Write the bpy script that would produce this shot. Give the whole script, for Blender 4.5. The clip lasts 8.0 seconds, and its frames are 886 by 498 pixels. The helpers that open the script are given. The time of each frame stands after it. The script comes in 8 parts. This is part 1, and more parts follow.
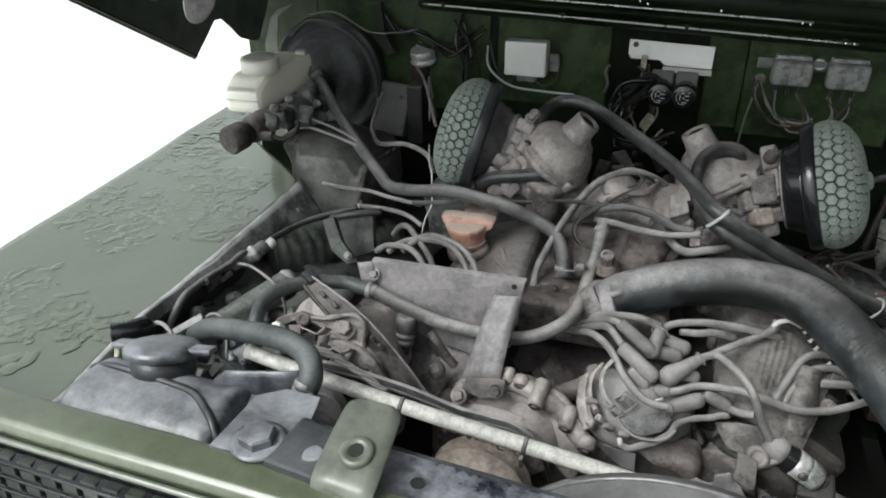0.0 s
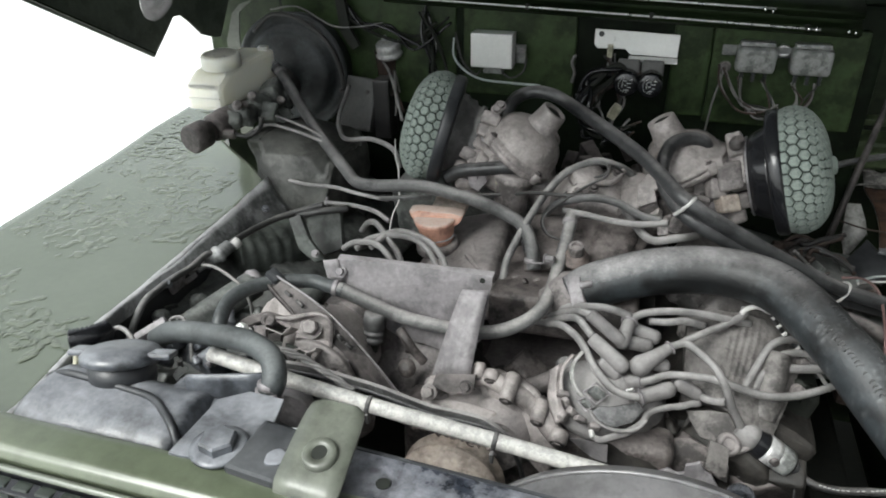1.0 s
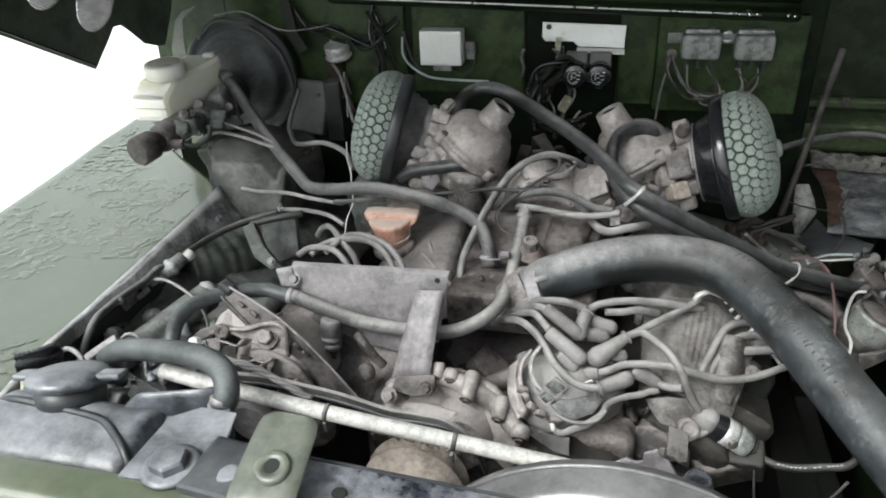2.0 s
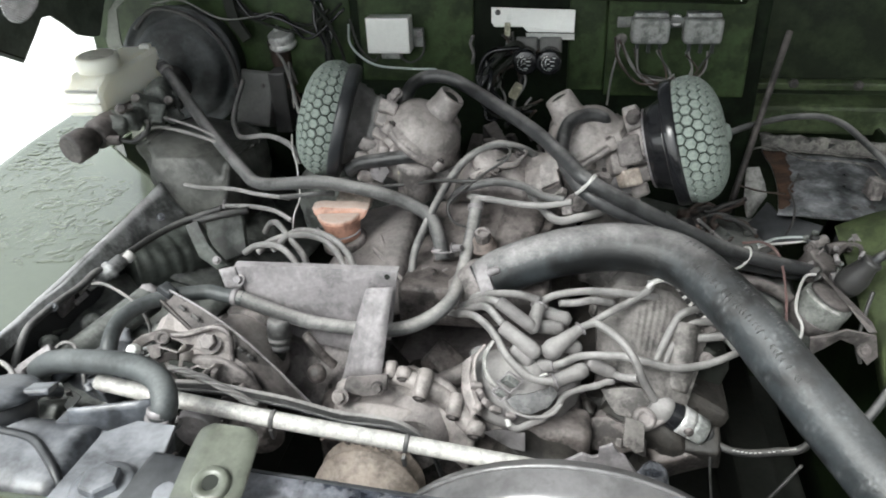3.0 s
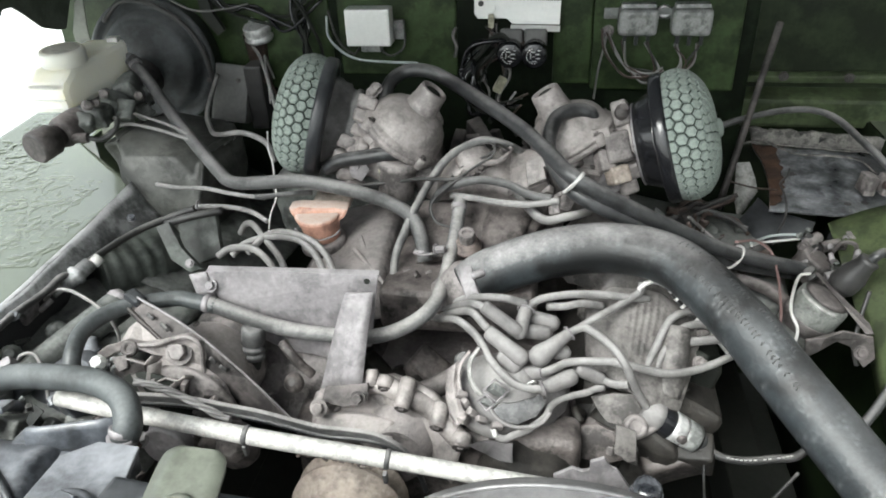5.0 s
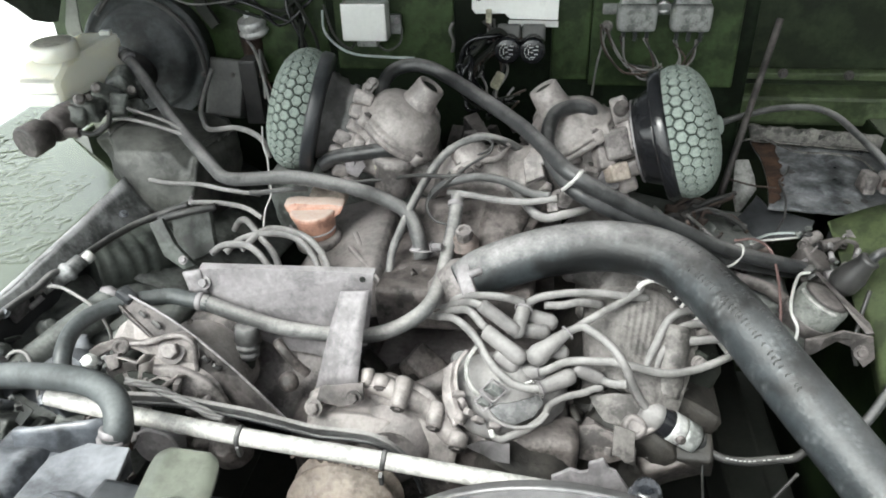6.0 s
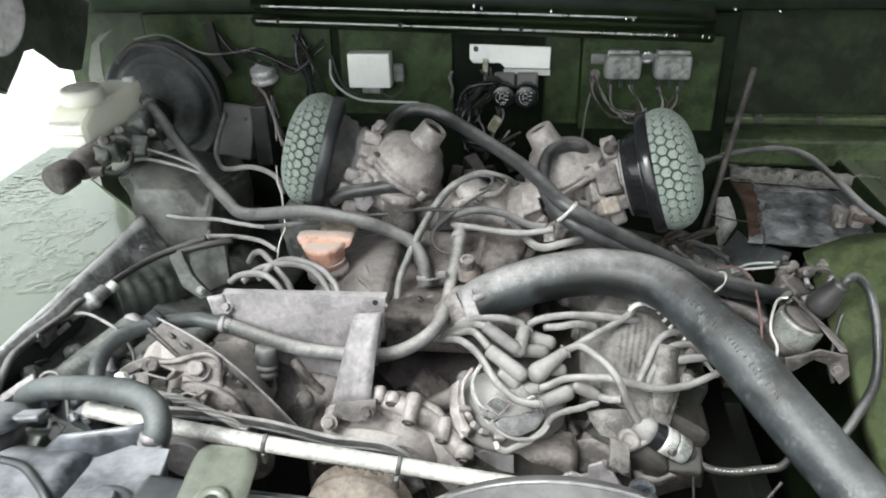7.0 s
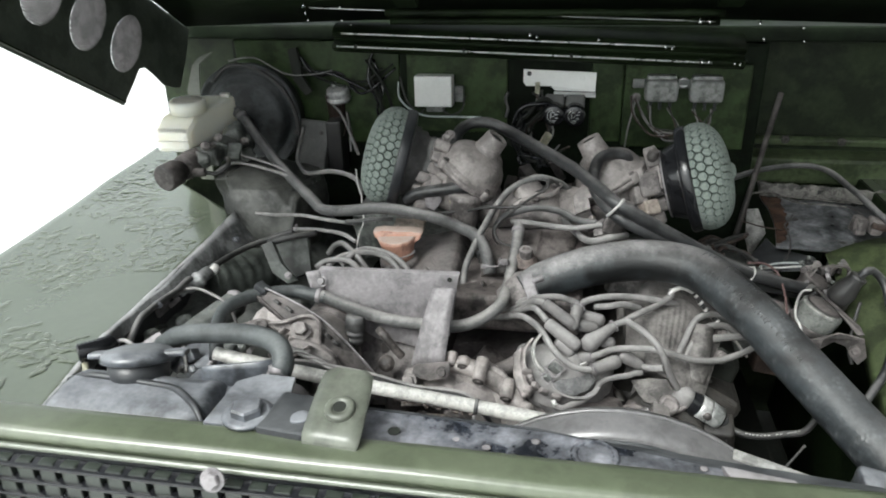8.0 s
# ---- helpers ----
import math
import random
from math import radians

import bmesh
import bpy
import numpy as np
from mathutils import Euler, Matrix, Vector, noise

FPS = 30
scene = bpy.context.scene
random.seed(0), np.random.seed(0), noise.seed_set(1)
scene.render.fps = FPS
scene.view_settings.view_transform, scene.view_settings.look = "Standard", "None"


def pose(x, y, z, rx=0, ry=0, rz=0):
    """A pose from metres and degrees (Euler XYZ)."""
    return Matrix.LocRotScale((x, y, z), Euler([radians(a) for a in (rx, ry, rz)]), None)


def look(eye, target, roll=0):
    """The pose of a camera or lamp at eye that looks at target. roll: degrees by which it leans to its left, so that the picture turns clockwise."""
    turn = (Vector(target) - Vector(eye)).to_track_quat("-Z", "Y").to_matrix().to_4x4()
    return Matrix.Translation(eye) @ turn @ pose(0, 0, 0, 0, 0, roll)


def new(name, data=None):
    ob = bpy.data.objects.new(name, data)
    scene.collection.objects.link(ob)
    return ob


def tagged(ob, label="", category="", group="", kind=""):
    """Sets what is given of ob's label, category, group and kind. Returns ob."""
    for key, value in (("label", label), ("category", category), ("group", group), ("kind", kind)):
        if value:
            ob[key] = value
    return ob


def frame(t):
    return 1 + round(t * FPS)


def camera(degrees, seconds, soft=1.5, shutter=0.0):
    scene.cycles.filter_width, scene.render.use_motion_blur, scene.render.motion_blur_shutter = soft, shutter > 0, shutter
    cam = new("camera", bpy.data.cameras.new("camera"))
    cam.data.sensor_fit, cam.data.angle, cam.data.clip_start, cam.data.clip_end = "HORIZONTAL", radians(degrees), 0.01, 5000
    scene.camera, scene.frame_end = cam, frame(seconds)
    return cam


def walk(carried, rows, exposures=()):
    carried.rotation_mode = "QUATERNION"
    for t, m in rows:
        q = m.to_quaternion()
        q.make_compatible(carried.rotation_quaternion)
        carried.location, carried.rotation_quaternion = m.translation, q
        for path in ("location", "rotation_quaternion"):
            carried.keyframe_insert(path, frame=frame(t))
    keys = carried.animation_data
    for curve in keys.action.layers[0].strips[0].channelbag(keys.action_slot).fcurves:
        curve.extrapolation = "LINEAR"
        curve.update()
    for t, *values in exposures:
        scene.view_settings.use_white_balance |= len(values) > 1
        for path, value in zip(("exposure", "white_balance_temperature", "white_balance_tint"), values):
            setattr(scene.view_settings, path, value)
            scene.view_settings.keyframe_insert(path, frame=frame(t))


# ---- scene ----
import itertools

cam = camera(63.2, 8.0, soft=1.85, shutter=0.4)
PATH = [
    (0, (0.179, -0.053, 1.458), (-0.401, 1.613, 0.514), -0.3),
    (0.5, (0.182, -0.042, 1.453), (-0.377, 1.626, 0.503), -0.4),
    (1, (0.19, -0.038, 1.451), (-0.332, 1.64, 0.496), -0.9),
    (1.5, (0.2, -0.033, 1.453), (-0.283, 1.657, 0.499), -1.9),
    (3, (0.22, 0.002, 1.449), (-0.12, 1.699, 0.447), -2.6),
    (3.5, (0.219, 0.024, 1.441), (-0.073, 1.727, 0.434), -2.2),
    (4, (0.218, 0.03, 1.439), (-0.081, 1.728, 0.425), -2.2),
    (4.5, (0.217, 0.034, 1.44), (-0.083, 1.73, 0.423), -2.4),
    (6, (0.213, 0.051, 1.435), (-0.073, 1.741, 0.405), -2.0),
    (6.5, (0.208, 0.045, 1.435), (-0.058, 1.736, 0.4), -1.5),
    (7, (0.202, -0.024, 1.446), (-0.058, 1.736, 0.533), -1.6),
    (7.5, (0.18, -0.111, 1.448), (-0.121, 1.663, 0.575), -0.9),
    (8, (0.167, -0.193, 1.446), (-0.166, 1.603, 0.63), -1.2),
]
EXPOSURES = [(0, 0.82, 6350, 5), (1, 1.03, 6350, 5), (2.2, 1.28, 6350, 5), (3.5, 1.52, 6350, 5), (5.0, 1.62, 6350, 4), (6.5, 1.79, 6350, 3), (7.1, 1.68, 6350, 4), (8, 1.14, 6350, 4)]
walk(cam, [(t, look(eye, target, roll)) for t, eye, target, roll in PATH], EXPOSURES)

# ---- world, sun, exposure ----
world = bpy.data.worlds.new("overcast_sky")
scene.world = world
world.use_nodes = True
wt = world.node_tree
bg = wt.nodes["Background"]
sky = wt.nodes.new("ShaderNodeTexSky")
sky.sky_type, sky.sun_disc = "NISHITA", False
sky.sun_elevation, sky.sun_rotation = radians(48), radians(214)
sky.air_density, sky.dust_density, sky.ozone_density = 1.0, 4.0, 1.0
pale = wt.nodes.new("ShaderNodeHueSaturation")
pale.inputs["Saturation"].default_value = 0.18
wt.links.new(sky.outputs[0], pale.inputs["Color"])
wt.links.new(pale.outputs[0], bg.inputs["Color"])
bg.inputs["Strength"].default_value = 0.15
sun = new("sun", bpy.data.lights.new("sun", "SUN"))
sun.data.energy, sun.data.angle, sun.data.color = 1.75, radians(34), (1.0, 0.98, 0.95)
sun.matrix_world = look((-2.8, -3.6, 6.5), (0, 0.6, 0.9))


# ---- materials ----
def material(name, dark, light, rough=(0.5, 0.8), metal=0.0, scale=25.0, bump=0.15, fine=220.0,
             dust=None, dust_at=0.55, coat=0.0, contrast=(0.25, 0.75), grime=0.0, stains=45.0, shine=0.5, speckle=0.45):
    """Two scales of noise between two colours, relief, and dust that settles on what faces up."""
    m = bpy.data.materials.new(name)
    m.use_nodes = True
    t = m.node_tree
    n, link = t.nodes, t.links.new
    b = n["Principled BSDF"]
    co = n.new("ShaderNodeTexCoord")
    big = n.new("ShaderNodeTexNoise")
    big.inputs["Scale"].default_value, big.inputs["Detail"].default_value = scale, 9
    big.inputs["Roughness"].default_value = 0.66
    small = n.new("ShaderNodeTexNoise")
    small.inputs["Scale"].default_value, small.inputs["Detail"].default_value = fine, 4
    link(co.outputs["Object"], big.inputs["Vector"])
    link(co.outputs["Object"], small.inputs["Vector"])
    ramp = n.new("ShaderNodeMapRange")
    ramp.inputs["From Min"].default_value, ramp.inputs["From Max"].default_value = contrast
    link(big.outputs["Fac"], ramp.inputs["Value"])
    mix = n.new("ShaderNodeMix")
    mix.data_type = "RGBA"
    mix.inputs["A"].default_value, mix.inputs["B"].default_value = (*dark, 1), (*light, 1)
    link(ramp.outputs["Result"], mix.inputs["Factor"])
    grain = n.new("ShaderNodeMix")
    grain.data_type, grain.blend_type = "RGBA", "MULTIPLY"
    grain.inputs["Factor"].default_value = speckle
    gr = n.new("ShaderNodeMapRange")
    gr.inputs["From Min"].default_value, gr.inputs["From Max"].default_value = 0.3, 0.7
    gr.inputs["To Min"].default_value, gr.inputs["To Max"].default_value = 0.75, 1.15
    link(small.outputs["Fac"], gr.inputs["Value"])
    link(mix.outputs["Result"], grain.inputs["A"])
    link(gr.outputs["Result"], grain.inputs["B"])
    stain = n.new("ShaderNodeTexNoise")
    stain.inputs["Scale"].default_value, stain.inputs["Detail"].default_value = stains, 9
    stain.inputs["Roughness"].default_value = 0.68
    link(co.outputs["Object"], stain.inputs["Vector"])
    sr = n.new("ShaderNodeMapRange")
    sr.inputs["From Min"].default_value, sr.inputs["From Max"].default_value = 0.43, 0.525
    sr.inputs["To Min"].default_value, sr.inputs["To Max"].default_value = 1.0 - grime, 1.0
    link(stain.outputs["Fac"], sr.inputs["Value"])
    dirty = n.new("ShaderNodeMix")
    dirty.data_type, dirty.blend_type = "RGBA", "MULTIPLY"
    dirty.inputs["Factor"].default_value = 1.0
    link(grain.outputs["Result"], dirty.inputs["A"])
    link(sr.outputs["Result"], dirty.inputs["B"])
    colour = dirty.outputs["Result"]
    if grime:
        fleck = n.new("ShaderNodeTexNoise")
        fleck.inputs["Scale"].default_value, fleck.inputs["Detail"].default_value = stains * 4.5, 6
        fleck.inputs["Roughness"].default_value = 0.7
        link(co.outputs["Object"], fleck.inputs["Vector"])
        fr = n.new("ShaderNodeMapRange")
        fr.inputs["From Min"].default_value, fr.inputs["From Max"].default_value = 0.40, 0.62
        fr.inputs["To Min"].default_value, fr.inputs["To Max"].default_value = 1.0 - 0.30 * grime, 1.0 + 0.22 * grime
        link(fleck.outputs["Fac"], fr.inputs["Value"])
        chips = n.new("ShaderNodeMix")
        chips.data_type, chips.blend_type = "RGBA", "MULTIPLY"
        chips.inputs["Factor"].default_value = 1.0
        link(colour, chips.inputs["A"])
        link(fr.outputs["Result"], chips.inputs["B"])
        colour = chips.outputs["Result"]
    ro = n.new("ShaderNodeMapRange")
    ro.inputs["To Min"].default_value, ro.inputs["To Max"].default_value = rough
    link(big.outputs["Fac"], ro.inputs["Value"])
    rough_out = ro.outputs["Result"]
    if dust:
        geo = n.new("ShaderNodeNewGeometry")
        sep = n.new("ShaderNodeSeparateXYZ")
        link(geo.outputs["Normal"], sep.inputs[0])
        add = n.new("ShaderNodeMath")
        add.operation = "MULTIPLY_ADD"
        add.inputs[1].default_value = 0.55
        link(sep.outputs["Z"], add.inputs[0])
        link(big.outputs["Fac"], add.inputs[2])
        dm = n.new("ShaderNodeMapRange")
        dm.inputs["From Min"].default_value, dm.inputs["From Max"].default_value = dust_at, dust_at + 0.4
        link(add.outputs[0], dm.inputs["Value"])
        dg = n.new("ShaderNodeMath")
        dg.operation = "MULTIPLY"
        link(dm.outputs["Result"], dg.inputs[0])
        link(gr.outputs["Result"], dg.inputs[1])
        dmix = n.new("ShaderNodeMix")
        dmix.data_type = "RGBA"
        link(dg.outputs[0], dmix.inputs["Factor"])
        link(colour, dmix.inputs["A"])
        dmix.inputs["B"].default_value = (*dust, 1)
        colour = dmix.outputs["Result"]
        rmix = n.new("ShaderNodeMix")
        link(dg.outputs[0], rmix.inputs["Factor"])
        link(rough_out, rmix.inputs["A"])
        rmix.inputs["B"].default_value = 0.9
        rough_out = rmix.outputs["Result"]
    link(colour, b.inputs["Base Color"])
    link(rough_out, b.inputs["Roughness"])
    b.inputs["Metallic"].default_value = metal
    b.inputs["Specular IOR Level"].default_value = shine
    b.inputs["Coat Weight"].default_value = coat
    b.inputs["Coat Roughness"].default_value = 0.08
    if bump:
        su = n.new("ShaderNodeMath")
        su.operation = "MULTIPLY_ADD"
        su.inputs[1].default_value = 0.4
        link(small.outputs["Fac"], su.inputs[0])
        link(big.outputs["Fac"], su.inputs[2])
        bp = n.new("ShaderNodeBump")
        bp.inputs["Strength"].default_value, bp.inputs["Distance"].default_value = min(1.0, bump * 1.25), 0.004
        link(su.outputs[0], bp.inputs["Height"])
        link(bp.outputs["Normal"], b.inputs["Normal"])
    return m


GREEN = material("army_green_wet_paint", (0.0729, 0.0877, 0.06), (0.0965, 0.113, 0.08), (0.12, 0.28), 0, 5, 0.04, 90, coat=0.55, speckle=0.15)
ARCH_GREEN = material("scuffed_olive_arch_paint", (0.030, 0.043, 0.018), (0.072, 0.092, 0.042), (0.35, 0.6), 0, 12, 0.08, 140, coat=0.1, grime=0.5, stains=30)
# Near black: shade in deep gaps and holes as colour, also some dark parts.
DARK = material("near_black_shade_and_parts", (0.014, 0.016, 0.014), (0.034, 0.036, 0.032), (0.5, 0.8), 0, 10, 0.2, 120, shine=0.12)
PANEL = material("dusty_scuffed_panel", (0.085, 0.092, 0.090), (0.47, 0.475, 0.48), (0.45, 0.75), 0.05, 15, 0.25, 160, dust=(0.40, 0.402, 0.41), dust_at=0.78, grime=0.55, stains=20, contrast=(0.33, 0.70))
RAIL_GREEN = material("weathered_olive_rail_paint", (0.076, 0.091, 0.059), (0.108, 0.123, 0.086), (0.2, 0.42), 0, 8, 0.05, 120, coat=0.35, grime=0.18, stains=14, speckle=0.2)
# Body green darkened: the shade under the bonnet is in this colour.
GREEN_IN = material("shaded_green_inner_paint", (0.006, 0.0105, 0.0045), (0.014, 0.023, 0.009), (0.45, 0.7), 0, 9, 0.08, 120, grime=0.5, stains=12, shine=0.12)
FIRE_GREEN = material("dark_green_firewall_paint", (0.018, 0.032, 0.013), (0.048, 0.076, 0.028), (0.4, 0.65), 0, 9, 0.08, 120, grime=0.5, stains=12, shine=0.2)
GREEN_DULL = material("dull_green_tab_paint", (0.090, 0.098, 0.080), (0.130, 0.138, 0.116), (0.3, 0.5), 0, 12, 0.06, 160, coat=0.1, grime=0.25, stains=24, speckle=0.2)
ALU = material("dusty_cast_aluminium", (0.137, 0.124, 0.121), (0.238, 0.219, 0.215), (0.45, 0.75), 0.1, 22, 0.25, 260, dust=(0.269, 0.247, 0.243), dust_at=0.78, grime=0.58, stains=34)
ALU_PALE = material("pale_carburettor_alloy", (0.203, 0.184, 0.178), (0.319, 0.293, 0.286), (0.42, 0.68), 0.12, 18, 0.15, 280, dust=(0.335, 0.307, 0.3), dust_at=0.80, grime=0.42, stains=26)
BROWNCAST = material("dusty_brown_casting", (0.10, 0.078, 0.070), (0.20, 0.168, 0.156), (0.5, 0.8), 0.05, 22, 0.2, 200, grime=0.5, stains=40)
SUPPORT = material("smooth_dusty_grey_green_casting", (0.034, 0.036, 0.033), (0.118, 0.119, 0.111), (0.35, 0.65), 0.05, 13, 0.25, 120, dust=(0.14, 0.140, 0.132), dust_at=0.95, grime=0.6, stains=16)
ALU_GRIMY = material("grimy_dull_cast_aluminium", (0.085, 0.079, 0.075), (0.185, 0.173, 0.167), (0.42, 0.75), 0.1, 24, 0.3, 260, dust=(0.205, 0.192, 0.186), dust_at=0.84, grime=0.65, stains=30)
GREASE = material("greasy_black_brown_iron", (0.012, 0.0108, 0.0095), (0.046, 0.0415, 0.037), (0.45, 0.8), 0.05, 20, 0.4, 160, grime=0.55, stains=26)
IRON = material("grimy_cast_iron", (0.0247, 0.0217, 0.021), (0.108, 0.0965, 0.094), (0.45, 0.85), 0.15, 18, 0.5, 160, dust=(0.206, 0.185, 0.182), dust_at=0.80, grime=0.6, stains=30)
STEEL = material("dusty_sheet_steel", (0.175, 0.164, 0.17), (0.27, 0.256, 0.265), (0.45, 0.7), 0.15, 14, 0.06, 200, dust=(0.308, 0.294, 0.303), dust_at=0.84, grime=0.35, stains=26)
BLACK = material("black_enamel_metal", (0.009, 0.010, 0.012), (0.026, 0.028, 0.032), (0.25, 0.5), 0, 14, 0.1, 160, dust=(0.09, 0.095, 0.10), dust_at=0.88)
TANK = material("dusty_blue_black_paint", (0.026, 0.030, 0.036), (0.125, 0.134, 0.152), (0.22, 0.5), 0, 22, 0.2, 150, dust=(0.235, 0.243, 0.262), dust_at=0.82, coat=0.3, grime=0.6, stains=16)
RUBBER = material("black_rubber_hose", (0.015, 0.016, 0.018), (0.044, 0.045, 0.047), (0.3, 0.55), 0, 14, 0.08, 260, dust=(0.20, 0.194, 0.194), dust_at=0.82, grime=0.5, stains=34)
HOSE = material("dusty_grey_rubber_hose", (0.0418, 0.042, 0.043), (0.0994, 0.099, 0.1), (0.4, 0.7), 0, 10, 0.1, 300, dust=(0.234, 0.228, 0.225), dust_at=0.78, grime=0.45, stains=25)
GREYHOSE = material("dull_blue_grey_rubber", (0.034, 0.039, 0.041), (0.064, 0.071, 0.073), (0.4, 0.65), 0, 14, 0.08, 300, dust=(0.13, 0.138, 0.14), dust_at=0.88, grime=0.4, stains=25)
SMOKE = material("smoky_scratched_plastic", (0.045, 0.046, 0.048), (0.17, 0.168, 0.168), (0.15, 0.4), 0, 40, 0.15, 160, coat=0.3, grime=0.5, stains=60)
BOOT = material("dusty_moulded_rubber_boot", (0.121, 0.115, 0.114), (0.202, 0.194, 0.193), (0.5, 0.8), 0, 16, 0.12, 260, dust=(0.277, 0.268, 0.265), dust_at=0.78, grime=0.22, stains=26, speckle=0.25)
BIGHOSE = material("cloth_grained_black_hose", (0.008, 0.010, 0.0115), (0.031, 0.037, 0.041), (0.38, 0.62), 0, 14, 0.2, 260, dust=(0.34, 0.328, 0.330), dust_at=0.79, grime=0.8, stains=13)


def weave(m):
    """Cloth cover: fine knitted relief with pale scuffs, the dust worn off towards the far end."""
    t = m.node_tree
    n, link = t.nodes, t.links.new

    def maths(op, a, b=None):
        q = n.new("ShaderNodeMath")
        q.operation = op
        for s, v in zip(q.inputs, (a, b)):
            if isinstance(v, (int, float)):
                s.default_value = v
            elif v is not None:
                link(v, s)
        return q.outputs[0]

    uv = n.new("ShaderNodeUVMap")
    sep = n.new("ShaderNodeSeparateXYZ")
    link(uv.outputs["UV"], sep.inputs[0])
    along = sep.outputs["X"]
    far = n.new("ShaderNodeMapRange")
    far.inputs["From Min"].default_value, far.inputs["From Max"].default_value = 0.19, 0.33
    link(along, far.inputs["Value"])
    less = n.new("ShaderNodeMapRange")
    less.inputs["To Min"].default_value, less.inputs["To Max"].default_value = 1.0, 0.14
    link(far.outputs["Result"], less.inputs["Value"])
    for q in [q for q in n if q.type == "MIX" and q.inputs["B"].is_linked is False and q.inputs["Factor"].is_linked]:
        old = q.inputs["Factor"].links[0].from_socket
        if old.node.type == "MATH":
            link(maths("MULTIPLY", old, less.outputs["Result"]), q.inputs["Factor"])
    coords = next(q for q in n if q.type == "TEX_COORD").outputs["Object"]
    stretch = n.new("ShaderNodeMapping")
    stretch.inputs["Scale"].default_value = (1.0, 1.0, 0.55)
    stretch.inputs["Rotation"].default_value = (0, 0, radians(-33))
    link(coords, stretch.inputs["Vector"])
    knit = n.new("ShaderNodeTexVoronoi")
    knit.inputs["Scale"].default_value = 165
    link(stretch.outputs["Vector"], knit.inputs["Vector"])
    stitch = maths("SUBTRACT", 1.0, knit.outputs["Distance"])
    worn = n.new("ShaderNodeMapRange")
    worn.inputs["From Min"].default_value, worn.inputs["From Max"].default_value = 0.48, 0.62
    scuff = n.new("ShaderNodeTexNoise")
    scuff.inputs["Scale"].default_value, scuff.inputs["Detail"].default_value = 38, 6
    link(coords, scuff.inputs["Vector"])
    link(scuff.outputs["Fac"], worn.inputs["Value"])
    height = maths("MULTIPLY", maths("MULTIPLY", maths("POWER", stitch, 2.0), far.outputs["Result"]), worn.outputs["Result"])
    first = next(q for q in n if q.type == "BUMP")
    bp = n.new("ShaderNodeBump")
    bp.inputs["Strength"].default_value, bp.inputs["Distance"].default_value = 0.40, 0.002
    link(height, bp.inputs["Height"])
    link(first.outputs["Normal"], bp.inputs["Normal"])
    b = n["Principled BSDF"]
    link(bp.outputs["Normal"], b.inputs["Normal"])
    base = b.inputs["Base Color"].links[0].from_socket
    pale = n.new("ShaderNodeMix")
    pale.data_type = "RGBA"
    link(maths("MULTIPLY", height, 0.38), pale.inputs["Factor"])
    link(base, pale.inputs["A"])
    pale.inputs["B"].default_value = (0.20, 0.21, 0.215, 1)
    link(pale.outputs["Result"], b.inputs["Base Color"])


weave(BIGHOSE)
WIRE = material("dusty_grey_ignition_lead", (0.132, 0.128, 0.126), (0.234, 0.226, 0.224), (0.4, 0.7), 0, 20, 0.05, 300, dust=(0.319, 0.311, 0.306), dust_at=0.80, grime=0.22, stains=26, speckle=0.25)
LOOM = material("black_taped_wire", (0.010, 0.010, 0.011), (0.038, 0.037, 0.036), (0.35, 0.65), 0, 30, 0.15, 300, dust=(0.14, 0.135, 0.13), dust_at=0.86)
RUST = material("rusty_brown_steel", (0.030, 0.020, 0.016), (0.078, 0.050, 0.040), (0.55, 0.85), 0.1, 24, 0.35, 200, dust=(0.15, 0.13, 0.12), dust_at=0.82, grime=0.5, stains=40)
TAN = material("rust_stained_tan_pulley", (0.33, 0.268, 0.225), (0.52, 0.460, 0.412), (0.5, 0.8), 0.15, 20, 0.2, 200, grime=0.4, stains=30)
WHITE_TUBE = material("chipped_white_painted_tube", (0.25, 0.245, 0.23), (0.47, 0.465, 0.445), (0.35, 0.6), 0, 40, 0.08, 240, contrast=(0.18, 0.36), grime=0.3, stains=90)
PLASTIC = material("yellowed_white_plastic", (0.62, 0.617, 0.540), (0.69, 0.687, 0.615), (0.35, 0.5), 0, 4, 0.0, 150, speckle=0.05)
PLASTIC.node_tree.nodes["Principled BSDF"].inputs["Subsurface Weight"].default_value = 0.75
PLASTIC.node_tree.nodes["Principled BSDF"].inputs["Subsurface Radius"].default_value = (0.045, 0.042, 0.034)
PLASTIC.node_tree.nodes["Principled BSDF"].inputs["Subsurface Scale"].default_value = 1.0
CAPTOP = material("darker_cream_plastic", (0.46, 0.45, 0.39), (0.58, 0.57, 0.50), (0.5, 0.7), 0, 20, 0.05, 200, grime=0.2, stains=40)
RELAY = material("pale_zinc_relay_case", (0.60, 0.61, 0.595), (0.73, 0.74, 0.725), (0.35, 0.55), 0.1, 14, 0.04, 200, speckle=0.15)
GREYBOX = material("dull_grey_alloy_case", (0.14, 0.148, 0.142), (0.24, 0.248, 0.242), (0.45, 0.7), 0.15, 16, 0.08, 220, grime=0.5, stains=30)
ORANGE = material("faded_orange_plastic", (0.40, 0.20, 0.145), (0.50, 0.29, 0.22), (0.45, 0.7), 0, 24, 0.06, 260, dust=(0.45, 0.37, 0.325), dust_at=0.60, grime=0.35, stains=50)
FOAM = material("dark_filter_foam", (0.010, 0.016, 0.013), (0.026, 0.036, 0.031), (0.85, 1.0), 0, 60, 0.6, 500)
CELL = material("sage_green_filter_foam", (0.180, 0.214, 0.194), (0.236, 0.277, 0.254), (0.85, 1.0), 0, 1.2, 0.3, 9, grime=0.25, stains=0.9)
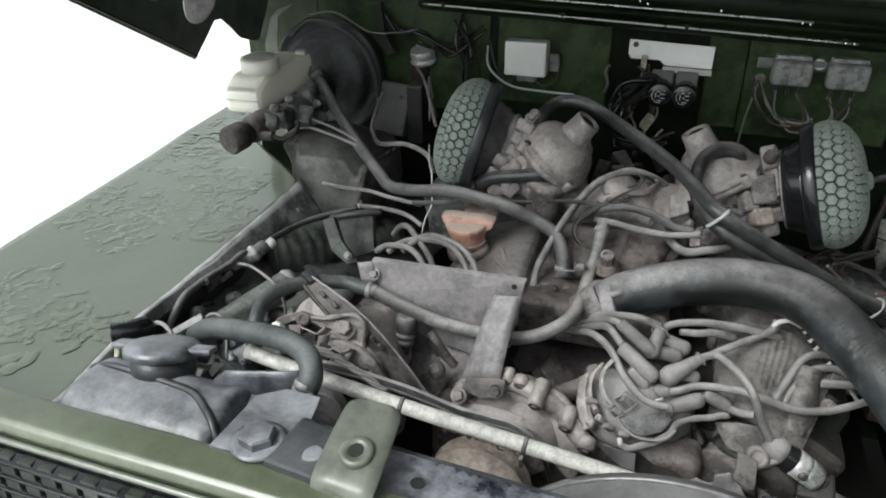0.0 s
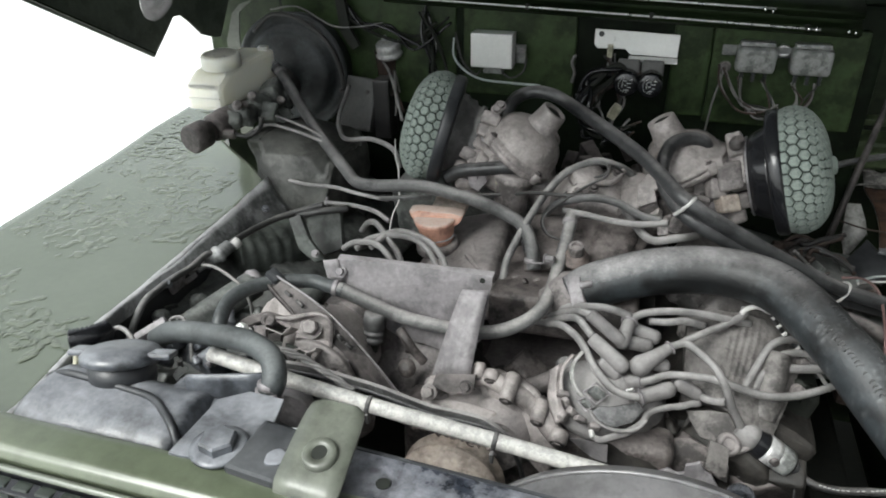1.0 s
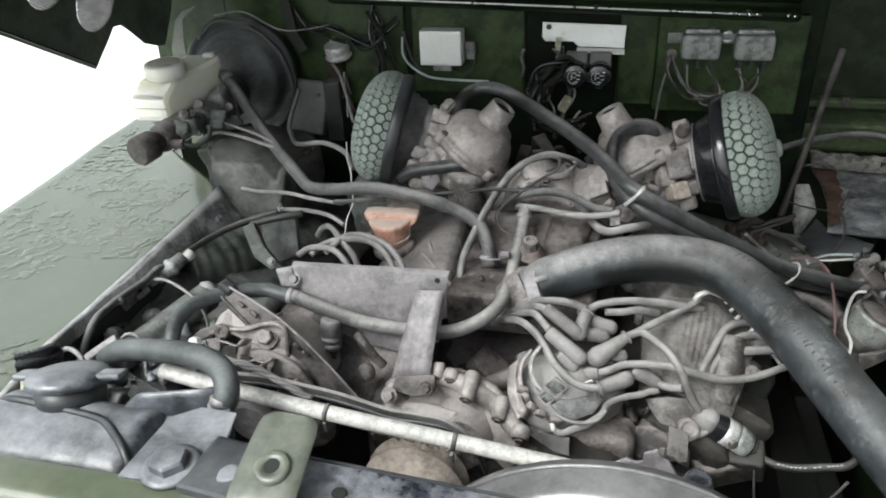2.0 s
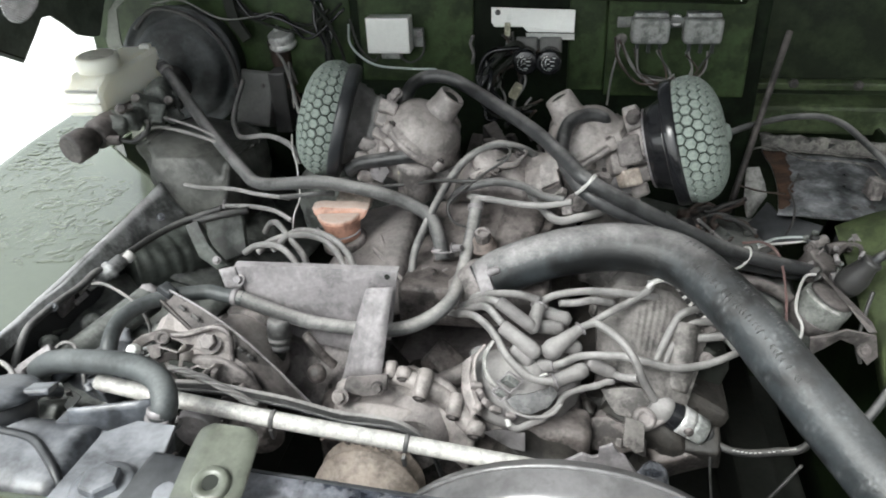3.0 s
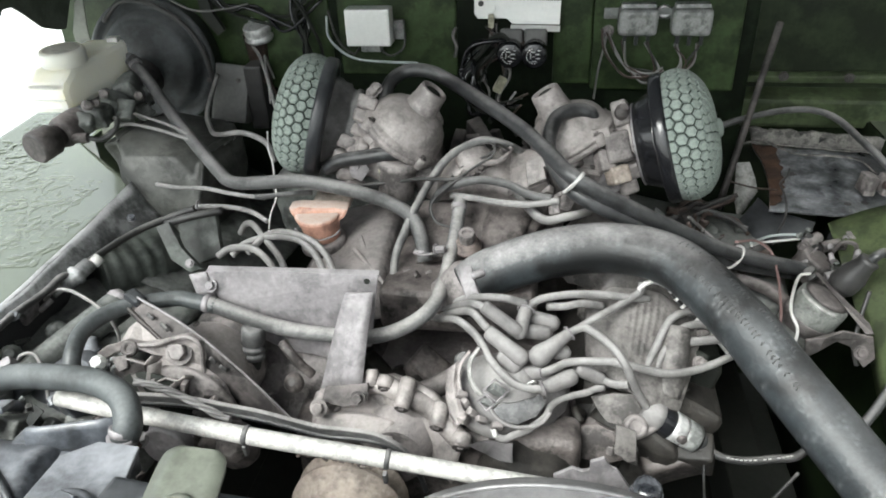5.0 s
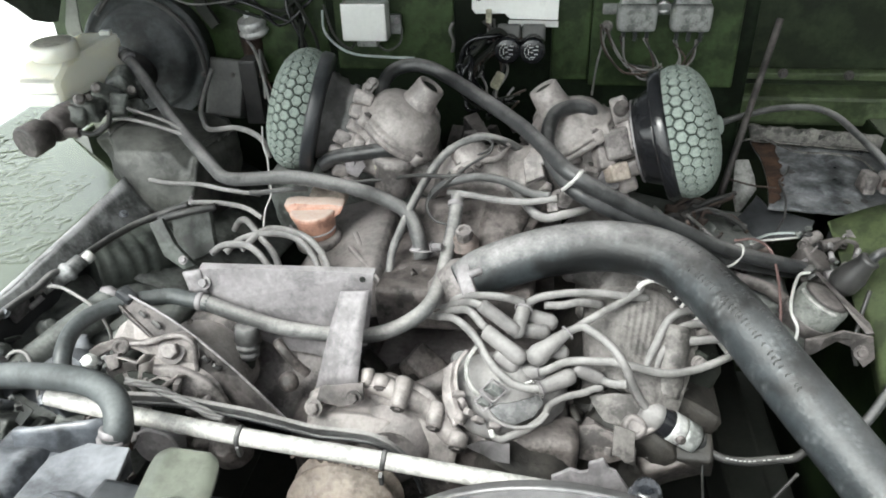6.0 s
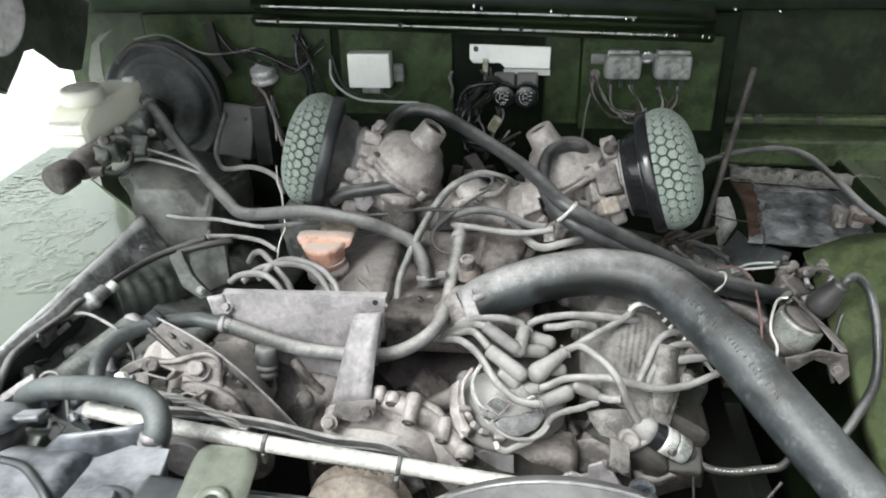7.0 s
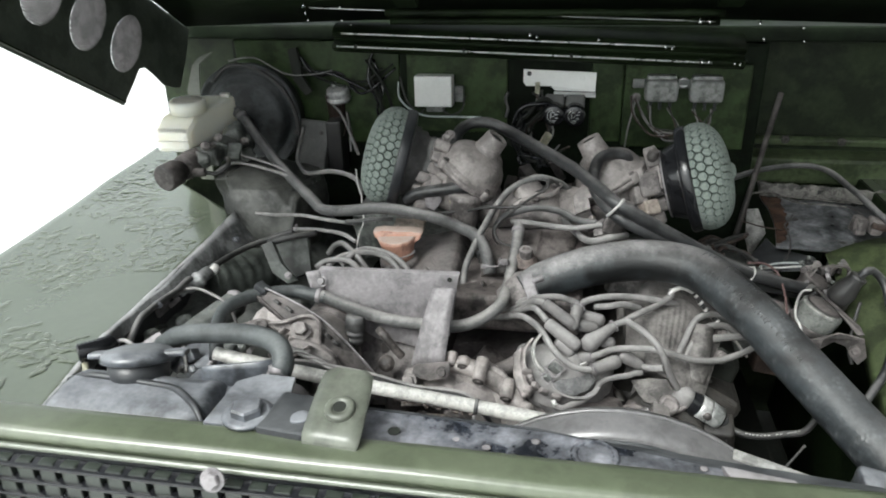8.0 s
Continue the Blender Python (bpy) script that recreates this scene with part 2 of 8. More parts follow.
GLOSS = material("glossy_black_plastic", (0.006, 0.006, 0.007), (0.018, 0.019, 0.022), (0.12, 0.3), 0, 12, 0.03, 160)
CHROME = material("worn_bright_metal", (0.45, 0.45, 0.46), (0.68, 0.68, 0.68), (0.18, 0.4), 0.85, 40, 0.1, 260)
WHITE = material("white_insulation", (0.37, 0.365, 0.355), (0.52, 0.515, 0.50), (0.4, 0.6), 0, 40, 0.05, 300)
RED = material("dull_red_insulation", (0.115, 0.070, 0.068), (0.165, 0.105, 0.100), (0.45, 0.65), 0, 40, 0.05, 300)
TEAL = material("pale_teal_insulation", (0.27, 0.31, 0.305), (0.40, 0.44, 0.435), (0.45, 0.65), 0, 40, 0.05, 300)
YELLOW = material("pale_yellow_plastic", (0.33, 0.32, 0.235), (0.44, 0.43, 0.335), (0.45, 0.65), 0, 40, 0.05, 300, grime=0.4, stains=50)
TRAYRUST = material("matt_dark_red_rust", (0.030, 0.018, 0.012), (0.098, 0.050, 0.030), (0.7, 0.95), 0, 22, 0.4, 160, grime=0.5, stains=30)
CRUST = material("crusted_pale_corrosion", (0.050, 0.050, 0.046), (0.25, 0.238, 0.222), (0.5, 0.9), 0, 45, 0.5, 260, grime=0.6, stains=60)
GLINT = material("bright_metal_glint", (0.70, 0.70, 0.70), (0.85, 0.85, 0.85), (0.08, 0.15), 0.9, 40, 0.0, 200)
SNOW = material("trodden_snow", (0.60, 0.612, 0.60), (0.74, 0.75, 0.735), (0.6, 0.9), 0, 0.8, 0.4, 6)
BOARD = material("scuffed_black_board", (0.032, 0.036, 0.041), (0.36, 0.37, 0.39), (0.2, 0.42), 0, 24, 0.15, 120, contrast=(0.36, 0.80), coat=0.25, grime=0.5, stains=30)
BARPAINT = material("chipped_blue_black_bar_paint", (0.026, 0.030, 0.040), (0.25, 0.257, 0.285), (0.14, 0.4), 0, 15, 0.12, 160, dust=(0.30, 0.305, 0.335), dust_at=0.98, coat=0.3, grime=0.6, stains=26, contrast=(0.40, 0.66))
COIL = material("mottled_dull_coil_can", (0.060, 0.066, 0.060), (0.25, 0.257, 0.244), (0.45, 0.75), 0.1, 30, 0.15, 180, grime=0.5, stains=50)
WET = material("water_beads_on_green", (0.084, 0.097, 0.069), (0.108, 0.122, 0.090), (0.12, 0.24), 0, 5, 0.0, 90, coat=0.5, speckle=0.0)
MURK = material("murky_grey_green_grime", (0.046, 0.051, 0.047), (0.165, 0.176, 0.166), (0.35, 0.7), 0, 14, 0.35, 120, dust=(0.19, 0.196, 0.19), dust_at=0.86, grime=0.6, stains=25)
WETLIP = material("wet_dark_green_lip", (0.060, 0.072, 0.050), (0.13, 0.142, 0.115), (0.3, 0.55), 0.0, 30, 0.05, 90, coat=0.8)
GRILLE = material("wet_grey_green_plastic", (0.006, 0.009, 0.007), (0.028, 0.035, 0.028), (0.15, 0.5), 0, 40, 0.1, 120, coat=0.4)
DULLBOX = material("smooth_dark_grey_plastic_case", (0.082, 0.082, 0.080), (0.112, 0.112, 0.109), (0.45, 0.65), 0, 8, 0.04, 200, grime=0.2, stains=12)
FOIL = material("scuffed_bright_foil", (0.42, 0.42, 0.42), (0.62, 0.62, 0.61), (0.3, 0.5), 0.3, 40, 0.1, 260, grime=0.3, stains=60)
SHROUD = material("glossy_worn_grey_plastic", (0.095, 0.093, 0.095), (0.175, 0.172, 0.176), (0.2, 0.4), 0, 9, 0.04, 120, coat=0.35, grime=0.3, stains=14)
WALL = material("light_block_grey", (0.30, 0.297, 0.29), (0.40, 0.396, 0.388), (0.8, 0.95), 0, 2, 0.2, 40)
BALLAST = material("scuffed_grey_alloy_can", (0.20, 0.208, 0.202), (0.34, 0.348, 0.342), (0.35, 0.6), 0.2, 30, 0.08, 220, grime=0.45, stains=60)
# Worn firewall green, lightened to stand for light falling on the ledge.
LEDGE_GREEN = material("lit_worn_green_ledge_paint", (0.040, 0.060, 0.026), (0.090, 0.118, 0.060), (0.35, 0.6), 0, 18, 0.08, 140, coat=0.2, grime=0.5, stains=24)
BOOSTER = material("dusty_blue_black_pressed_steel", (0.018, 0.021, 0.022), (0.075, 0.082, 0.086), (0.42, 0.7), 0, 14, 0.06, 160, dust=(0.15, 0.157, 0.158), dust_at=0.74, grime=0.5, stains=16, shine=0.35)
VALLEY = material("oily_dusty_valley_casting", (0.0618, 0.0532, 0.05), (0.154, 0.136, 0.131), (0.4, 0.75), 0.15, 30, 0.45, 180, dust=(0.196, 0.174, 0.17), dust_at=0.88, grime=0.7, stains=34)
# Firewall green again, darkened for the shade under the bonnet.
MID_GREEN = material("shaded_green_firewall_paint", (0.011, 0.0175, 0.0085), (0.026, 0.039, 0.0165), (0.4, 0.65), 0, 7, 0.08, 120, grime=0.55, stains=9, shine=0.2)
MURK_GREEN = material("dusty_grey_green_sheet", (0.024, 0.029, 0.026), (0.086, 0.096, 0.087), (0.45, 0.7), 0, 14, 0.2, 120, grime=0.6, stains=14)
SOOT = material("sooty_black_rubber_sheet", (0.012, 0.014, 0.014), (0.048, 0.052, 0.051), (0.4, 0.7), 0, 18, 0.25, 140, grime=0.5, stains=24, shine=0.3)
# Darkest copy of the firewall green, for deep shade below the panels and on the deck.
DEEP_GREEN = material("deep_shade_green_paint", (0.0046, 0.0080, 0.0040), (0.0105, 0.0165, 0.0085), (0.45, 0.7), 0, 9, 0.08, 120, grime=0.5, stains=12, shine=0.1)
CREAM = material("off_white_worn_metal", (0.24, 0.238, 0.228), (0.36, 0.357, 0.345), (0.4, 0.65), 0, 40, 0.08, 260, grime=0.4, stains=60)
# Bonnet's inner green with grime, made lighter for light on its sides.
SIDE_GREEN = material("lit_grimy_bonnet_side_green", (0.040, 0.050, 0.040), (0.066, 0.078, 0.062), (0.4, 0.7), 0, 14, 0.08, 140, grime=0.4, stains=20)
HEATER = material("dusty_brown_grey_rubber", (0.0745, 0.076, 0.077), (0.149, 0.148, 0.147), (0.45, 0.7), 0, 12, 0.1, 300, dust=(0.325, 0.312, 0.304), dust_at=0.72, grime=0.5, stains=22)


# ---- shapes ----
def mesh(bm=None):
    return bm if bm else bmesh.new()


def cr(p, n=6):
    """A smooth line through the points p."""
    p = [Vector(q) for q in p]
    if len(p) < 3:
        return [p[0].lerp(p[1], i / n) for i in range(n + 1)]
    e = [2 * p[0] - p[1], *p, 2 * p[-1] - p[-2]]
    out = []
    for i in range(1, len(e) - 2):
        a, b, c, d = e[i - 1:i + 3]
        for k in range(n):
            u = k / n
            out.append(0.5 * ((2 * b) + (c - a) * u + (2 * a - 5 * b + 4 * c - d) * u * u + (3 * b - a - 3 * c + d) * u ** 3))
    return out + [p[-1]]


def tube(p, r, seg=10, n=6, bm=None, flat=1.0, ribs=0.0):
    """A round hose, pipe or wire through the points p. r: a number, or one for either end. ribs: depth of rings round it."""
    bm = mesh(bm)
    line = cr(p, n)
    r0, r1 = (r, r) if isinstance(r, (int, float)) else r
    t = (line[1] - line[0]).normalized()
    a = t.orthogonal().normalized()
    rings, last = [], len(line) - 1
    for i, q in enumerate(line):
        d = (line[min(i + 1, last)] - line[max(i - 1, 0)]).normalized()
        a = (a - d * a.dot(d)).normalized()
        b = d.cross(a)
        rr = r0 + (r1 - r0) * i / last + (ribs if ribs and i % 2 else 0)
        rings.append([bm.verts.new(q + rr * (math.cos(k * math.tau / seg) * a + flat * math.sin(k * math.tau / seg) * b)) for k in range(seg)])
    way = list(itertools.accumulate([0.0] + [(q - p_).length for p_, q in zip(line, line[1:])]))
    uv = bm.loops.layers.uv.verify()
    for i, (u, v) in enumerate(zip(rings, rings[1:])):
        for k in range(seg):
            f = bm.faces.new((u[k], u[(k + 1) % seg], v[(k + 1) % seg], v[k]))
            f.smooth = True
            for lo, st in zip(f.loops, ((i, k), (i, k + 1), (i + 1, k + 1), (i + 1, k))):
                lo[uv].uv = way[st[0]], st[1] / seg
    bm.faces.new(rings[0][::-1])
    bm.faces.new(rings[-1])
    return bm


def lathe(profile, at, axis, seg=24, bm=None, smooth=True, wobble=0.0):
    """A turned body: rows of (way along the axis, radius)."""
    bm = mesh(bm)
    at, axis = Vector(at), Vector(axis).normalized()
    a = axis.orthogonal().normalized()
    b = axis.cross(a)
    rings = []
    for h, r in profile:
        ring = []
        for k in range(seg):
            w = 1 + wobble * noise.noise(at * 40 + Vector((k * 0.9, h * 90, 0)))
            ring.append(bm.verts.new(at + axis * h + r * w * (math.cos(k * math.tau / seg) * a + math.sin(k * math.tau / seg) * b)))
        rings.append(ring)
    for u, v in zip(rings, rings[1:]):
        for k in range(seg):
            bm.faces.new((u[k], u[(k + 1) % seg], v[(k + 1) % seg], v[k])).smooth = smooth
    bm.faces.new(rings[0][::-1])
    bm.faces.new(rings[-1])
    return bm


def rod(p, q, r, seg=14, bm=None, bevel=0.12):
    """A round bar from p to q with chamfered ends."""
    p, q = Vector(p), Vector(q)
    h, r0, r1 = (q - p).length, *((r, r) if isinstance(r, (int, float)) else r)
    c = bevel * min(r0, r1, h)
    return lathe([(0, r0 - c), (c, r0), (h - c, r1), (h, r1 - c)], p, q - p, seg, bm)


def box(at, size, turn=(0, 0, 0), bevel=0.003, bm=None, seg=2, taper=1.0):
    """A bevelled block; taper scales its top."""
    bm = mesh(bm)
    m = pose(*at, *turn)
    x, y, z = (s / 2 for s in size)
    v = [bm.verts.new(m @ Vector((i * x * (taper if k > 0 else 1), j * y * (taper if k > 0 else 1), k * z))) for k in (-1, 1) for j in (-1, 1) for i in (-1, 1)]
    fs = [bm.faces.new([v[i] for i in f]) for f in ((0, 2, 3, 1), (4, 5, 7, 6), (0, 1, 5, 4), (2, 6, 7, 3), (0, 4, 6, 2), (1, 3, 7, 5))]
    if bevel:
        bmesh.ops.bevel(bm, geom=list({e for f in fs for e in f.edges}), offset=bevel, segments=seg, affect="EDGES", profile=0.6)
    return bm


def slab(outline, thick, bm=None, bevel=0.0):
    """A plate: its outline in space, and the vector of its thickness."""
    bm = mesh(bm)
    thick = Vector(thick)
    a = [bm.verts.new(p) for p in outline]
    b = [bm.verts.new(Vector(p) + thick) for p in outline]
    n = len(a)
    fs = [bm.faces.new(a), bm.faces.new(b[::-1])]
    fs += [bm.faces.new((a[i], b[i], b[(i + 1) % n], a[(i + 1) % n])) for i in range(n)]
    bmesh.ops.recalc_face_normals(bm, faces=fs)
    if bevel:
        bmesh.ops.bevel(bm, geom=list({e for f in fs for e in f.edges}), offset=bevel, segments=2, affect="EDGES", profile=0.6)
    return bm


def sheet(fn, nu, nv, thick, bm=None):
    """A curved sheet of metal: fn(u, v) in space for u, v from 0 to 1, given a thickness along z or another vector."""
    bm = mesh(bm)
    thick = Vector(thick)
    top = [[bm.verts.new(fn(i / nu, j / nv)) for j in range(nv + 1)] for i in range(nu + 1)]
    low = [[bm.verts.new(v.co - thick) for v in row] for row in top]
    for i in range(nu):
        for j in range(nv):
            bm.faces.new((top[i][j], top[i + 1][j], top[i + 1][j + 1], top[i][j + 1])).smooth = True
            bm.faces.new((low[i][j], low[i][j + 1], low[i + 1][j + 1], low[i + 1][j])).smooth = True
    rim = [(i, 0) for i in range(nu)] + [(nu, j) for j in range(nv)] + [(i, nv) for i in range(nu, 0, -1)] + [(0, j) for j in range(nv, 0, -1)]
    for (i, j), (k, l) in zip(rim, rim[1:] + rim[:1]):
        bm.faces.new((top[i][j], low[i][j], low[k][l], top[k][l]))
    bmesh.ops.recalc_face_normals(bm, faces=bm.faces)
    return bm


def patch(a, b, c, d, bulge, uneven, n=16):
    """A cast surface between four corners, swelling in the middle and uneven."""
    a, b, c, d = (Vector(q) for q in (a, b, c, d))
    up = ((b - a).cross(d - a)).normalized()

    def at(u, v):
        p = a.lerp(b, u).lerp(d.lerp(c, u), v)
        rim = min(1.0, 6 * min(u, 1 - u, v, 1 - v))
        return p + up * (bulge * math.sin(math.pi * u) * math.sin(math.pi * v) - 0.004 * (1 - rim) ** 2) + uneven * noise.noise_vector(p * 34) + 0.3 * uneven * noise.noise_vector(p * 110)

    return sheet(at, n, n, up * 0.022)


def strip(rows, thick, n=4, bm=None):
    """A bent strip of sheet metal: rows of (left, right) edge points."""
    left, right = cr([r[0] for r in rows], n), cr([r[1] for r in rows], n)
    last = len(left) - 1
    return sheet(lambda u, v: left[round(v * last)].lerp(right[round(v * last)], u), 4, last, thick, bm)


def rough_up(bm, amount, scale=30.0, cuts=0):
    """Casts are uneven: push the points about a little."""
    if cuts:
        bmesh.ops.subdivide_edges(bm, edges=bm.edges[:], cuts=cuts, use_grid_fill=True)
    for v in bm.verts:
        v.co += amount * noise.noise_vector(v.co * scale)
        if cuts > 1:
            v.co += 0.4 * amount * noise.noise_vector(v.co * scale * 3.1)
    if cuts:
        for f in bm.faces:
            f.smooth = True
    return bm


def loop(at, along, across, a, b, r, seg=20):
    """A closed ring of round section: a cable tie round one or two hoses."""
    along, bm = Vector(along).normalized(), bmesh.new()
    across = Vector(across)
    across = (across - along * across.dot(along)).normalized()
    third = along.cross(across)
    return tube([Vector(at) + a * math.cos(k * math.tau / seg) * across + b * math.sin(k * math.tau / seg) * third for k in range(seg + 1)], r, 6, 1, bm)


def bolt(at, axis, r=0.006, h=0.005, bm=None):
    """A hexagon head on a washer."""
    bm = mesh(bm)
    at, axis = Vector(at), Vector(axis).normalized()
    lathe([(0, r * 1.45), (r * 0.2, r * 1.45)], at, axis, 18, bm)
    lathe([(r * 0.2, r), (h * 0.85, r), (h, r * 0.85)], at, axis, 6, bm, smooth=False)
    return bm


ORIGIN = {}


def link_mesh(name, bm, mat, at):
    for v in bm.verts:
        v.co -= at
    me = bpy.data.meshes.new(name)
    bm.to_mesh(me)
    bm.free()
    me.materials.append(mat)
    return new(name, me)


def thing(name, at, label, category, group="", kind=""):
    """An Empty at the base of a thing that has parts."""
    ob = new(name)
    ob.empty_display_size = 0.02
    ob.location = at
    ORIGIN[ob] = Vector(at)
    return tagged(ob, label, category, group, kind)


def solo(name, bm, mat, label, category, group="", kind=""):
    """A thing that is one mesh, or a piece of the setting."""
    lo = [min(v.co[i] for v in bm.verts) for i in range(3)]
    hi = [max(v.co[i] for v in bm.verts) for i in range(3)]
    at = Vector(((lo[0] + hi[0]) / 2, (lo[1] + hi[1]) / 2, lo[2]))
    ob = link_mesh(name, bm, mat, at)
    ob.location = at
    ORIGIN[ob] = at
    return tagged(ob, label, category, group, kind)


def part(name, bm, mat, parent, label=""):
    ob = link_mesh(name, bm, mat, ORIGIN[parent])
    ob.parent = parent
    ORIGIN[ob] = ORIGIN[parent]
    return tagged(ob, label)


def hose(name, p, r, mat, label, category="hose", group="", **k):
    return solo(name, tube(p, r, **k), mat, label, category, group)


# ---- the setting: ground and the body round the engine bay ----
def snow(u, v):
    x, y = (u - 0.5) * 2, (v - 0.5) * 2
    x, y = 400 * x ** 3 + 4 * x, 400 * y ** 3 + 4 * y
    return Vector((x, y, 0.03 * noise.noise(Vector((x * 0.7, y * 0.7, 0)))))


solo("ground", sheet(snow, 60, 60, (0, 0, 0.3)), SNOW, "pale trodden snow under and beside the vehicle", "ground", kind="structure")


# Added out of view: keeps sky and snow light off the bay's right.
solo("light_block_right", box((1.75, 0.6, 1.5), (0.20, 9.0, 3.6), (0, 0, 0), 0.01), WALL, "unseen plain wall added to cut light from the right", "wall", kind="structure")


def fender_x(y):
    return -0.712 - 0.117 * y


def fender_in(y):
    """The fender's inner edge: nearly straight, bent inwards at the front, cut away round the brake cylinder."""
    return -0.413 - 0.027 * min(1, max(0, (y - 0.395) / 0.15)) - 0.018 * min(1, max(0, (y - 0.62) / 0.38)) - 0.20 * min(1, max(0, (y - 1.01) / 0.165))


def fender_top(u, v):
    y = -0.05 + 1.75 * v
    x0 = fender_in(y)
    x = x0 + u * (fender_x(y) - x0)
    z = 0.947 - 0.004 * math.sin(math.pi * u) - 0.008 * max(0, (u - 0.97) / 0.03) ** 2
    dent = 0.0025 * noise.noise(Vector((x * 5, y * 5, 1)))
    return Vector((x, y, z + dent))


fender = thing("fender", (-0.62, 0.8, 0.4), "olive green steel front fender wet with rain drops", "fender", kind="structure")
part("fender_top", sheet(fender_top, 26, 70, (0, 0, 0.003)), GREEN, fender)
part("fender_side", sheet(lambda u, v: Vector((fender_x(-0.05 + 1.75 * v) - 0.004 - 0.02 * u, -0.05 + 1.75 * v, 0.9 - 0.5 * u)), 6, 12, (0.003, 0, 0)), GREEN, fender)
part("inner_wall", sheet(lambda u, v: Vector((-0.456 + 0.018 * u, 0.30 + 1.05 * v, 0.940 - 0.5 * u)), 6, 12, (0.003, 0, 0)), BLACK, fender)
lip = rough_up(sheet(lambda u, v: Vector((fender_in(0.36 + 0.64 * v) - 0.004 + 0.008 * u, 0.36 + 0.64 * v, 0.9512 - 0.002 * u - 0.018 * max(0, u - 0.8) * 5)), 6, 60, (0, 0, 0.001)), 0.0008, 40)
part("edge_flange", lip, PANEL, fender, "bare scuffed folded edge")
# the dusty stiffening sheet that folds down from the edge
fold = strip([((-0.461, 1.008, 0.957), (-0.414, 0.995, 0.898)), ((-0.455, 0.929, 0.956), (-0.422, 0.953, 0.904)), ((-0.448, 0.855, 0.955), (-0.430, 0.893, 0.914)), ((-0.443, 0.800, 0.954), (-0.432, 0.840, 0.922)), ((-0.437, 0.713, 0.953), (-0.427, 0.737, 0.933)), ((-0.440, 0.626, 0.952), (-0.434, 0.639, 0.938))], (0, 0, 0.002), 4)
part("stiffener", rough_up(fold, 0.0015, 26), PANEL, fender, "dusty scuffed folded sheet")
for y, z in ((0.93, 0.932), (0.66, 0.942)):
    part("bolt", bolt((-0.425, y, z), (0.5, -0.3, 0.8), 0.005, 0.005), TANK, fender)

part("inner_sheet", sheet(lambda u, v: Vector((-0.447 + 0.20 * u + 0.012 * math.sin(3 * v + 4 * u), 0.86 + 0.46 * v, 0.892 - 0.11 * u - 0.02 * v + 0.006 * noise.noise(Vector((9 * u, 9 * v, 2))))), 16, 24, (0, 0, 0.003)), MURK, fender, "grimy inner wing sheet")
for at in ((-0.33, 1.05, 0.848), (-0.37, 1.12, 0.865)):
    part("pressing", rough_up(lathe([(0, 0.05), (0.010, 0.045), (0.016, 0.028), (0.018, 0.01)], at, (0.5, -0.1, 0.85), 22), 0.003, 30), MURK, fender)

part("inner_sheet", sheet(lambda u, v: Vector((-0.446 + 0.19 * u, 0.44 + 0.44 * v, 0.865 - 0.09 * u + 0.012 * noise.noise(Vector((9 * u, 9 * v, 7))))), 14, 18, (0, 0, 0.003)), MURK, fender, "grimy inner wing sheet")

# rain on the fender: single drops and run-together patches, as low domes
rng = random.Random(4)
drops = bmesh.new()


def drop(x, y, r, stretch, turn):
    h, seg = min(0.0008, 0.11 * r), 12
    z0 = 0.9475 - 0.004 * math.sin(math.pi * min(1, (x + 0.452) / (fender_x(y) + 0.452))) + 0.0025 * noise.noise(Vector((x * 5, y * 5, 1)))
    rows = []
    for f, g in ((1.0, 0.0), (0.72, 0.5), (0.36, 0.9)):
        ring = []
        for k in range(seg):
            a = k * math.tau / seg
            w = f * r * (1 + 0.45 * noise.noise(Vector((x * 90 + 1.3 * math.cos(a), y * 90 + 1.3 * math.sin(a), 2))))
            px, py = w * math.cos(a) * stretch, w * math.sin(a)
            ring.append(drops.verts.new((x + px * math.cos(turn) - py * math.sin(turn), y + px * math.sin(turn) + py * math.cos(turn), z0 + h * g)))
        rows.append(ring)
    for a, b in zip(rows, rows[1:]):
        for k in range(seg):
            drops.faces.new((a[k], a[(k + 1) % seg], b[(k + 1) % seg], b[k])).smooth = True
    drops.faces.new(rows[-1]).smooth = True


for i in range(2100):
    y = rng.uniform(0.35, 1.35)
    x = rng.uniform(fender_x(y) + 0.03, -0.47)
    if x > fender_in(y + 0.02) - 0.012:
        continue
    c = noise.noise(Vector((x * 7, y * 7, 5))) + (0.25 if y > 0.75 else -0.12)
    if c < -0.08:
        continue
    r = rng.choice((0.0012, 0.0015, 0.002, 0.0025, 0.003, 0.0042, 0.006))
    a0 = rng.uniform(-1.2, 1.6)
    drop(x, y, r, rng.uniform(1, 2.2), a0)
    if r > 0.003:
        for k in range(rng.randint(0, 3)):
            drop(x + 1.6 * r * (k + 1) * math.cos(a0) + rng.uniform(-r, r), y + 1.6 * r * (k + 1) * math.sin(a0) + rng.uniform(-r, r), r * rng.uniform(0.5, 0.9), rng.uniform(1, 2), a0)
for x, y, r in ((-0.523, 0.425, 0.014), (-0.510, 0.440, 0.008), (-0.540, 0.415, 0.010), (-0.60, 0.70, 0.009), (-0.63, 0.93, 0.011), (-0.55, 0.84, 0.010)):
    for k in range(5):
        drop(x + rng.uniform(-r, r), y + rng.uniform(-r, r), r * rng.uniform(0.3, 0.8), rng.uniform(1, 1.8), rng.uniform(0, 3))
solo("rain_drops", drops, WET, "clear rain drops and puddles on the green fender", "water", kind="stuff")

# front rail and grille
rail = thing("front_rail", (0.1, 0.28, 0.6), "olive green steel front rail over a black grille", "front panel", kind="structure")


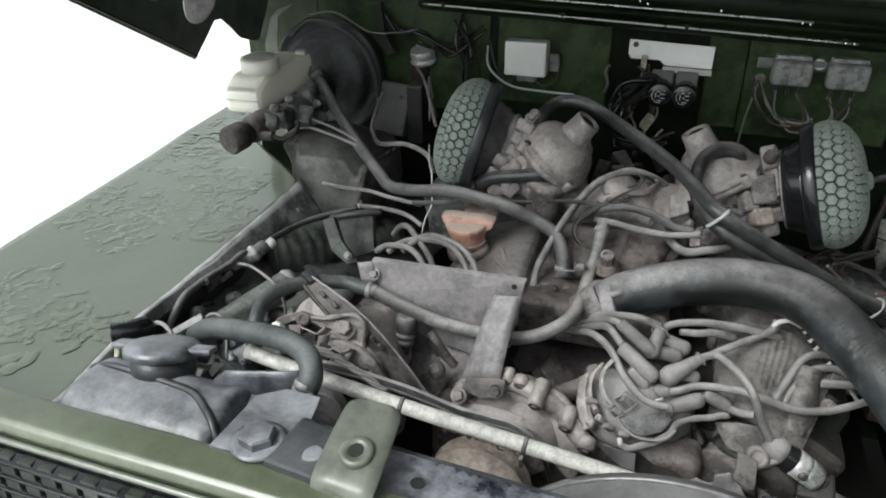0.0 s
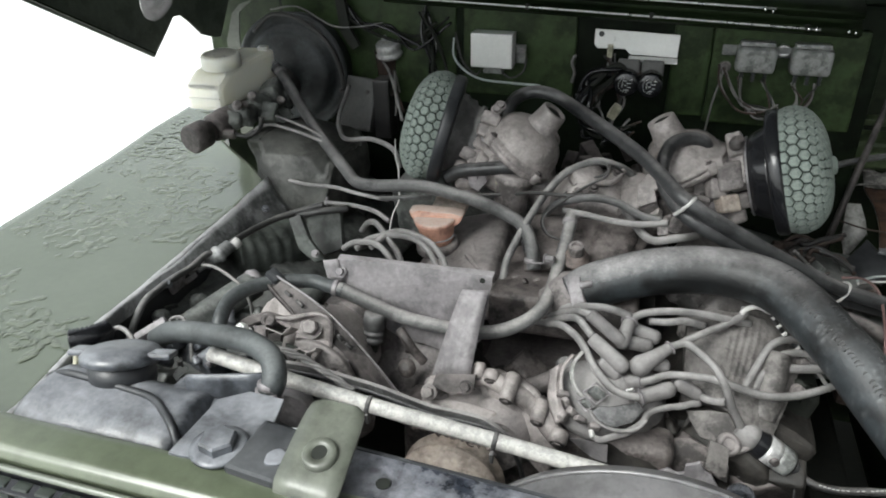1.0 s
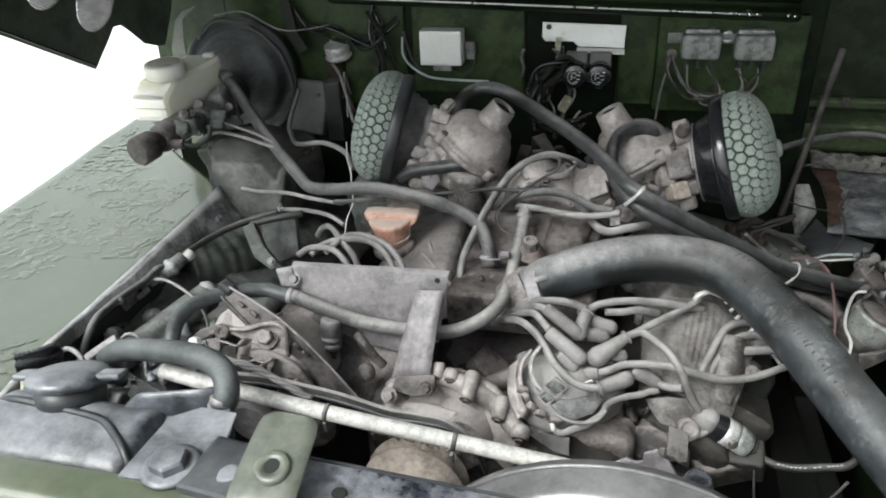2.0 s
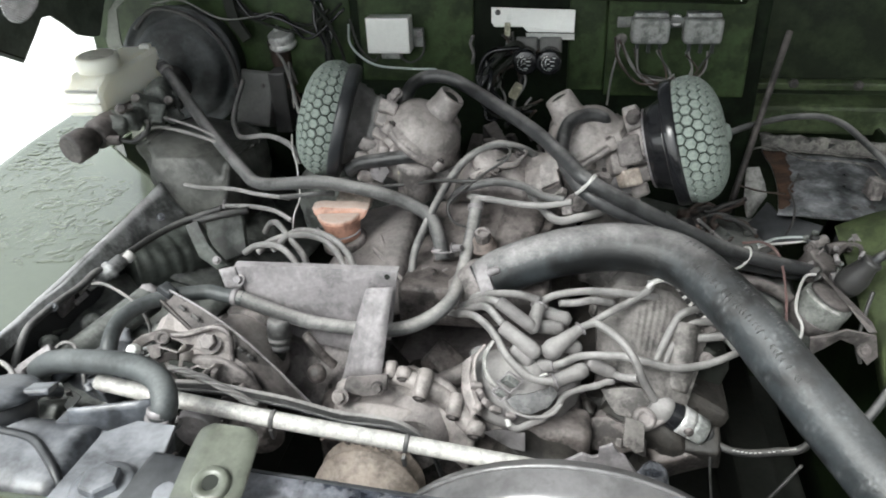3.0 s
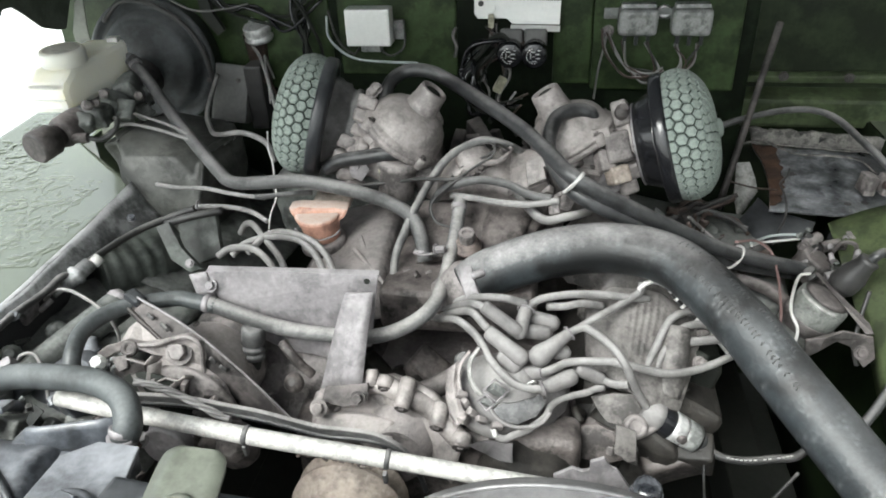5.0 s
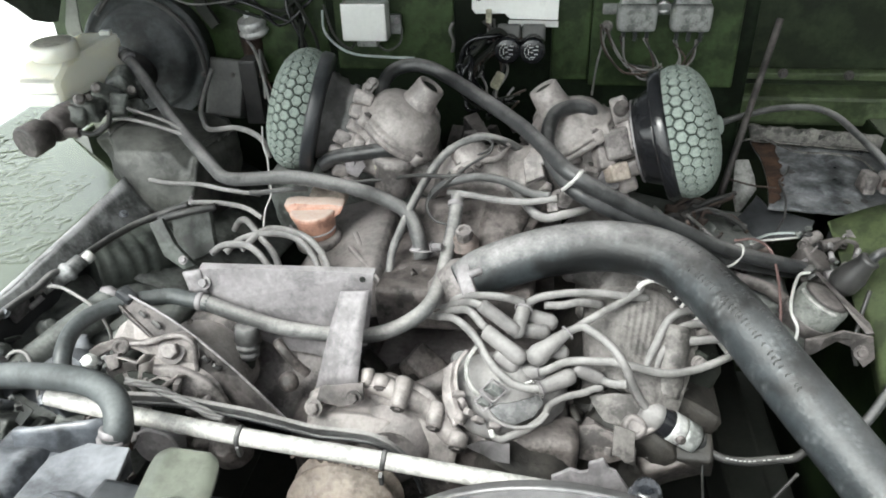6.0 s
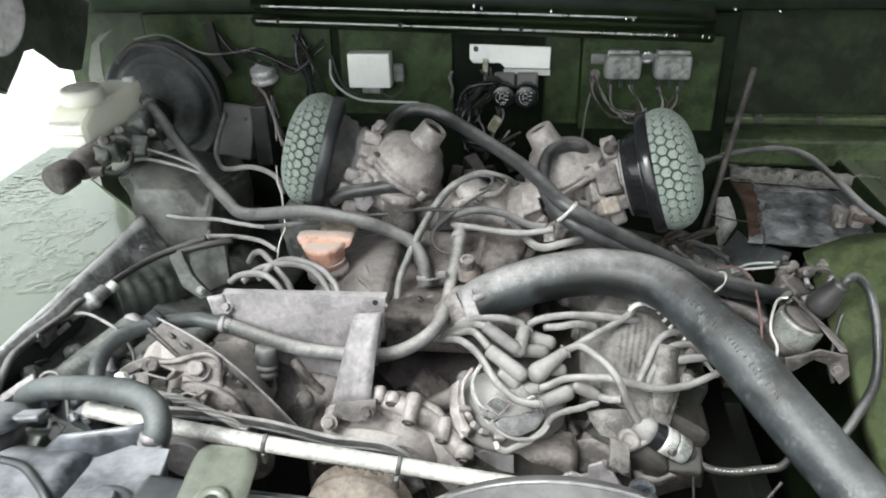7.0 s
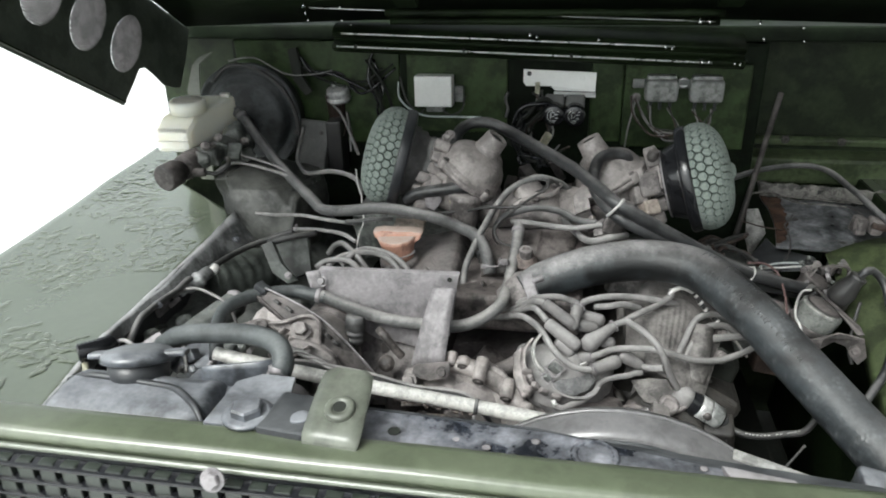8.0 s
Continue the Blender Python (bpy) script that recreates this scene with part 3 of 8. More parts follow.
def rail_top(u, v):
    pts = ((0.334, 1.003), (0.331, 1.007), (0.310, 1.008), (0.299, 1.007), (0.294, 1.004), (0.291, 0.999), (0.291, 0.994))
    k = min(int(u * 6), 5)
    f = u * 6 - k
    y, z = (a + (b - a) * f for a, b in zip(pts[k], pts[k + 1]))
    x = -0.62 + 1.5 * v
    return Vector((x, y - 0.004 * (x - 0.1), z + 0.0012 * noise.noise(Vector((x * 9, 0, 0)))))


part("rail", sheet(rail_top, 18, 40, (0, 0, 0.003)), RAIL_GREEN, rail)
part("lower_lip", tube([(-0.62, 0.290, 0.991), (0.1, 0.287, 0.991), (0.88, 0.284, 0.991)], 0.0034, 10, 8), WETLIP, rail, "wet shining lower edge")
grille = thing("grille", (0.1, 0.262, 0.62), "black plastic grille of small square cells", "grille", kind="structure")
for i in range(62):
    x = -0.60 + 0.024 * i
    part("upright", box((x, 0.279 - 0.004 * (x - 0.1), 0.872), (0.0165, 0.010, 0.226), (0, 0, 0), 0.0012), GRILLE, grille)
# Black bars standing proud: they draw the shaded grooves between cells.
for i in range(12):
    z = 0.982 - 0.0185 * i
    part("bar", slab([(-0.61, 0.2735, z), (0.88, 0.2675, z), (0.88, 0.2805, z + 0.003), (-0.61, 0.2865, z + 0.003)], (0, 0, -0.0030), None, 0.0008), GLOSS, grille)
part("backing", box((0.14, 0.294, 0.85), (1.5, 0.004, 0.26), (0, 0, 0), 0), BLACK, grille)
part("screw", bolt((-0.132, 0.266, 0.999), (0, -1, 0.35), 0.008, 0.007), STEEL, grille, "bright hexagon screw")

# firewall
# Wall and step carry the shade in their colour; the panels stay lighter.
solo("firewall", box((0.15, 1.42, 0.80), (1.9, 0.04, 0.95), (0, 0, 0), 0.004), MID_GREEN, "olive painted steel firewall, darkened for shade", "firewall", kind="structure")
solo("firewall_step", box((-0.02, 1.365, 0.88), (1.12, 0.07, 0.70), (0, 0, 0), 0.008), DEEP_GREEN, "raised middle of the firewall, green darkened for deep shade", "firewall", kind="structure")
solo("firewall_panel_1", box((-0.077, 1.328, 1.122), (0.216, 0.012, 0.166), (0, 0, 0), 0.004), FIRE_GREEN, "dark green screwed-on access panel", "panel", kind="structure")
# Added sheet: lifts the tone where the shade-dark step is too black.
solo("firewall_lighter_sheet", rough_up(box((-0.385, 1.329, 1.12), (0.37, 0.010, 0.22), (0, 0, 0), 0.004), 0.003, 12, 3), FIRE_GREEN, "added firewall sheet, lighter than the shade-dark step behind", "panel", kind="structure")
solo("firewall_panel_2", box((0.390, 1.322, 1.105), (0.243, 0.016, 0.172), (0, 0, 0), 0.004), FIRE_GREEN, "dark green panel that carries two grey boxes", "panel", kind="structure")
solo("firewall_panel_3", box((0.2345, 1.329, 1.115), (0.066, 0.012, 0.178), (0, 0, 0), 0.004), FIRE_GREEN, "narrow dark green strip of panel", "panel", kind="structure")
solo("bulkhead_ledge", box((0.76, 1.385, 0.968), (0.48, 0.05, 0.06), (12, 0, 0), 0.008), LEDGE_GREEN, "ledge across the footwell in a lighter, lit copy of the green", "ledge", kind="structure")

solo("firewall_ridge", rough_up(box((0.74, 1.392, 1.022), (0.42, 0.018, 0.016), (20, 0, 0), 0.004), 0.003, 40, 3), LEDGE_GREEN, "worn grey-green pressed ridge on the firewall", "ridge", kind="structure")
for x, z in ((0.61, 1.026), (0.72, 1.024)):
    solo("ridge_bolt", bolt((x, 1.380, z), (0, -1, 0.3), 0.006, 0.005), IRON, "grimy bolt on the firewall ridge", "bolt", "ridge bolts")

# cowl: a channel with rolled lips over the firewall
cowl = thing("cowl", (0.1, 1.3, 1.18), "cowl channel with glossy wet rolled lips, green darkened for shade", "cowl", kind="structure")


def cowl_shape(u, v):
    pts = ((1.335, 1.188), (1.262, 1.194), (1.247, 1.201), (1.2465, 1.208), (1.265, 1.214), (1.268, 1.220), (1.255, 1.226), (1.251, 1.231), (1.262, 1.240), (1.33, 1.262))
    k = min(int(u * 9), 8)
    f = u * 9 - k
    y, z = (a + (b - a) * f for a, b in zip(pts[k], pts[k + 1]))
    return Vector((-0.32 + 0.80 * v, y, z + 0.034 * (0.10 - 0.80 * v + 0.64)))


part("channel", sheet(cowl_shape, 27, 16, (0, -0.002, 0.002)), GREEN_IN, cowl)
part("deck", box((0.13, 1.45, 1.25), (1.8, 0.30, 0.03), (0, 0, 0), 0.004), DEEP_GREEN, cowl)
# Sky highlights along the wet lips, laid on as thin bright metal tubes.
for y, z, x0, x1 in ((1.2455, 1.205, -0.31, 0.42), (1.2495, 1.230, -0.30, 0.35)):
    part("highlight_lip", tube([(x, y, z + 0.034 * (0.42 - x) + 0.0006 * math.sin(40 * x)) for x in (x0, 0.75 * x0 + 0.25 * x1, (x0 + x1) / 2, x1)], 0.0017, 8, 10), CHROME, cowl, "wet edge, its highlight put in as a bright metal line")
for x in (-0.27, -0.05, 0.16, 0.40):
    part("bolt", bolt((x, 1.247, 1.206 + 0.034 * (0.42 - x)), (0, -1, 0.2), 0.004, 0.003), DARK, cowl)

# bonnet, held open over the bay and hinged at the cowl
HINGE, OPEN = Vector((0, 1.26, 1.275)), radians(29)


def on_bonnet(x, s, d=0.0):
    """A place on the open bonnet: x across, s forward from the hinge, d down from its skin."""
    return Vector((x, HINGE.y - s * math.cos(OPEN) - d * math.sin(OPEN), HINGE.z + s * math.sin(OPEN) - d * math.cos(OPEN)))


bonnet = thing("bonnet", HINGE, "green steel bonnet standing open over the engine, underside darkened for shade", "bonnet")
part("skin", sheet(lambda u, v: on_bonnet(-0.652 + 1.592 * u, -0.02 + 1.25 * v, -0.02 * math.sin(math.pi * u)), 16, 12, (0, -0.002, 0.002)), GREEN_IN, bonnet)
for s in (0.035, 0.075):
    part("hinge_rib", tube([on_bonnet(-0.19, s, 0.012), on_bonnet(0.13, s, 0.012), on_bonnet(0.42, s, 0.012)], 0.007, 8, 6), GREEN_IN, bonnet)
# The bright metal tube draws the highlight on the hinge edge.
part("hinge_highlight", tube([(-0.35, 1.215, 1.3075), (-0.10, 1.2145, 1.299), (0.41, 1.215, 1.2825)], 0.0013, 8, 8), CHROME, bonnet, "thin edge, its highlight put in as a bright metal line")
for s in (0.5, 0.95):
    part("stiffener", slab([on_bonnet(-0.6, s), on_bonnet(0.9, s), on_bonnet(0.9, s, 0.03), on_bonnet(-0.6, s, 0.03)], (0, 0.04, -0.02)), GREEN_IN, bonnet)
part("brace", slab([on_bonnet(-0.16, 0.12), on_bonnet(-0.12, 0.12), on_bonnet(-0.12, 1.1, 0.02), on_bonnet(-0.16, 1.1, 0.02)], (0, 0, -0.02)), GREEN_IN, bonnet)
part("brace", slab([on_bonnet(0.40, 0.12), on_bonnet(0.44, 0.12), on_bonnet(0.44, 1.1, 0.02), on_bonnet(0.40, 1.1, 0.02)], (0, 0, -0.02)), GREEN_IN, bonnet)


def side_panel(x0, sign):
    """The bonnet's hanging side with its row of meshed oval vents, cut through."""
    bm = bmesh.new()
    rows = [(-0.04, 0.06), (-0.03, 0.130), (-0.01, 0.138), (0.03, 0.145), (0.07, 0.136), (0.10, 0.132), (0.12, 0.142), (0.132, 0.172), (0.155, 0.224), (0.60, 0.224), (1.2, 0.224)]
    top = [on_bonnet(x0, s, 0.0) for s, d in rows]
    low = [on_bonnet(x0, s, d) for s, d in rows]
    outline = top + low[::-1]
    holes = []
    for k in range(4):
        s, d = 0.168 + 0.110 * k, 0.110
        holes.append([on_bonnet(x0, s + 0.041 * math.cos(a * math.tau / 24) + 0.014 * math.sin(a * math.tau / 24), d + 0.057 * math.sin(a * math.tau / 24)) for a in range(24)])
    loops = []
    for ring in (outline, *holes):
        vs = [bm.verts.new(p) for p in ring]
        loops += [bm.edges.new((a, b)) for a, b in zip(vs, vs[1:] + vs[:1])]
    bmesh.ops.triangle_fill(bm, use_beauty=True, use_dissolve=False, edges=loops)
    got = bmesh.ops.extrude_face_region(bm, geom=bm.faces[:])
    for v in got["geom"]:
        if isinstance(v, bmesh.types.BMVert):
            v.co.x += 0.003 * sign
    bmesh.ops.recalc_face_normals(bm, faces=bm.faces)
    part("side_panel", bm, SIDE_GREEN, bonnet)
    for k in range(4):
        mb, s0 = bmesh.new(), 0.168 + 0.110 * k
        for i in range(-10, 11):
            w = math.sqrt(max(0.03, 1 - (i / 10.6) ** 2))
            c = s0 + 0.0039 * i
            tube([on_bonnet(x0 + 0.0015, c - 0.014 * w, 0.110 - 0.057 * w), on_bonnet(x0 + 0.0015, c + 0.014 * w, 0.110 + 0.057 * w)], 0.0012, 4, 1, mb)
        for i in range(-13, 14):
            w = math.sqrt(max(0.03, 1 - (i / 14) ** 2))
            mid = s0 + 0.014 * i / 14
            tube([on_bonnet(x0 + 0.0015, mid - 0.041 * w, 0.110 + 0.0041 * i), on_bonnet(x0 + 0.0015, mid + 0.041 * w, 0.110 + 0.0041 * i)], 0.0012, 4, 1, mb)
        part("vent_mesh", mb, STEEL, bonnet, "fine grey wire mesh in an oval vent")


side_panel(-0.655, -1)
side_panel(0.94, 1)
part("flange", slab([on_bonnet(-0.654, 0.165, 0.222), on_bonnet(-0.654, 1.2, 0.222), on_bonnet(-0.644, 1.2, 0.222), on_bonnet(-0.644, 0.165, 0.222)], (0, 0, 0.003)), GREEN_IN, bonnet)

# Glints of hanging rain drops, put in as bright metallic beads.
for q, r in (((-0.352, 1.190, 1.314), 0.0030), ((-0.349, 1.190, 1.300), 0.0022), ((-0.345, 1.190, 1.287), 0.0018), ((-0.279, 1.190, 1.310), 0.0026), ((-0.277, 1.190, 1.287), 0.0020), ((-0.259, 1.190, 1.279), 0.0016), ((0.482, 1.190, 1.282), 0.0026), ((0.492, 1.190, 1.255), 0.0022), ((0.554, 1.190, 1.275), 0.0020), ((0.559, 1.190, 1.252), 0.0020), ((0.383, 1.200, 1.284), 0.0034), ((0.399, 1.200, 1.284), 0.0030), ((0.080, 1.235, 1.255), 0.0026), ((0.093, 1.235, 1.251), 0.0022), ((0.209, 1.235, 1.246), 0.0026), ((0.332, 1.235, 1.234), 0.0024), ((0.344, 1.235, 1.232), 0.0022), ((0.400, 1.235, 1.207), 0.0026), ((0.412, 1.235, 1.207), 0.0024), ((0.458, 1.235, 1.205), 0.0022), ((0.468, 1.235, 1.204), 0.0020)):
    part("glint_bead", lathe([(-1.7 * r, 0.25 * r), (-r, 0.75 * r), (0, r), (0.8 * r, 0.8 * r), (1.3 * r, 0.3 * r)], q, (0, -0.2, -1), 8), GLINT, bonnet)

# windscreen-side post behind the reservoir
solo("cowl_post", slab([(-0.74, 1.43, 0.95), (-0.67, 1.43, 0.95), (-0.665, 1.43, 1.22), (-0.70, 1.42, 1.30), (-0.735, 1.43, 1.2)], (0, 0.02, 0)), GREEN_DULL, "pale green upright cowl side post", "post", kind="structure")

solo("hinge_post", slab([(-0.628, 1.20, 0.95), (-0.598, 1.20, 0.95), (-0.599, 1.20, 1.150), (-0.592, 1.20, 1.199), (-0.559, 1.20, 1.224), (-0.590, 1.20, 1.214), (-0.609, 1.20, 1.196), (-0.628, 1.20, 1.145)], (0, 0.003, 0), None, 0.0008), GREEN_DULL, "pale green bent sheet tab behind the reservoir", "bracket")

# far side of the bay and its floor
solo("inner_fender_right", sheet(lambda u, v: Vector((0.665 + 0.10 * (1 - u) + 0.02 * u, 0.30 + 1.1 * v, 0.95 - 0.6 * u)), 8, 12, (0.003, 0, 0)), GREEN_IN, "green inner fender panel, darkened for shade", "fender", kind="structure")
solo("fender_right", sheet(lambda u, v: Vector((0.765 + 0.35 * u, -0.05 + 1.75 * v, 0.952 - 0.04 * max(0, u - 0.9) * 10)), 10, 12, (0, 0, 0.003)), GREEN, "olive green steel front fender", "fender", kind="structure")
# Tray and rails are coloured near black to stand for the unlit void.
solo("undertray", box((0.15, 0.85, 0.30), (1.3, 1.3, 0.02), (0, 0, 0), 0.002), DARK, "tray under the engine, near black for the shade there", "tray", kind="structure")
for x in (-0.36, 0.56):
    solo("chassis_rail", box((x, 0.85, 0.42), (0.07, 1.25, 0.12), (0, 0, 0), 0.008), DARK, "chassis rail, near black for the shade there", "frame", kind="structure")

# ---- engine ----
engine = thing("engine", (0.1, 0.85, 0.32), "dusty grey engine with alloy castings", "engine")
part("block", rough_up(box((0.10, 0.92, 0.58), (0.36, 0.50, 0.44), (0, 0, 0), 0.03, None, 3), 0.006, 18, 2), IRON, engine)
part("timing_cover", rough_up(box((0.09, 0.655, 0.66), (0.34, 0.06, 0.36), (0, 0, 0), 0.02, None, 3), 0.004, 25, 2), VALLEY, engine)
part("cylinder_head", rough_up(box((-0.10, 0.98, 0.79), (0.17, 0.36, 0.10), (0, -26, 0), 0.015, None, 3), 0.004, 25, 2), IRON, engine)
part("cylinder_head", rough_up(box((0.33, 0.94, 0.80), (0.19, 0.44, 0.11), (0, 26, 0), 0.022, None, 3), 0.007, 25, 3), GREASE, engine)
lc = part("rocker_cover", rough_up(box((-0.068, 0.935, 0.885), (0.150, 0.27, 0.062), (5, -16, 0), 0.018, None, 4, 0.82), 0.0015, 30, 2), ALU, engine)
for k in range(5):
    part("rib", box((-0.03 - 0.012 * k, 0.85 + 0.035 * k, 0.916 - 0.002 * k), (0.006, 0.10, 0.010), (4, -16, 38 - 14 * k), 0.002), ALU, lc)
rc = part("rocker_cover", sheet(lambda u, v: Vector((0.262 + 0.143 * u * (1 - 0.30 * v * v), 0.805 - 0.100 * v ** 1.5 - 0.03 * u * v, 0.895 + 0.055 * math.sin(math.pi * (0.15 + 0.7 * u)) - 0.066 * v ** 2.2 - 0.03 * u + 0.0006 * math.sin(u * math.tau * 17) * math.sin(math.pi * v) * math.sin(math.pi * min(1, max(0, (u - 0.12) / 0.7))) + 0.003 * noise.noise(Vector((7 * u, 6 * v, 4))))), 130, 26, (0, -0.03, 0.03)), ALU_GRIMY, engine)
part("rear_cover", rough_up(box((0.305, 0.90, 0.925), (0.15, 0.15, 0.06), (0, 20, 0), 0.02, None, 4, 0.8), 0.003, 30, 2), ALU_GRIMY, rc)
part("rear_cover", rough_up(box((0.335, 0.90, 0.885), (0.16, 0.20, 0.085), (0, 24, 0), 0.026, None, 4, 0.8), 0.0015, 30, 2), ALU_GRIMY, rc)
# intake manifold and lumps of castings between the banks
im = part("intake_manifold", rough_up(box((0.13, 1.02, 0.93), (0.20, 0.11, 0.06), (0, 0, 0), 0.02, None, 3), 0.004, 26, 3), ALU, engine)
for a, b, r in (((0.06, 0.985, 0.975), (-0.01, 1.00, 1.03), 0.030), ((0.20, 0.985, 0.975), (0.27, 0.99, 1.03), 0.030)):
    part("runner", rough_up(rod(a, b, r, 18, None, 0.2), 0.002, 40), ALU, im)
part("manifold_top", patch((0.053, 0.925, 1.001), (0.163, 0.925, 1.001), (0.155, 0.985, 1.045), (0.066, 0.985, 1.039), 0.016, 0.004), ALU_PALE, im)
part("manifold_shoulder", patch((0.154, 0.920, 1.001), (0.204, 0.925, 1.022), (0.198, 0.985, 1.043), (0.149, 0.985, 1.043), 0.008, 0.004), ALU_PALE, im)
part("manifold_boss", rough_up(lathe([(0, 0.026), (0.008, 0.025), (0.016, 0.020), (0.020, 0.010)], (0.103, 0.955, 1.036), (0.1, -0.45, 0.8), 26), 0.0016, 60), ALU_PALE, im)
part("manifold_rib", rough_up(tube([(0.080, 0.928, 1.022), (0.111, 0.935, 1.037), (0.140, 0.945, 1.038), (0.155, 0.960, 1.052)], (0.006, 0.004), 10, 6), 0.001, 60), ALU_PALE, im)
for q in ((0.094, 0.925, 1.026), (0.105, 0.922, 1.026), (0.116, 0.930, 1.032), (0.146, 0.955, 1.049)):
    part("nut", bolt(q, (0.1, -0.5, 0.8), 0.005, 0.006), IRON, im)
part("notched_edge", rough_up(slab([(0.180, 0.915, 1.016), (0.205, 0.915, 1.029), (0.200, 0.920, 1.043), (0.208, 0.920, 1.046), (0.202, 0.930, 1.060), (0.189, 0.940, 1.061), (0.176, 0.925, 1.045)], (0, 0.008, -0.006), None, 0.002), 0.0008, 60), ALU_PALE, im)
part("valley_plate", patch((0.034, 0.850, 0.930), (0.181, 0.878, 0.948), (0.220, 0.940, 0.983), (0.022, 0.940, 0.979), 0.003, 0.0025), VALLEY, engine)
part("valley_step", patch((0.120, 0.850, 0.950), (0.177, 0.872, 0.953), (0.194, 0.930, 0.987), (0.127, 0.930, 0.986), 0.004, 0.002), VALLEY, engine)
plug = part("temperature_plug", lathe([(0, 0.019), (0.005, 0.019), (0.006, 0.0145), (0.013, 0.0145), (0.014, 0.012)], (0.107, 0.846, 0.958), (0.02, -0.30, 0.95), 20), BROWNCAST, engine)
part("plug_top", lathe([(0.013, 0.0105), (0.026, 0.0110), (0.029, 0.0100), (0.029, 0.0068), (0.024, 0.0060), (0.024, 0.003)], (0.107, 0.846, 0.958), (0.02, -0.30, 0.95), 8, None, False), ALU, plug)
part("hose_clip", tube([(0.039, 0.824, 0.960), (0.051, 0.820, 0.960), (0.062, 0.822, 0.960), (0.073, 0.828, 0.959)], 0.0014, 6, 5), STEEL, engine)
part("clip_screw", bolt((0.069, 0.822, 0.968), (0.9, -0.3, 0.2), 0.0050, 0.014), STEEL, engine)
part("valley_cover", rough_up(box((0.10, 0.865, 0.893), (0.20, 0.19, 0.06), (-6, 0, 0), 0.014, None, 3), 0.003, 30, 2), VALLEY, engine)
part("rear_housing", rough_up(box((-0.10, 1.10, 0.925), (0.26, 0.16, 0.10), (0, -6, 0), 0.02, None, 3), 0.010, 22, 3), MURK, engine)
# water outlet under the big hose
part("water_outlet", rough_up(lathe([(-0.02, 0.018), (0, 0.028), (0.010, 0.031), (0.016, 0.034), (0.026, 0.034), (0.030, 0.028), (0.06, 0.027)], (0.092, 0.790, 0.925), (0.085, 0.005, 0.035), 22), 0.002, 40), ALU, engine)
for at, r, h in (((0.097, 0.893, 0.915), 0.009, 0.03), ((0.053, 0.91, 0.90), 0.008, 0.028), ((0.068, 0.90, 0.895), 0.006, 0.03), ((0.03, 0.90, 0.885), 0.008, 0.03)):
    s = part("sensor", lathe([(0, r * 1.2), (0.008, r * 1.2), (0.008, r), (h, r * 0.9), (h, r * 0.4), (h + 0.012, r * 0.35)], at, (0.1, -0.35, 1), 12), IRON, engine)
    part("terminal", rod(Vector(at) + Vector((0.004, -0.012, h)), Vector(at) + Vector((0.006, -0.017, h + 0.014)), 0.003, 8), CHROME, s)
# water pump and the castings at the front
wp = part("water_pump", rough_up(lathe([(0, 0.050), (0.02, 0.050), (0.03, 0.040), (0.045, 0.036)], (0.05, 0.650, 0.815), (0, -1, 0.1), 26), 0.002, 40), ALU, engine)
spine = cr([(0.012, 0.650, 0.890), (0.037, 0.646, 0.892), (0.063, 0.632, 0.890), (0.084, 0.634, 0.878), (0.101, 0.628, 0.865), (0.127, 0.614, 0.846)], 6)
part("pump_cover", rough_up(sheet(lambda u, v: spine[round(u * 30)] + Vector((-0.012 * v, 0.006 - 0.030 * v + 0.016 * v * v, -0.006 - 0.058 * v + 0.004 * math.sin(9 * u + 4 * v))), 30, 12, (0, -0.012, 0.008)), 0.0016, 60), ALU_PALE, wp)
part("pump_spine", rough_up(tube([spine[k] + Vector((0, 0.004, -0.006)) for k in range(0, 31, 3)], 0.0120, 12, 4), 0.0012, 70), ALU_PALE, wp)
part("pump_web", rough_up(slab([(0.040, 0.662, 0.892), (0.073, 0.660, 0.882), (0.093, 0.656, 0.870), (0.111, 0.650, 0.854), (0.131, 0.644, 0.838), (0.122, 0.628, 0.816), (0.104, 0.627, 0.821), (0.080, 0.629, 0.831), (0.057, 0.620, 0.822), (0.045, 0.627, 0.838), (0.024, 0.642, 0.868), (0.016, 0.655, 0.890)], (0, 0.016, -0.010), None, 0.004), 0.0012, 60), ALU_PALE, wp)
part("pump_rib", rough_up(tube([(0.064, 0.650, 0.892), (0.085, 0.646, 0.882), (0.100, 0.640, 0.868), (0.118, 0.628, 0.852)], (0.006, 0.009), 10, 5), 0.001, 60), ALU_PALE, wp)
part("pump_bowl", rough_up(sheet(lambda u, v: Vector((-0.045 + 0.095 * u, 0.652 - 0.048 * v, 0.872 - 0.016 * math.sin(math.pi * min(1, 1.6 * v)) - 0.030 * v * v + 0.006 * math.sin(math.pi * u))), 14, 12, (0, -0.01, 0.008)), 0.0014, 50), ALU_PALE, wp)
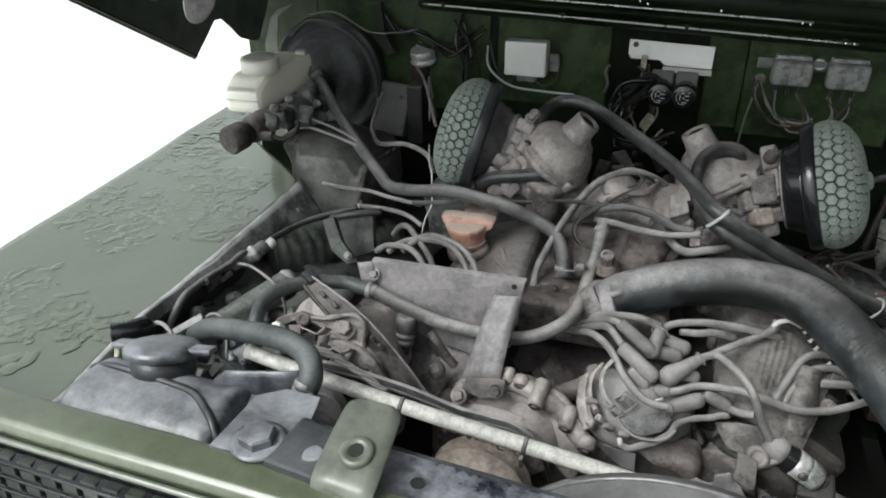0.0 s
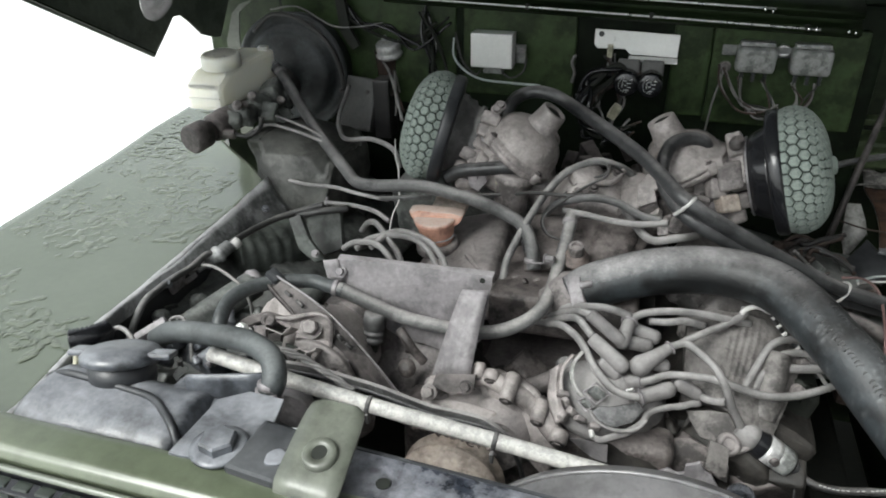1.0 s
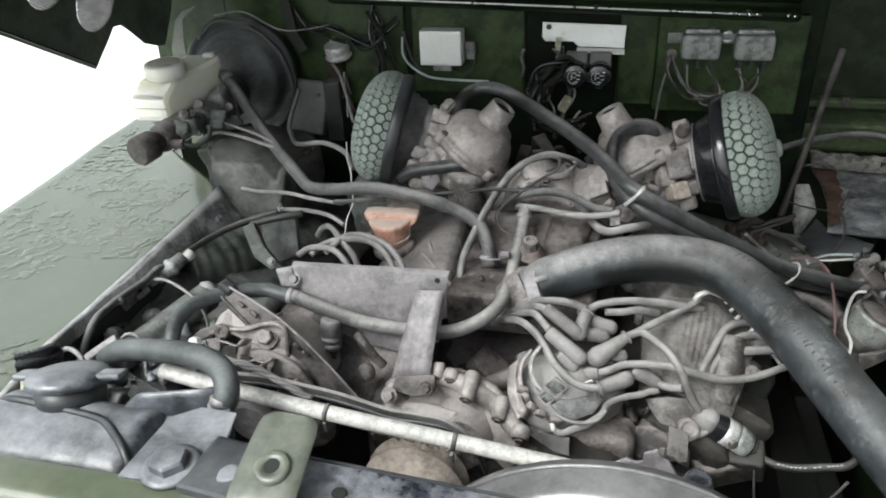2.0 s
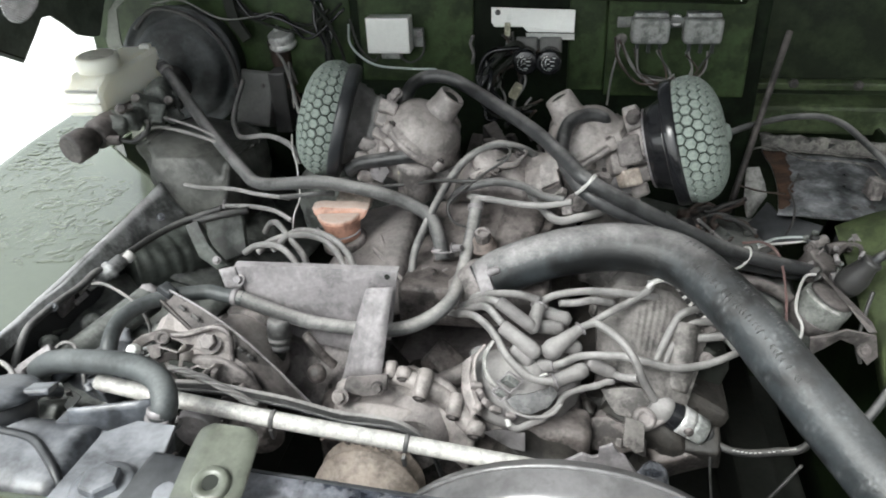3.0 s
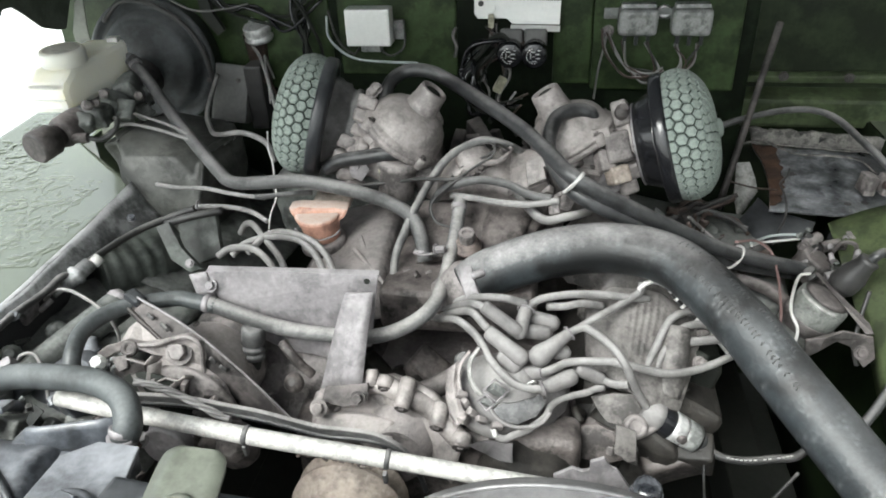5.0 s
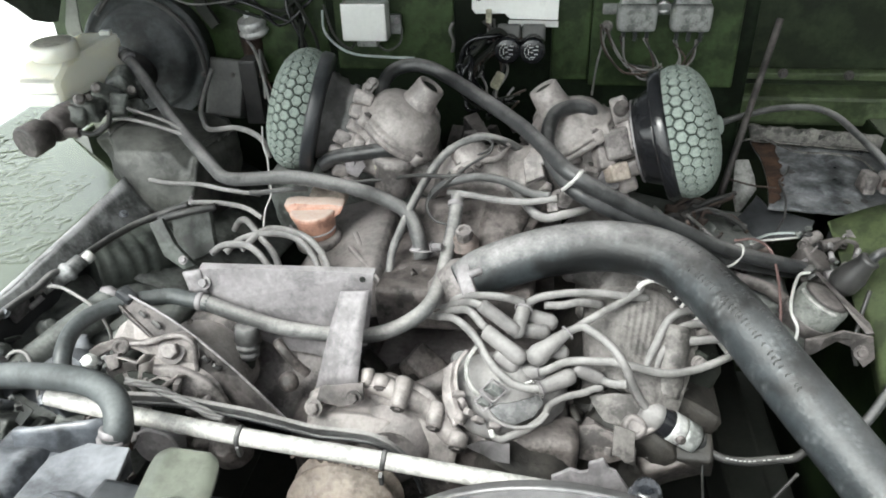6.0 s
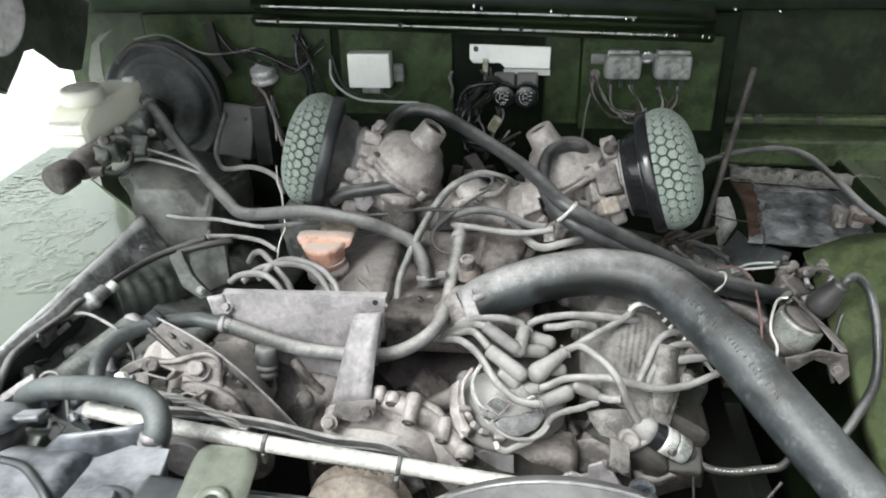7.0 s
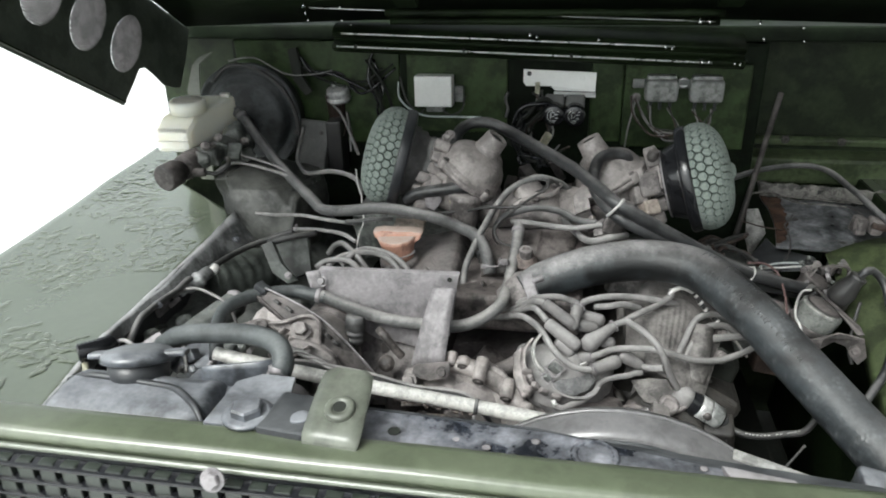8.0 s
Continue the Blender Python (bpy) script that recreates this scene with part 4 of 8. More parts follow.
for a, b, r in (((0.066, 0.649, 0.905), (0.060, 0.604, 0.881), 0.0090), ((0.038, 0.652, 0.900), (0.037, 0.634, 0.890), 0.0088), ((0.020, 0.658, 0.905), (0.020, 0.640, 0.884), 0.0075), ((0.103, 0.643, 0.877), (0.098, 0.607, 0.857), 0.0090), ((0.128, 0.622, 0.853), (0.126, 0.600, 0.842), 0.0105), ((-0.036, 0.642, 0.875), (-0.036, 0.622, 0.872), 0.0085)):
    a, b = Vector(a).lerp(Vector(b), 0.08), Vector(b).lerp(Vector(a), 0.22)
    b0 = part("boss", rough_up(rod(a, b, r * 1.06, 16, None, 0.3), 0.0008, 60), ALU_PALE, wp)
    part("nut", bolt(b, Vector(b) - Vector(a), r * 0.60, r * 0.35), IRON, b0)
part("cross_pipe", tube([(0.068, 0.672, 0.856), (0.097, 0.684, 0.866), (0.120, 0.694, 0.876)], 0.013, 14, 4), IRON, wp)
part("small_boss", rod((0.134, 0.640, 0.866), (0.127, 0.626, 0.861), 0.0050, 12), ALU_PALE, wp)
part("lower_lobe", rough_up(box((0.160, 0.650, 0.815), (0.055, 0.03, 0.030), (20, 12, 0), 0.010, None, 3), 0.001, 40), GREASE, wp)
head = part("gasket_face", rough_up(slab([(0.275, 0.714, 0.836), (0.288, 0.719, 0.841), (0.326, 0.723, 0.836), (0.337, 0.713, 0.816), (0.317, 0.703, 0.804), (0.313, 0.694, 0.791), (0.329, 0.691, 0.782), (0.329, 0.681, 0.765), (0.291, 0.686, 0.784), (0.267, 0.691, 0.800), (0.272, 0.705, 0.822)], (0.003, 0.012, -0.008), None, 0.002), 0.001, 70), ALU_GRIMY, engine)
for at, r in (((0.323, 0.700, 0.808), 0.010), ((0.349, 0.694, 0.793), 0.014), ((0.328, 0.690, 0.794), 0.009), ((0.340, 0.700, 0.780), 0.010)):
    part("lump", rough_up(lathe([(0, r), (r * 0.5, r * 0.95), (r, r * 0.6), (r * 1.1, r * 0.3)], at, (0.2, -0.6, 0.6), 14), 0.0012, 70), ALU if r > 0.012 else IRON, head)
part("boss", rough_up(lathe([(0, 0.024), (0.010, 0.026), (0.016, 0.018), (0.026, 0.016), (0.028, 0.008)], (-0.105, 0.562, 0.867), (-0.1, -0.7, 0.5), 24), 0.004, 50), VALLEY, engine)
part("lug", rough_up(box((-0.129, 0.569, 0.865), (0.05, 0.03, 0.02), (20, 15, 20), 0.006, None, 3), 0.004, 50, 2), VALLEY, engine)
part("cover_plate", rough_up(slab([(0.144, 0.544, 0.912), (0.155, 0.609, 0.855), (0.184, 0.612, 0.851), (0.186, 0.590, 0.844), (0.173, 0.583, 0.853), (0.160, 0.580, 0.864)], (0, 0.004, -0.003), None, 0.001), 0.001, 60, 1), STEEL, engine)
part("torn_plate", rough_up(slab([(0.297, 0.655, 0.850), (0.320, 0.655, 0.843), (0.321, 0.638, 0.815), (0.311, 0.635, 0.813), (0.296, 0.639, 0.824)], (0, 0.004, -0.003), None, 0.001), 0.001, 60, 1), ALU_GRIMY, engine)
pl_ = part("side_plate", rough_up(slab([(0.269, 0.690, 0.858), (0.294, 0.694, 0.862), (0.318, 0.694, 0.862), (0.329, 0.684, 0.844), (0.315, 0.674, 0.829), (0.288, 0.676, 0.833), (0.277, 0.682, 0.845)], (0.002, 0.010, -0.008), None, 0.002), 0.0014, 50, 2), ALU_GRIMY, engine)
part("boss", rough_up(lathe([(0, 0.014), (0.006, 0.0145), (0.010, 0.012), (0.011, 0.008), (0.006, 0.007)], (0.320, 0.672, 0.832), (0.1, -0.65, 0.75), 22), 0.0007, 60), ALU, pl_)
part("lower_plate", rough_up(slab([(0.239, 0.672, 0.822), (0.280, 0.674, 0.830), (0.311, 0.668, 0.822), (0.326, 0.655, 0.803), (0.289, 0.650, 0.790), (0.250, 0.655, 0.793)], (0.002, 0.012, -0.008), None, 0.004), 0.003, 40, 3), VALLEY, pl_)
part("port_tube", rough_up(tube([(0.368, 0.765, 0.909), (0.365, 0.745, 0.888), (0.360, 0.728, 0.867), (0.356, 0.716, 0.847)], (0.017, 0.021), 20, 5), 0.0014, 50), ALU_GRIMY, engine)
part("wedge", rough_up(slab([(0.283, 0.672, 0.808), (0.308, 0.675, 0.814), (0.327, 0.670, 0.801), (0.326, 0.655, 0.787), (0.306, 0.655, 0.797), (0.286, 0.660, 0.801)], (0.002, 0.014, -0.010), None, 0.002), 0.001, 50, 1), ALU_GRIMY, engine)
part("side_casting", rough_up(box((0.19, 0.64, 0.78), (0.10, 0.09, 0.10), (0, 15, 10), 0.02, None, 3), 0.006, 35, 2), GREASE, engine)
part("side_casting", rough_up(box((0.325, 0.735, 0.775), (0.11, 0.11, 0.12), (10, 20, -15), 0.02, None, 3), 0.008, 30, 2), GREASE, engine)
part("side_casting", rough_up(box((0.25, 0.75, 0.775), (0.10, 0.08, 0.08), (0, -15, 15), 0.012, None, 3), 0.009, 40, 3), GREASE, engine)
part("exhaust_lump", rough_up(box((0.395, 0.83, 0.80), (0.05, 0.12, 0.12), (0, 20, 0), 0.016, None, 3), 0.007, 30, 2), DARK, engine)
for x, y, z in ((0.30, 0.665, 0.80), (0.36, 0.68, 0.795), (0.395, 0.74, 0.875), (0.40, 0.78, 0.89), (0.25, 0.665, 0.79), (0.21, 0.60, 0.80)):
    part("nut", bolt((x, y, z), (0.4, -0.6, 0.6), 0.007, 0.010), ALU, engine)

# pulley and belt below the tube
pul = thing("crank_pulley", (0.0, 0.56, 0.72), "rust-stained tan belt pulley", "pulley")
part("rim", lathe([(0, 0.062), (0.006, 0.064), (0.016, 0.052), (0.026, 0.064), (0.032, 0.064), (0.036, 0.050), (0.05, 0.044), (0.056, 0.02)], (0.01, 0.575, 0.79), (0, -1, 0.12), 32), TAN, pul)
part("bolt", bolt((0.01, 0.52, 0.797), (0, -1, 0.12), 0.008, 0.008), RUST, pul)
belt = thing("fan_belt", (-0.010, 0.545, 0.908), "flat grey rubber fan belt with a toothed edge", "belt")
belt_top = [(-0.218, 0.552, 0.934), (-0.155, 0.548, 0.940), (-0.107, 0.546, 0.936), (-0.066, 0.545, 0.931), (-0.009, 0.545, 0.918), (0.026, 0.545, 0.917), (0.051, 0.546, 0.913), (0.073, 0.548, 0.898), (0.088, 0.551, 0.873), (0.096, 0.555, 0.838)]
part("band", strip([(p, Vector(p) + Vector((0.001, 0.002, -0.0105))) for p in belt_top], (0, -0.004, -0.001), 6), HEATER, belt)
part("pale_edge", tube(belt_top[4:], 0.0010, 6, 6), WIRE, belt, "pale upper edge")
part("toothed_edge", tube([Vector(p) + Vector((0.001, 0.001, -0.0115)) for p in belt_top], 0.0020, 6, 26, None, 1.0, 0.0011), RUBBER, belt)

# oil filler cap
cap = thing("oil_filler_cap", (-0.118, 0.925, 0.918), "faded orange plastic oil filler cap with wing grip", "cap")
part("neck", lathe([(0, 0.034), (0.012, 0.034), (0.014, 0.030)], (-0.118, 0.925, 0.905), (-0.05, -0.12, 1), 26), ALU, cap)
part("base", lathe([(-0.012, 0.022), (-0.008, 0.0255), (0, 0.0265), (0.012, 0.0285), (0.026, 0.0325), (0.032, 0.034), (0.034, 0.030)], (-0.119, 0.926, 0.928), (-0.05, -0.12, 1), 28), ORANGE, cap)
grip = slab([(-0.163, 0.917, 0.967), (-0.158, 0.914, 0.957), (-0.146, 0.912, 0.948), (-0.092, 0.914, 0.947), (-0.080, 0.917, 0.955), (-0.075, 0.920, 0.967), (-0.095, 0.919, 0.970), (-0.12, 0.918, 0.969), (-0.145, 0.917, 0.970)], (0.0, 0.020, 0.003), None, 0.004)
part("wing_grip", grip, ORANGE, cap)
part("rear_tab", box((-0.105, 0.955, 0.966), (0.055, 0.03, 0.012), (10, 0, 0), 0.003), TAN, cap)
part("wire_clip", tube([(-0.152, 0.905, 0.941), (-0.135, 0.893, 0.934), (-0.112, 0.890, 0.932), (-0.092, 0.898, 0.936), (-0.086, 0.91, 0.94)], 0.0013, 6, 5), STEEL, cap)

# ---- carburettors and air filters ----
def carburettor(at, lean, group="pair of carburettors"):
    """A side-draught carburettor: flanged suction chamber on a leaning axis, damper neck, body and float bowl below."""
    at, lean = Vector(at), Vector(lean).normalized()
    f = 1 if lean.x > 0 else -1
    c = thing("carburettor", at - Vector((0, 0, 0.11)), "dusty alloy side-draught carburettor with domed suction chamber", "carburettor", group)
    d = part("dome", lathe([(-0.012, 0.050), (-0.011, 0.0635), (-0.0045, 0.0645), (-0.0035, 0.0625), (-0.0025, 0.0625), (-0.0015, 0.0650), (0.0045, 0.0645), (0.0062, 0.0590), (0.009, 0.0575), (0.020, 0.0550), (0.030, 0.0500), (0.038, 0.0420), (0.044, 0.0320), (0.047, 0.0240), (0.048, 0.010)], at, lean, 44), ALU_PALE, c)
    part("damper_neck", lathe([(0.040, 0.0285), (0.045, 0.0250), (0.052, 0.0230), (0.064, 0.0212), (0.078, 0.0202), (0.080, 0.0190), (0.080, 0.0158), (0.073, 0.0150), (0.073, 0.006)], at, lean, 26), ALU_PALE, d)
    part("damper_cap", lathe([(0.071, 0.0115), (0.0770, 0.0115), (0.0780, 0.0095), (0.0780, 0.004)], at, lean, 10), DARK, d, "dull dark damper cap sunk in the neck")
    a = lean.cross(Vector((0, 1, 0))).normalized()
    b = lean.cross(a)
    for k in range(4):
        g = 0.7 + k * math.tau / 4
        out = math.cos(g) * a + math.sin(g) * b
        lug = part("lug", rough_up(rod(at + out * 0.0615 - lean * 0.011, at + out * 0.0615 + lean * 0.0055, 0.0085, 14, None, 0.15), 0.0004, 60), ALU_PALE, d)
        part("screw", bolt(at + out * 0.0615 + lean * 0.0052, lean, 0.0040, 0.0035), IRON, lug)
    part("piston_rib", tube([at + lean * 0.050 - a * 0.022 * f - b * 0.012, at + lean * 0.036 - a * 0.036 * f - b * 0.026, at + lean * 0.010 - a * 0.042 * f - b * 0.036], 0.0042, 8, 5), ALU_PALE, d)
    low = at - lean * 0.042
    body = part("body", rough_up(box(low, (0.088, 0.075, 0.062), (0, 24 * f, 0), 0.014, None, 3), 0.0025, 40, 2), ALU_PALE, c)
    part("float_bowl", rough_up(lathe([(0, 0.018), (0.006, 0.0255), (0.045, 0.0265), (0.048, 0.030), (0.056, 0.030), (0.060, 0.024)], low + Vector((0.018 * f, -0.046, -0.050)), (0.10 * f, 0.12, 1), 24), 0.0008, 50), ALU, c)
    part("throttle_spindle", rod(low + Vector((-0.036 * f, -0.052, 0.002)), low + Vector((-0.036 * f, 0.01, 0.004)), 0.0055, 12), STEEL, body)
    part("throttle_lever", slab([low + Vector(q) for q in ((-0.048 * f, -0.050, 0.010), (-0.024 * f, -0.050, 0.016), (-0.016 * f, -0.050, -0.004), (-0.030 * f, -0.050, -0.022), (-0.044 * f, -0.050, -0.016))], (0, 0.003, 0), None, 0.0008), STEEL, body)
    for k, (dx, dy, dz, w, h) in enumerate(((-0.052, -0.028, 0.030, 0.026, 0.020), (-0.060, -0.032, 0.008, 0.028, 0.022), (-0.056, -0.036, -0.014, 0.026, 0.022), (-0.044, -0.040, -0.034, 0.030, 0.018), (-0.030, -0.034, 0.022, 0.016, 0.030), (0.030, -0.040, -0.006, 0.024, 0.016))):
        part("boss", rough_up(box(low + Vector((dx * f, dy, dz)), (w, 0.024, h), (-14 + 7 * k, 22 * f, 6 * k), 0.007, None, 3), 0.0016, 60, 1), ALU_PALE if k % 3 else ALU, body)
    part("pipe_stub", rod(low + Vector((-0.044 * f, 0.010, 0.036)), low + Vector((-0.050 * f, 0.006, 0.066)), 0.0082, 14), STEEL, body)
    return c


carburettor((-0.003, 0.998, 1.055), (0.60, 0.02, 0.80))
carburettor((0.237, 0.998, 1.051), (-0.52, 0.04, 0.85))

spacer = thing("carburettor_spacer", (-0.06, 1.01, 1.0), "dusty alloy adapter block beside the carburettor", "adapter", "carburettor adapters")
for k, (at, w, h) in enumerate((((-0.049, 0.985, 1.103), 0.028, 0.020), ((-0.055, 0.980, 1.084), 0.030, 0.020), ((-0.061, 0.975, 1.065), 0.026, 0.018), ((-0.065, 0.970, 1.043), 0.030, 0.026), ((-0.037, 0.965, 1.041), 0.024, 0.022), ((-0.043, 0.985, 1.067), 0.012, 0.050))):
    part("block", rough_up(box(at, (w, 0.020, h), (-30, 18 + 4 * k, 5 * k), 0.0055, None, 3), 0.0016, 50, 1), ALU_PALE, spacer)
for at in ((-0.036, 0.990, 1.123), (-0.041, 0.985, 1.118), (-0.075, 0.970, 1.044), (-0.073, 0.965, 1.031)):
    part("nut", bolt(at, (0.2, -0.7, 0.7), 0.006, 0.008), ALU, spacer)
spacer = thing("carburettor_spacer", (0.29, 1.0, 1.0), "dusty alloy adapter block beside the carburettor", "adapter", "carburettor adapters")
for k, (at, w, h) in enumerate((((0.298, 0.975, 1.099), 0.022, 0.034), ((0.273, 0.960, 1.074), 0.026, 0.018), ((0.294, 0.955, 1.059), 0.034, 0.040), ((0.281, 0.950, 1.041), 0.024, 0.030), ((0.299, 0.945, 1.023), 0.030, 0.024), ((0.247, 0.965, 1.074), 0.020, 0.030), ((0.307, 0.970, 1.074), 0.020, 0.060))):
    part("block", rough_up(box(at, (w, 0.022, h), (-30, -20 + 6 * k, 9 * k), 0.0055, None, 3), 0.0018, 50, 1), (ALU_PALE, TAN, ALU)[k % 3] if k != 1 else ALU_PALE, spacer)
part("union_nut", lathe([(0, 0.008), (0.003, 0.0095), (0.012, 0.0095), (0.013, 0.006), (0.020, 0.0055)], (0.296, 0.962, 1.101), (0.2, -0.6, 0.8), 12), IRON, spacer)

hexagon = bmesh.new()
rows_ = []
for rr, hh in ((1.0, -0.6), (0.97, 0.5), (0.90, 0.9), (0.55, 1.0)):
    rows_.append([hexagon.verts.new((rr * math.cos(k * math.tau / 6 + math.tau / 12), rr * math.sin(k * math.tau / 6 + math.tau / 12), hh)) for k in range(6)])
for a_, b_ in zip(rows_, rows_[1:]):
    for k in range(6):
        hexagon.faces.new((a_[k], a_[(k + 1) % 6], b_[(k + 1) % 6], b_[k]))
hexagon.faces.new(rows_[-1])
CELL_MESH = bpy.data.meshes.new("foam_cell")
hexagon.to_mesh(CELL_MESH)
hexagon.free()
CELL_MESH.materials.append(CELL)


def air_filter(at, axis, label, neck=0.055, group="pair of air filters"):
    """A mushroom filter: rubber funnel, black rim, foam drum with raised hexagon cells. axis points out of its closed end."""
    at, axis = Vector(at), Vector(axis).normalized()
    f = thing("air_filter", at - Vector((0, 0, 0.088)), label, "air filter", group)
    if neck > 0.05:
        part("funnel", lathe([(-0.052, neck - 0.006), (-0.051, neck + 0.002), (-0.046, neck + 0.003), (-0.045, neck + 0.005), (-0.036, neck + 0.008), (-0.026, neck + 0.012), (-0.020, neck + 0.014)], at, axis, 40), GLOSS, f, "black rubber funnel")
        part("clamp", lathe([(-0.0505, neck + 0.0025), (-0.0500, neck + 0.0035), (-0.0480, neck + 0.0035), (-0.0475, neck + 0.0025)], at, axis, 36), STEEL, f)
    else:
        part("funnel", rough_up(lathe([(-0.066, neck - 0.004), (-0.064, neck + 0.004), (-0.057, neck + 0.004), (-0.056, neck + 0.001), (-0.050, neck + 0.002), (-0.047, neck + 0.008), (-0.034, neck + 0.011), (-0.033, neck + 0.014), (-0.022, neck + 0.016), (-0.018, neck + 0.018)], at, axis, 40, None, True, 0.03), 0.0022, 30), HOSE, f, "creased dusty black rubber funnel")
    part("rim", lathe([(-0.024, 0.066), (-0.022, 0.0855), (-0.019, 0.0880), (-0.008, 0.0885), (-0.005, 0.0870), (-0.004, 0.082)], at, axis, 56), GLOSS if neck > 0.05 else BLACK, f, "black plastic rim")
    if neck > 0.05:
        part("end_knob", lathe([(0.046, 0.013), (0.056, 0.0125), (0.059, 0.009), (0.060, 0.004)], at, axis, 20), CELL, f, "small rubber knob on the closed end")
    profile = [(-0.006, 0.080), (-0.003, 0.0835), (0.008, 0.0862), (0.018, 0.0850), (0.029, 0.0800), (0.038, 0.0705), (0.045, 0.058), (0.050, 0.040), (0.052, 0.020), (0.052, 0.004)]
    foam = part("foam_drum", lathe(profile, at, axis, 48), FOAM, f, "dark foam under the raised cells")
    a = axis.orthogonal().normalized()
    b = axis.cross(a)
    # way along the drum's outline, from rim to the middle of its face
    line = cr([(h, r, 0) for h, r in profile], 6)
    way = [0.0]
    for p, q in zip(line, line[1:]):
        way.append(way[-1] + (q - p).length)
    pitch = 0.0146
    for row in range(9):
        s = 0.006 + pitch * 0.87 * row
        i = max(k for k in range(len(way)) if way[k] <= s) if s < way[-1] else len(way) - 2
        i = min(i, len(line) - 2)
        u = (s - way[i]) / max(1e-6, way[i + 1] - way[i])
        p = line[i].lerp(line[i + 1], u)
        t = (line[i + 1] - line[i]).normalized()
        n = (36, 36, 36, 36, 36, 28, 20, 12, 6)[row]
        for k in range(n):
            ang = (k + 0.5 * (row % 2)) * math.tau / n
            rad = math.cos(ang) * a + math.sin(ang) * b
            normal = (rad * t.x - axis * t.y).normalized()
            side = axis.cross(rad)
            along = side.cross(normal)
            w, wide = pitch / 3 ** 0.5 * 0.87, math.tau * p.y / n / 3 ** 0.5 * 0.87
            m = Matrix((side * wide, along * w, normal * 0.0019)).transposed().to_4x4()
            m.translation = at + axis * p.x + rad * p.y - ORIGIN[f]
            cell = new("foam_cell", CELL_MESH)
            cell.parent = foam
            cell.matrix_basis = m
    return f




air_filter((-0.139, 1.008, 1.074), (-0.945, -0.14, 0.27), "sage green mushroom air filter with hexagon foam cells", 0.048)
air_filter((0.374, 0.985, 1.064), (0.93, -0.10, 0.29), "sage green mushroom air filter on a black rubber funnel", 0.053)

# ---- bracket across the front of the engine ----
br = thing("bracket", (-0.02, 0.64, 0.86), "dusty grey sheet-steel bracket with a riveted leg", "bracket")
plate = slab([(-0.182, 0.697, 0.998), (-0.10, 0.703, 0.999), (0.022, 0.708, 0.997), (0.010, 0.694, 0.905), (-0.015, 0.692, 0.900), (-0.04, 0.690, 0.885), (-0.065, 0.691, 0.890), (-0.095, 0.690, 0.893), (-0.120, 0.689, 0.908), (-0.150, 0.690, 0.925), (-0.168, 0.690, 0.955)], (0, 0.0025, -0.0005), None, 0.0008)
part("plate", plate, STEEL, br)
part("leg", strip([((-0.012, 0.690, 0.984), (0.020, 0.692, 0.986)), ((-0.016, 0.684, 0.972), (0.019, 0.686, 0.974)), ((-0.024, 0.662, 0.940), (0.016, 0.664, 0.942)), ((-0.035, 0.634, 0.890), (0.012, 0.636, 0.892))], (0, 0.0025, -0.001), 3), STEEL, br)
part("top_fold", slab([(-0.182, 0.698, 0.997), (0.022, 0.709, 0.996), (0.022, 0.719, 0.998), (-0.182, 0.708, 0.999)], (0, 0, -0.002)), STEEL, br)
part("foot", rough_up(slab([(-0.029, 0.634, 0.894), (0.020, 0.636, 0.900), (0.022, 0.622, 0.887), (-0.004, 0.618, 0.877), (-0.032, 0.620, 0.883)], (0, 0.004, -0.003), None, 0.001), 0.0012, 60, 2), IRON, br, "dark stained foot")
# No real hole: a flat dark disc gives its shaded inside.
part("hole", lathe([(0, 0.0035), (0.001, 0.0035)], (0.009, 0.7065, 0.990), (0, -1, 0.15), 14), DARK, br)
part("end_flange", strip([((-0.198, 0.690, 0.997), (-0.180, 0.697, 0.998)), ((-0.190, 0.684, 0.972), (-0.171, 0.690, 0.970))], (0, 0.002, 0), 4), STEEL, br)
for at, r_, m_ in (((-0.176, 0.692, 0.982), 0.0055, STEEL), ((-0.033, 0.612, 0.880), 0.0070, ALU_PALE), ((0.012, 0.618, 0.893), 0.0060, IRON)):
    part("bolt", bolt(at, (0, -0.8, 0.5), r_, r_ * 1.1), m_, br)

# ---- big radiator hose ----
bigline = [(0.114, 0.783, 0.938), (0.145, 0.792, 0.957), (0.215, 0.797, 0.984), (0.292, 0.797, 0.996), (0.358, 0.770, 0.995), (0.414, 0.700, 0.974), (0.448, 0.650, 0.951), (0.481, 0.600, 0.929), (0.548, 0.500, 0.885), (0.602, 0.420, 0.850)]
big = thing("radiator_hose", (0.30, 0.72, 0.90), "thick black cloth-grained radiator hose powdered with dust", "hose")
part("hose", tube(bigline, 0.0302, 24, 10), BIGHOSE, big)
line_ = cr(bigline, 40)
way_ = list(itertools.accumulate([0.0] + [(q - p).length for p, q in zip(line_, line_[1:])]))
ticks, tick_rng = bmesh.new(), random.Random(5)
for row, (s0, s1, turn) in enumerate(((0.250, 0.42, -34), (0.285, 0.45, 12))):
    s = s0
    while s < s1:
        s += tick_rng.uniform(0.0042, 0.0060)
        k = next(i for i, w in enumerate(way_) if w >= s)
        d = (line_[k] - line_[k - 1]).normalized()
        side_ = d.cross(Vector((0, -0.72, 0.69))).normalized()
        top_ = side_.cross(d)
        half, lean_ = tick_rng.uniform(4, 8), tick_rng.uniform(-0.0006, 0.0006)
        if tick_rng.random() < 0.82:
            tube([line_[k] + d * (0.0016 * abs(a) + lean_ * a) + 0.0303 * (math.cos(radians(turn + half * a)) * top_ + math.sin(radians(turn + half * a)) * side_) for a in (-1, -0.5, 0, 0.5, 1)], 0.0007, 4, 1, ticks)
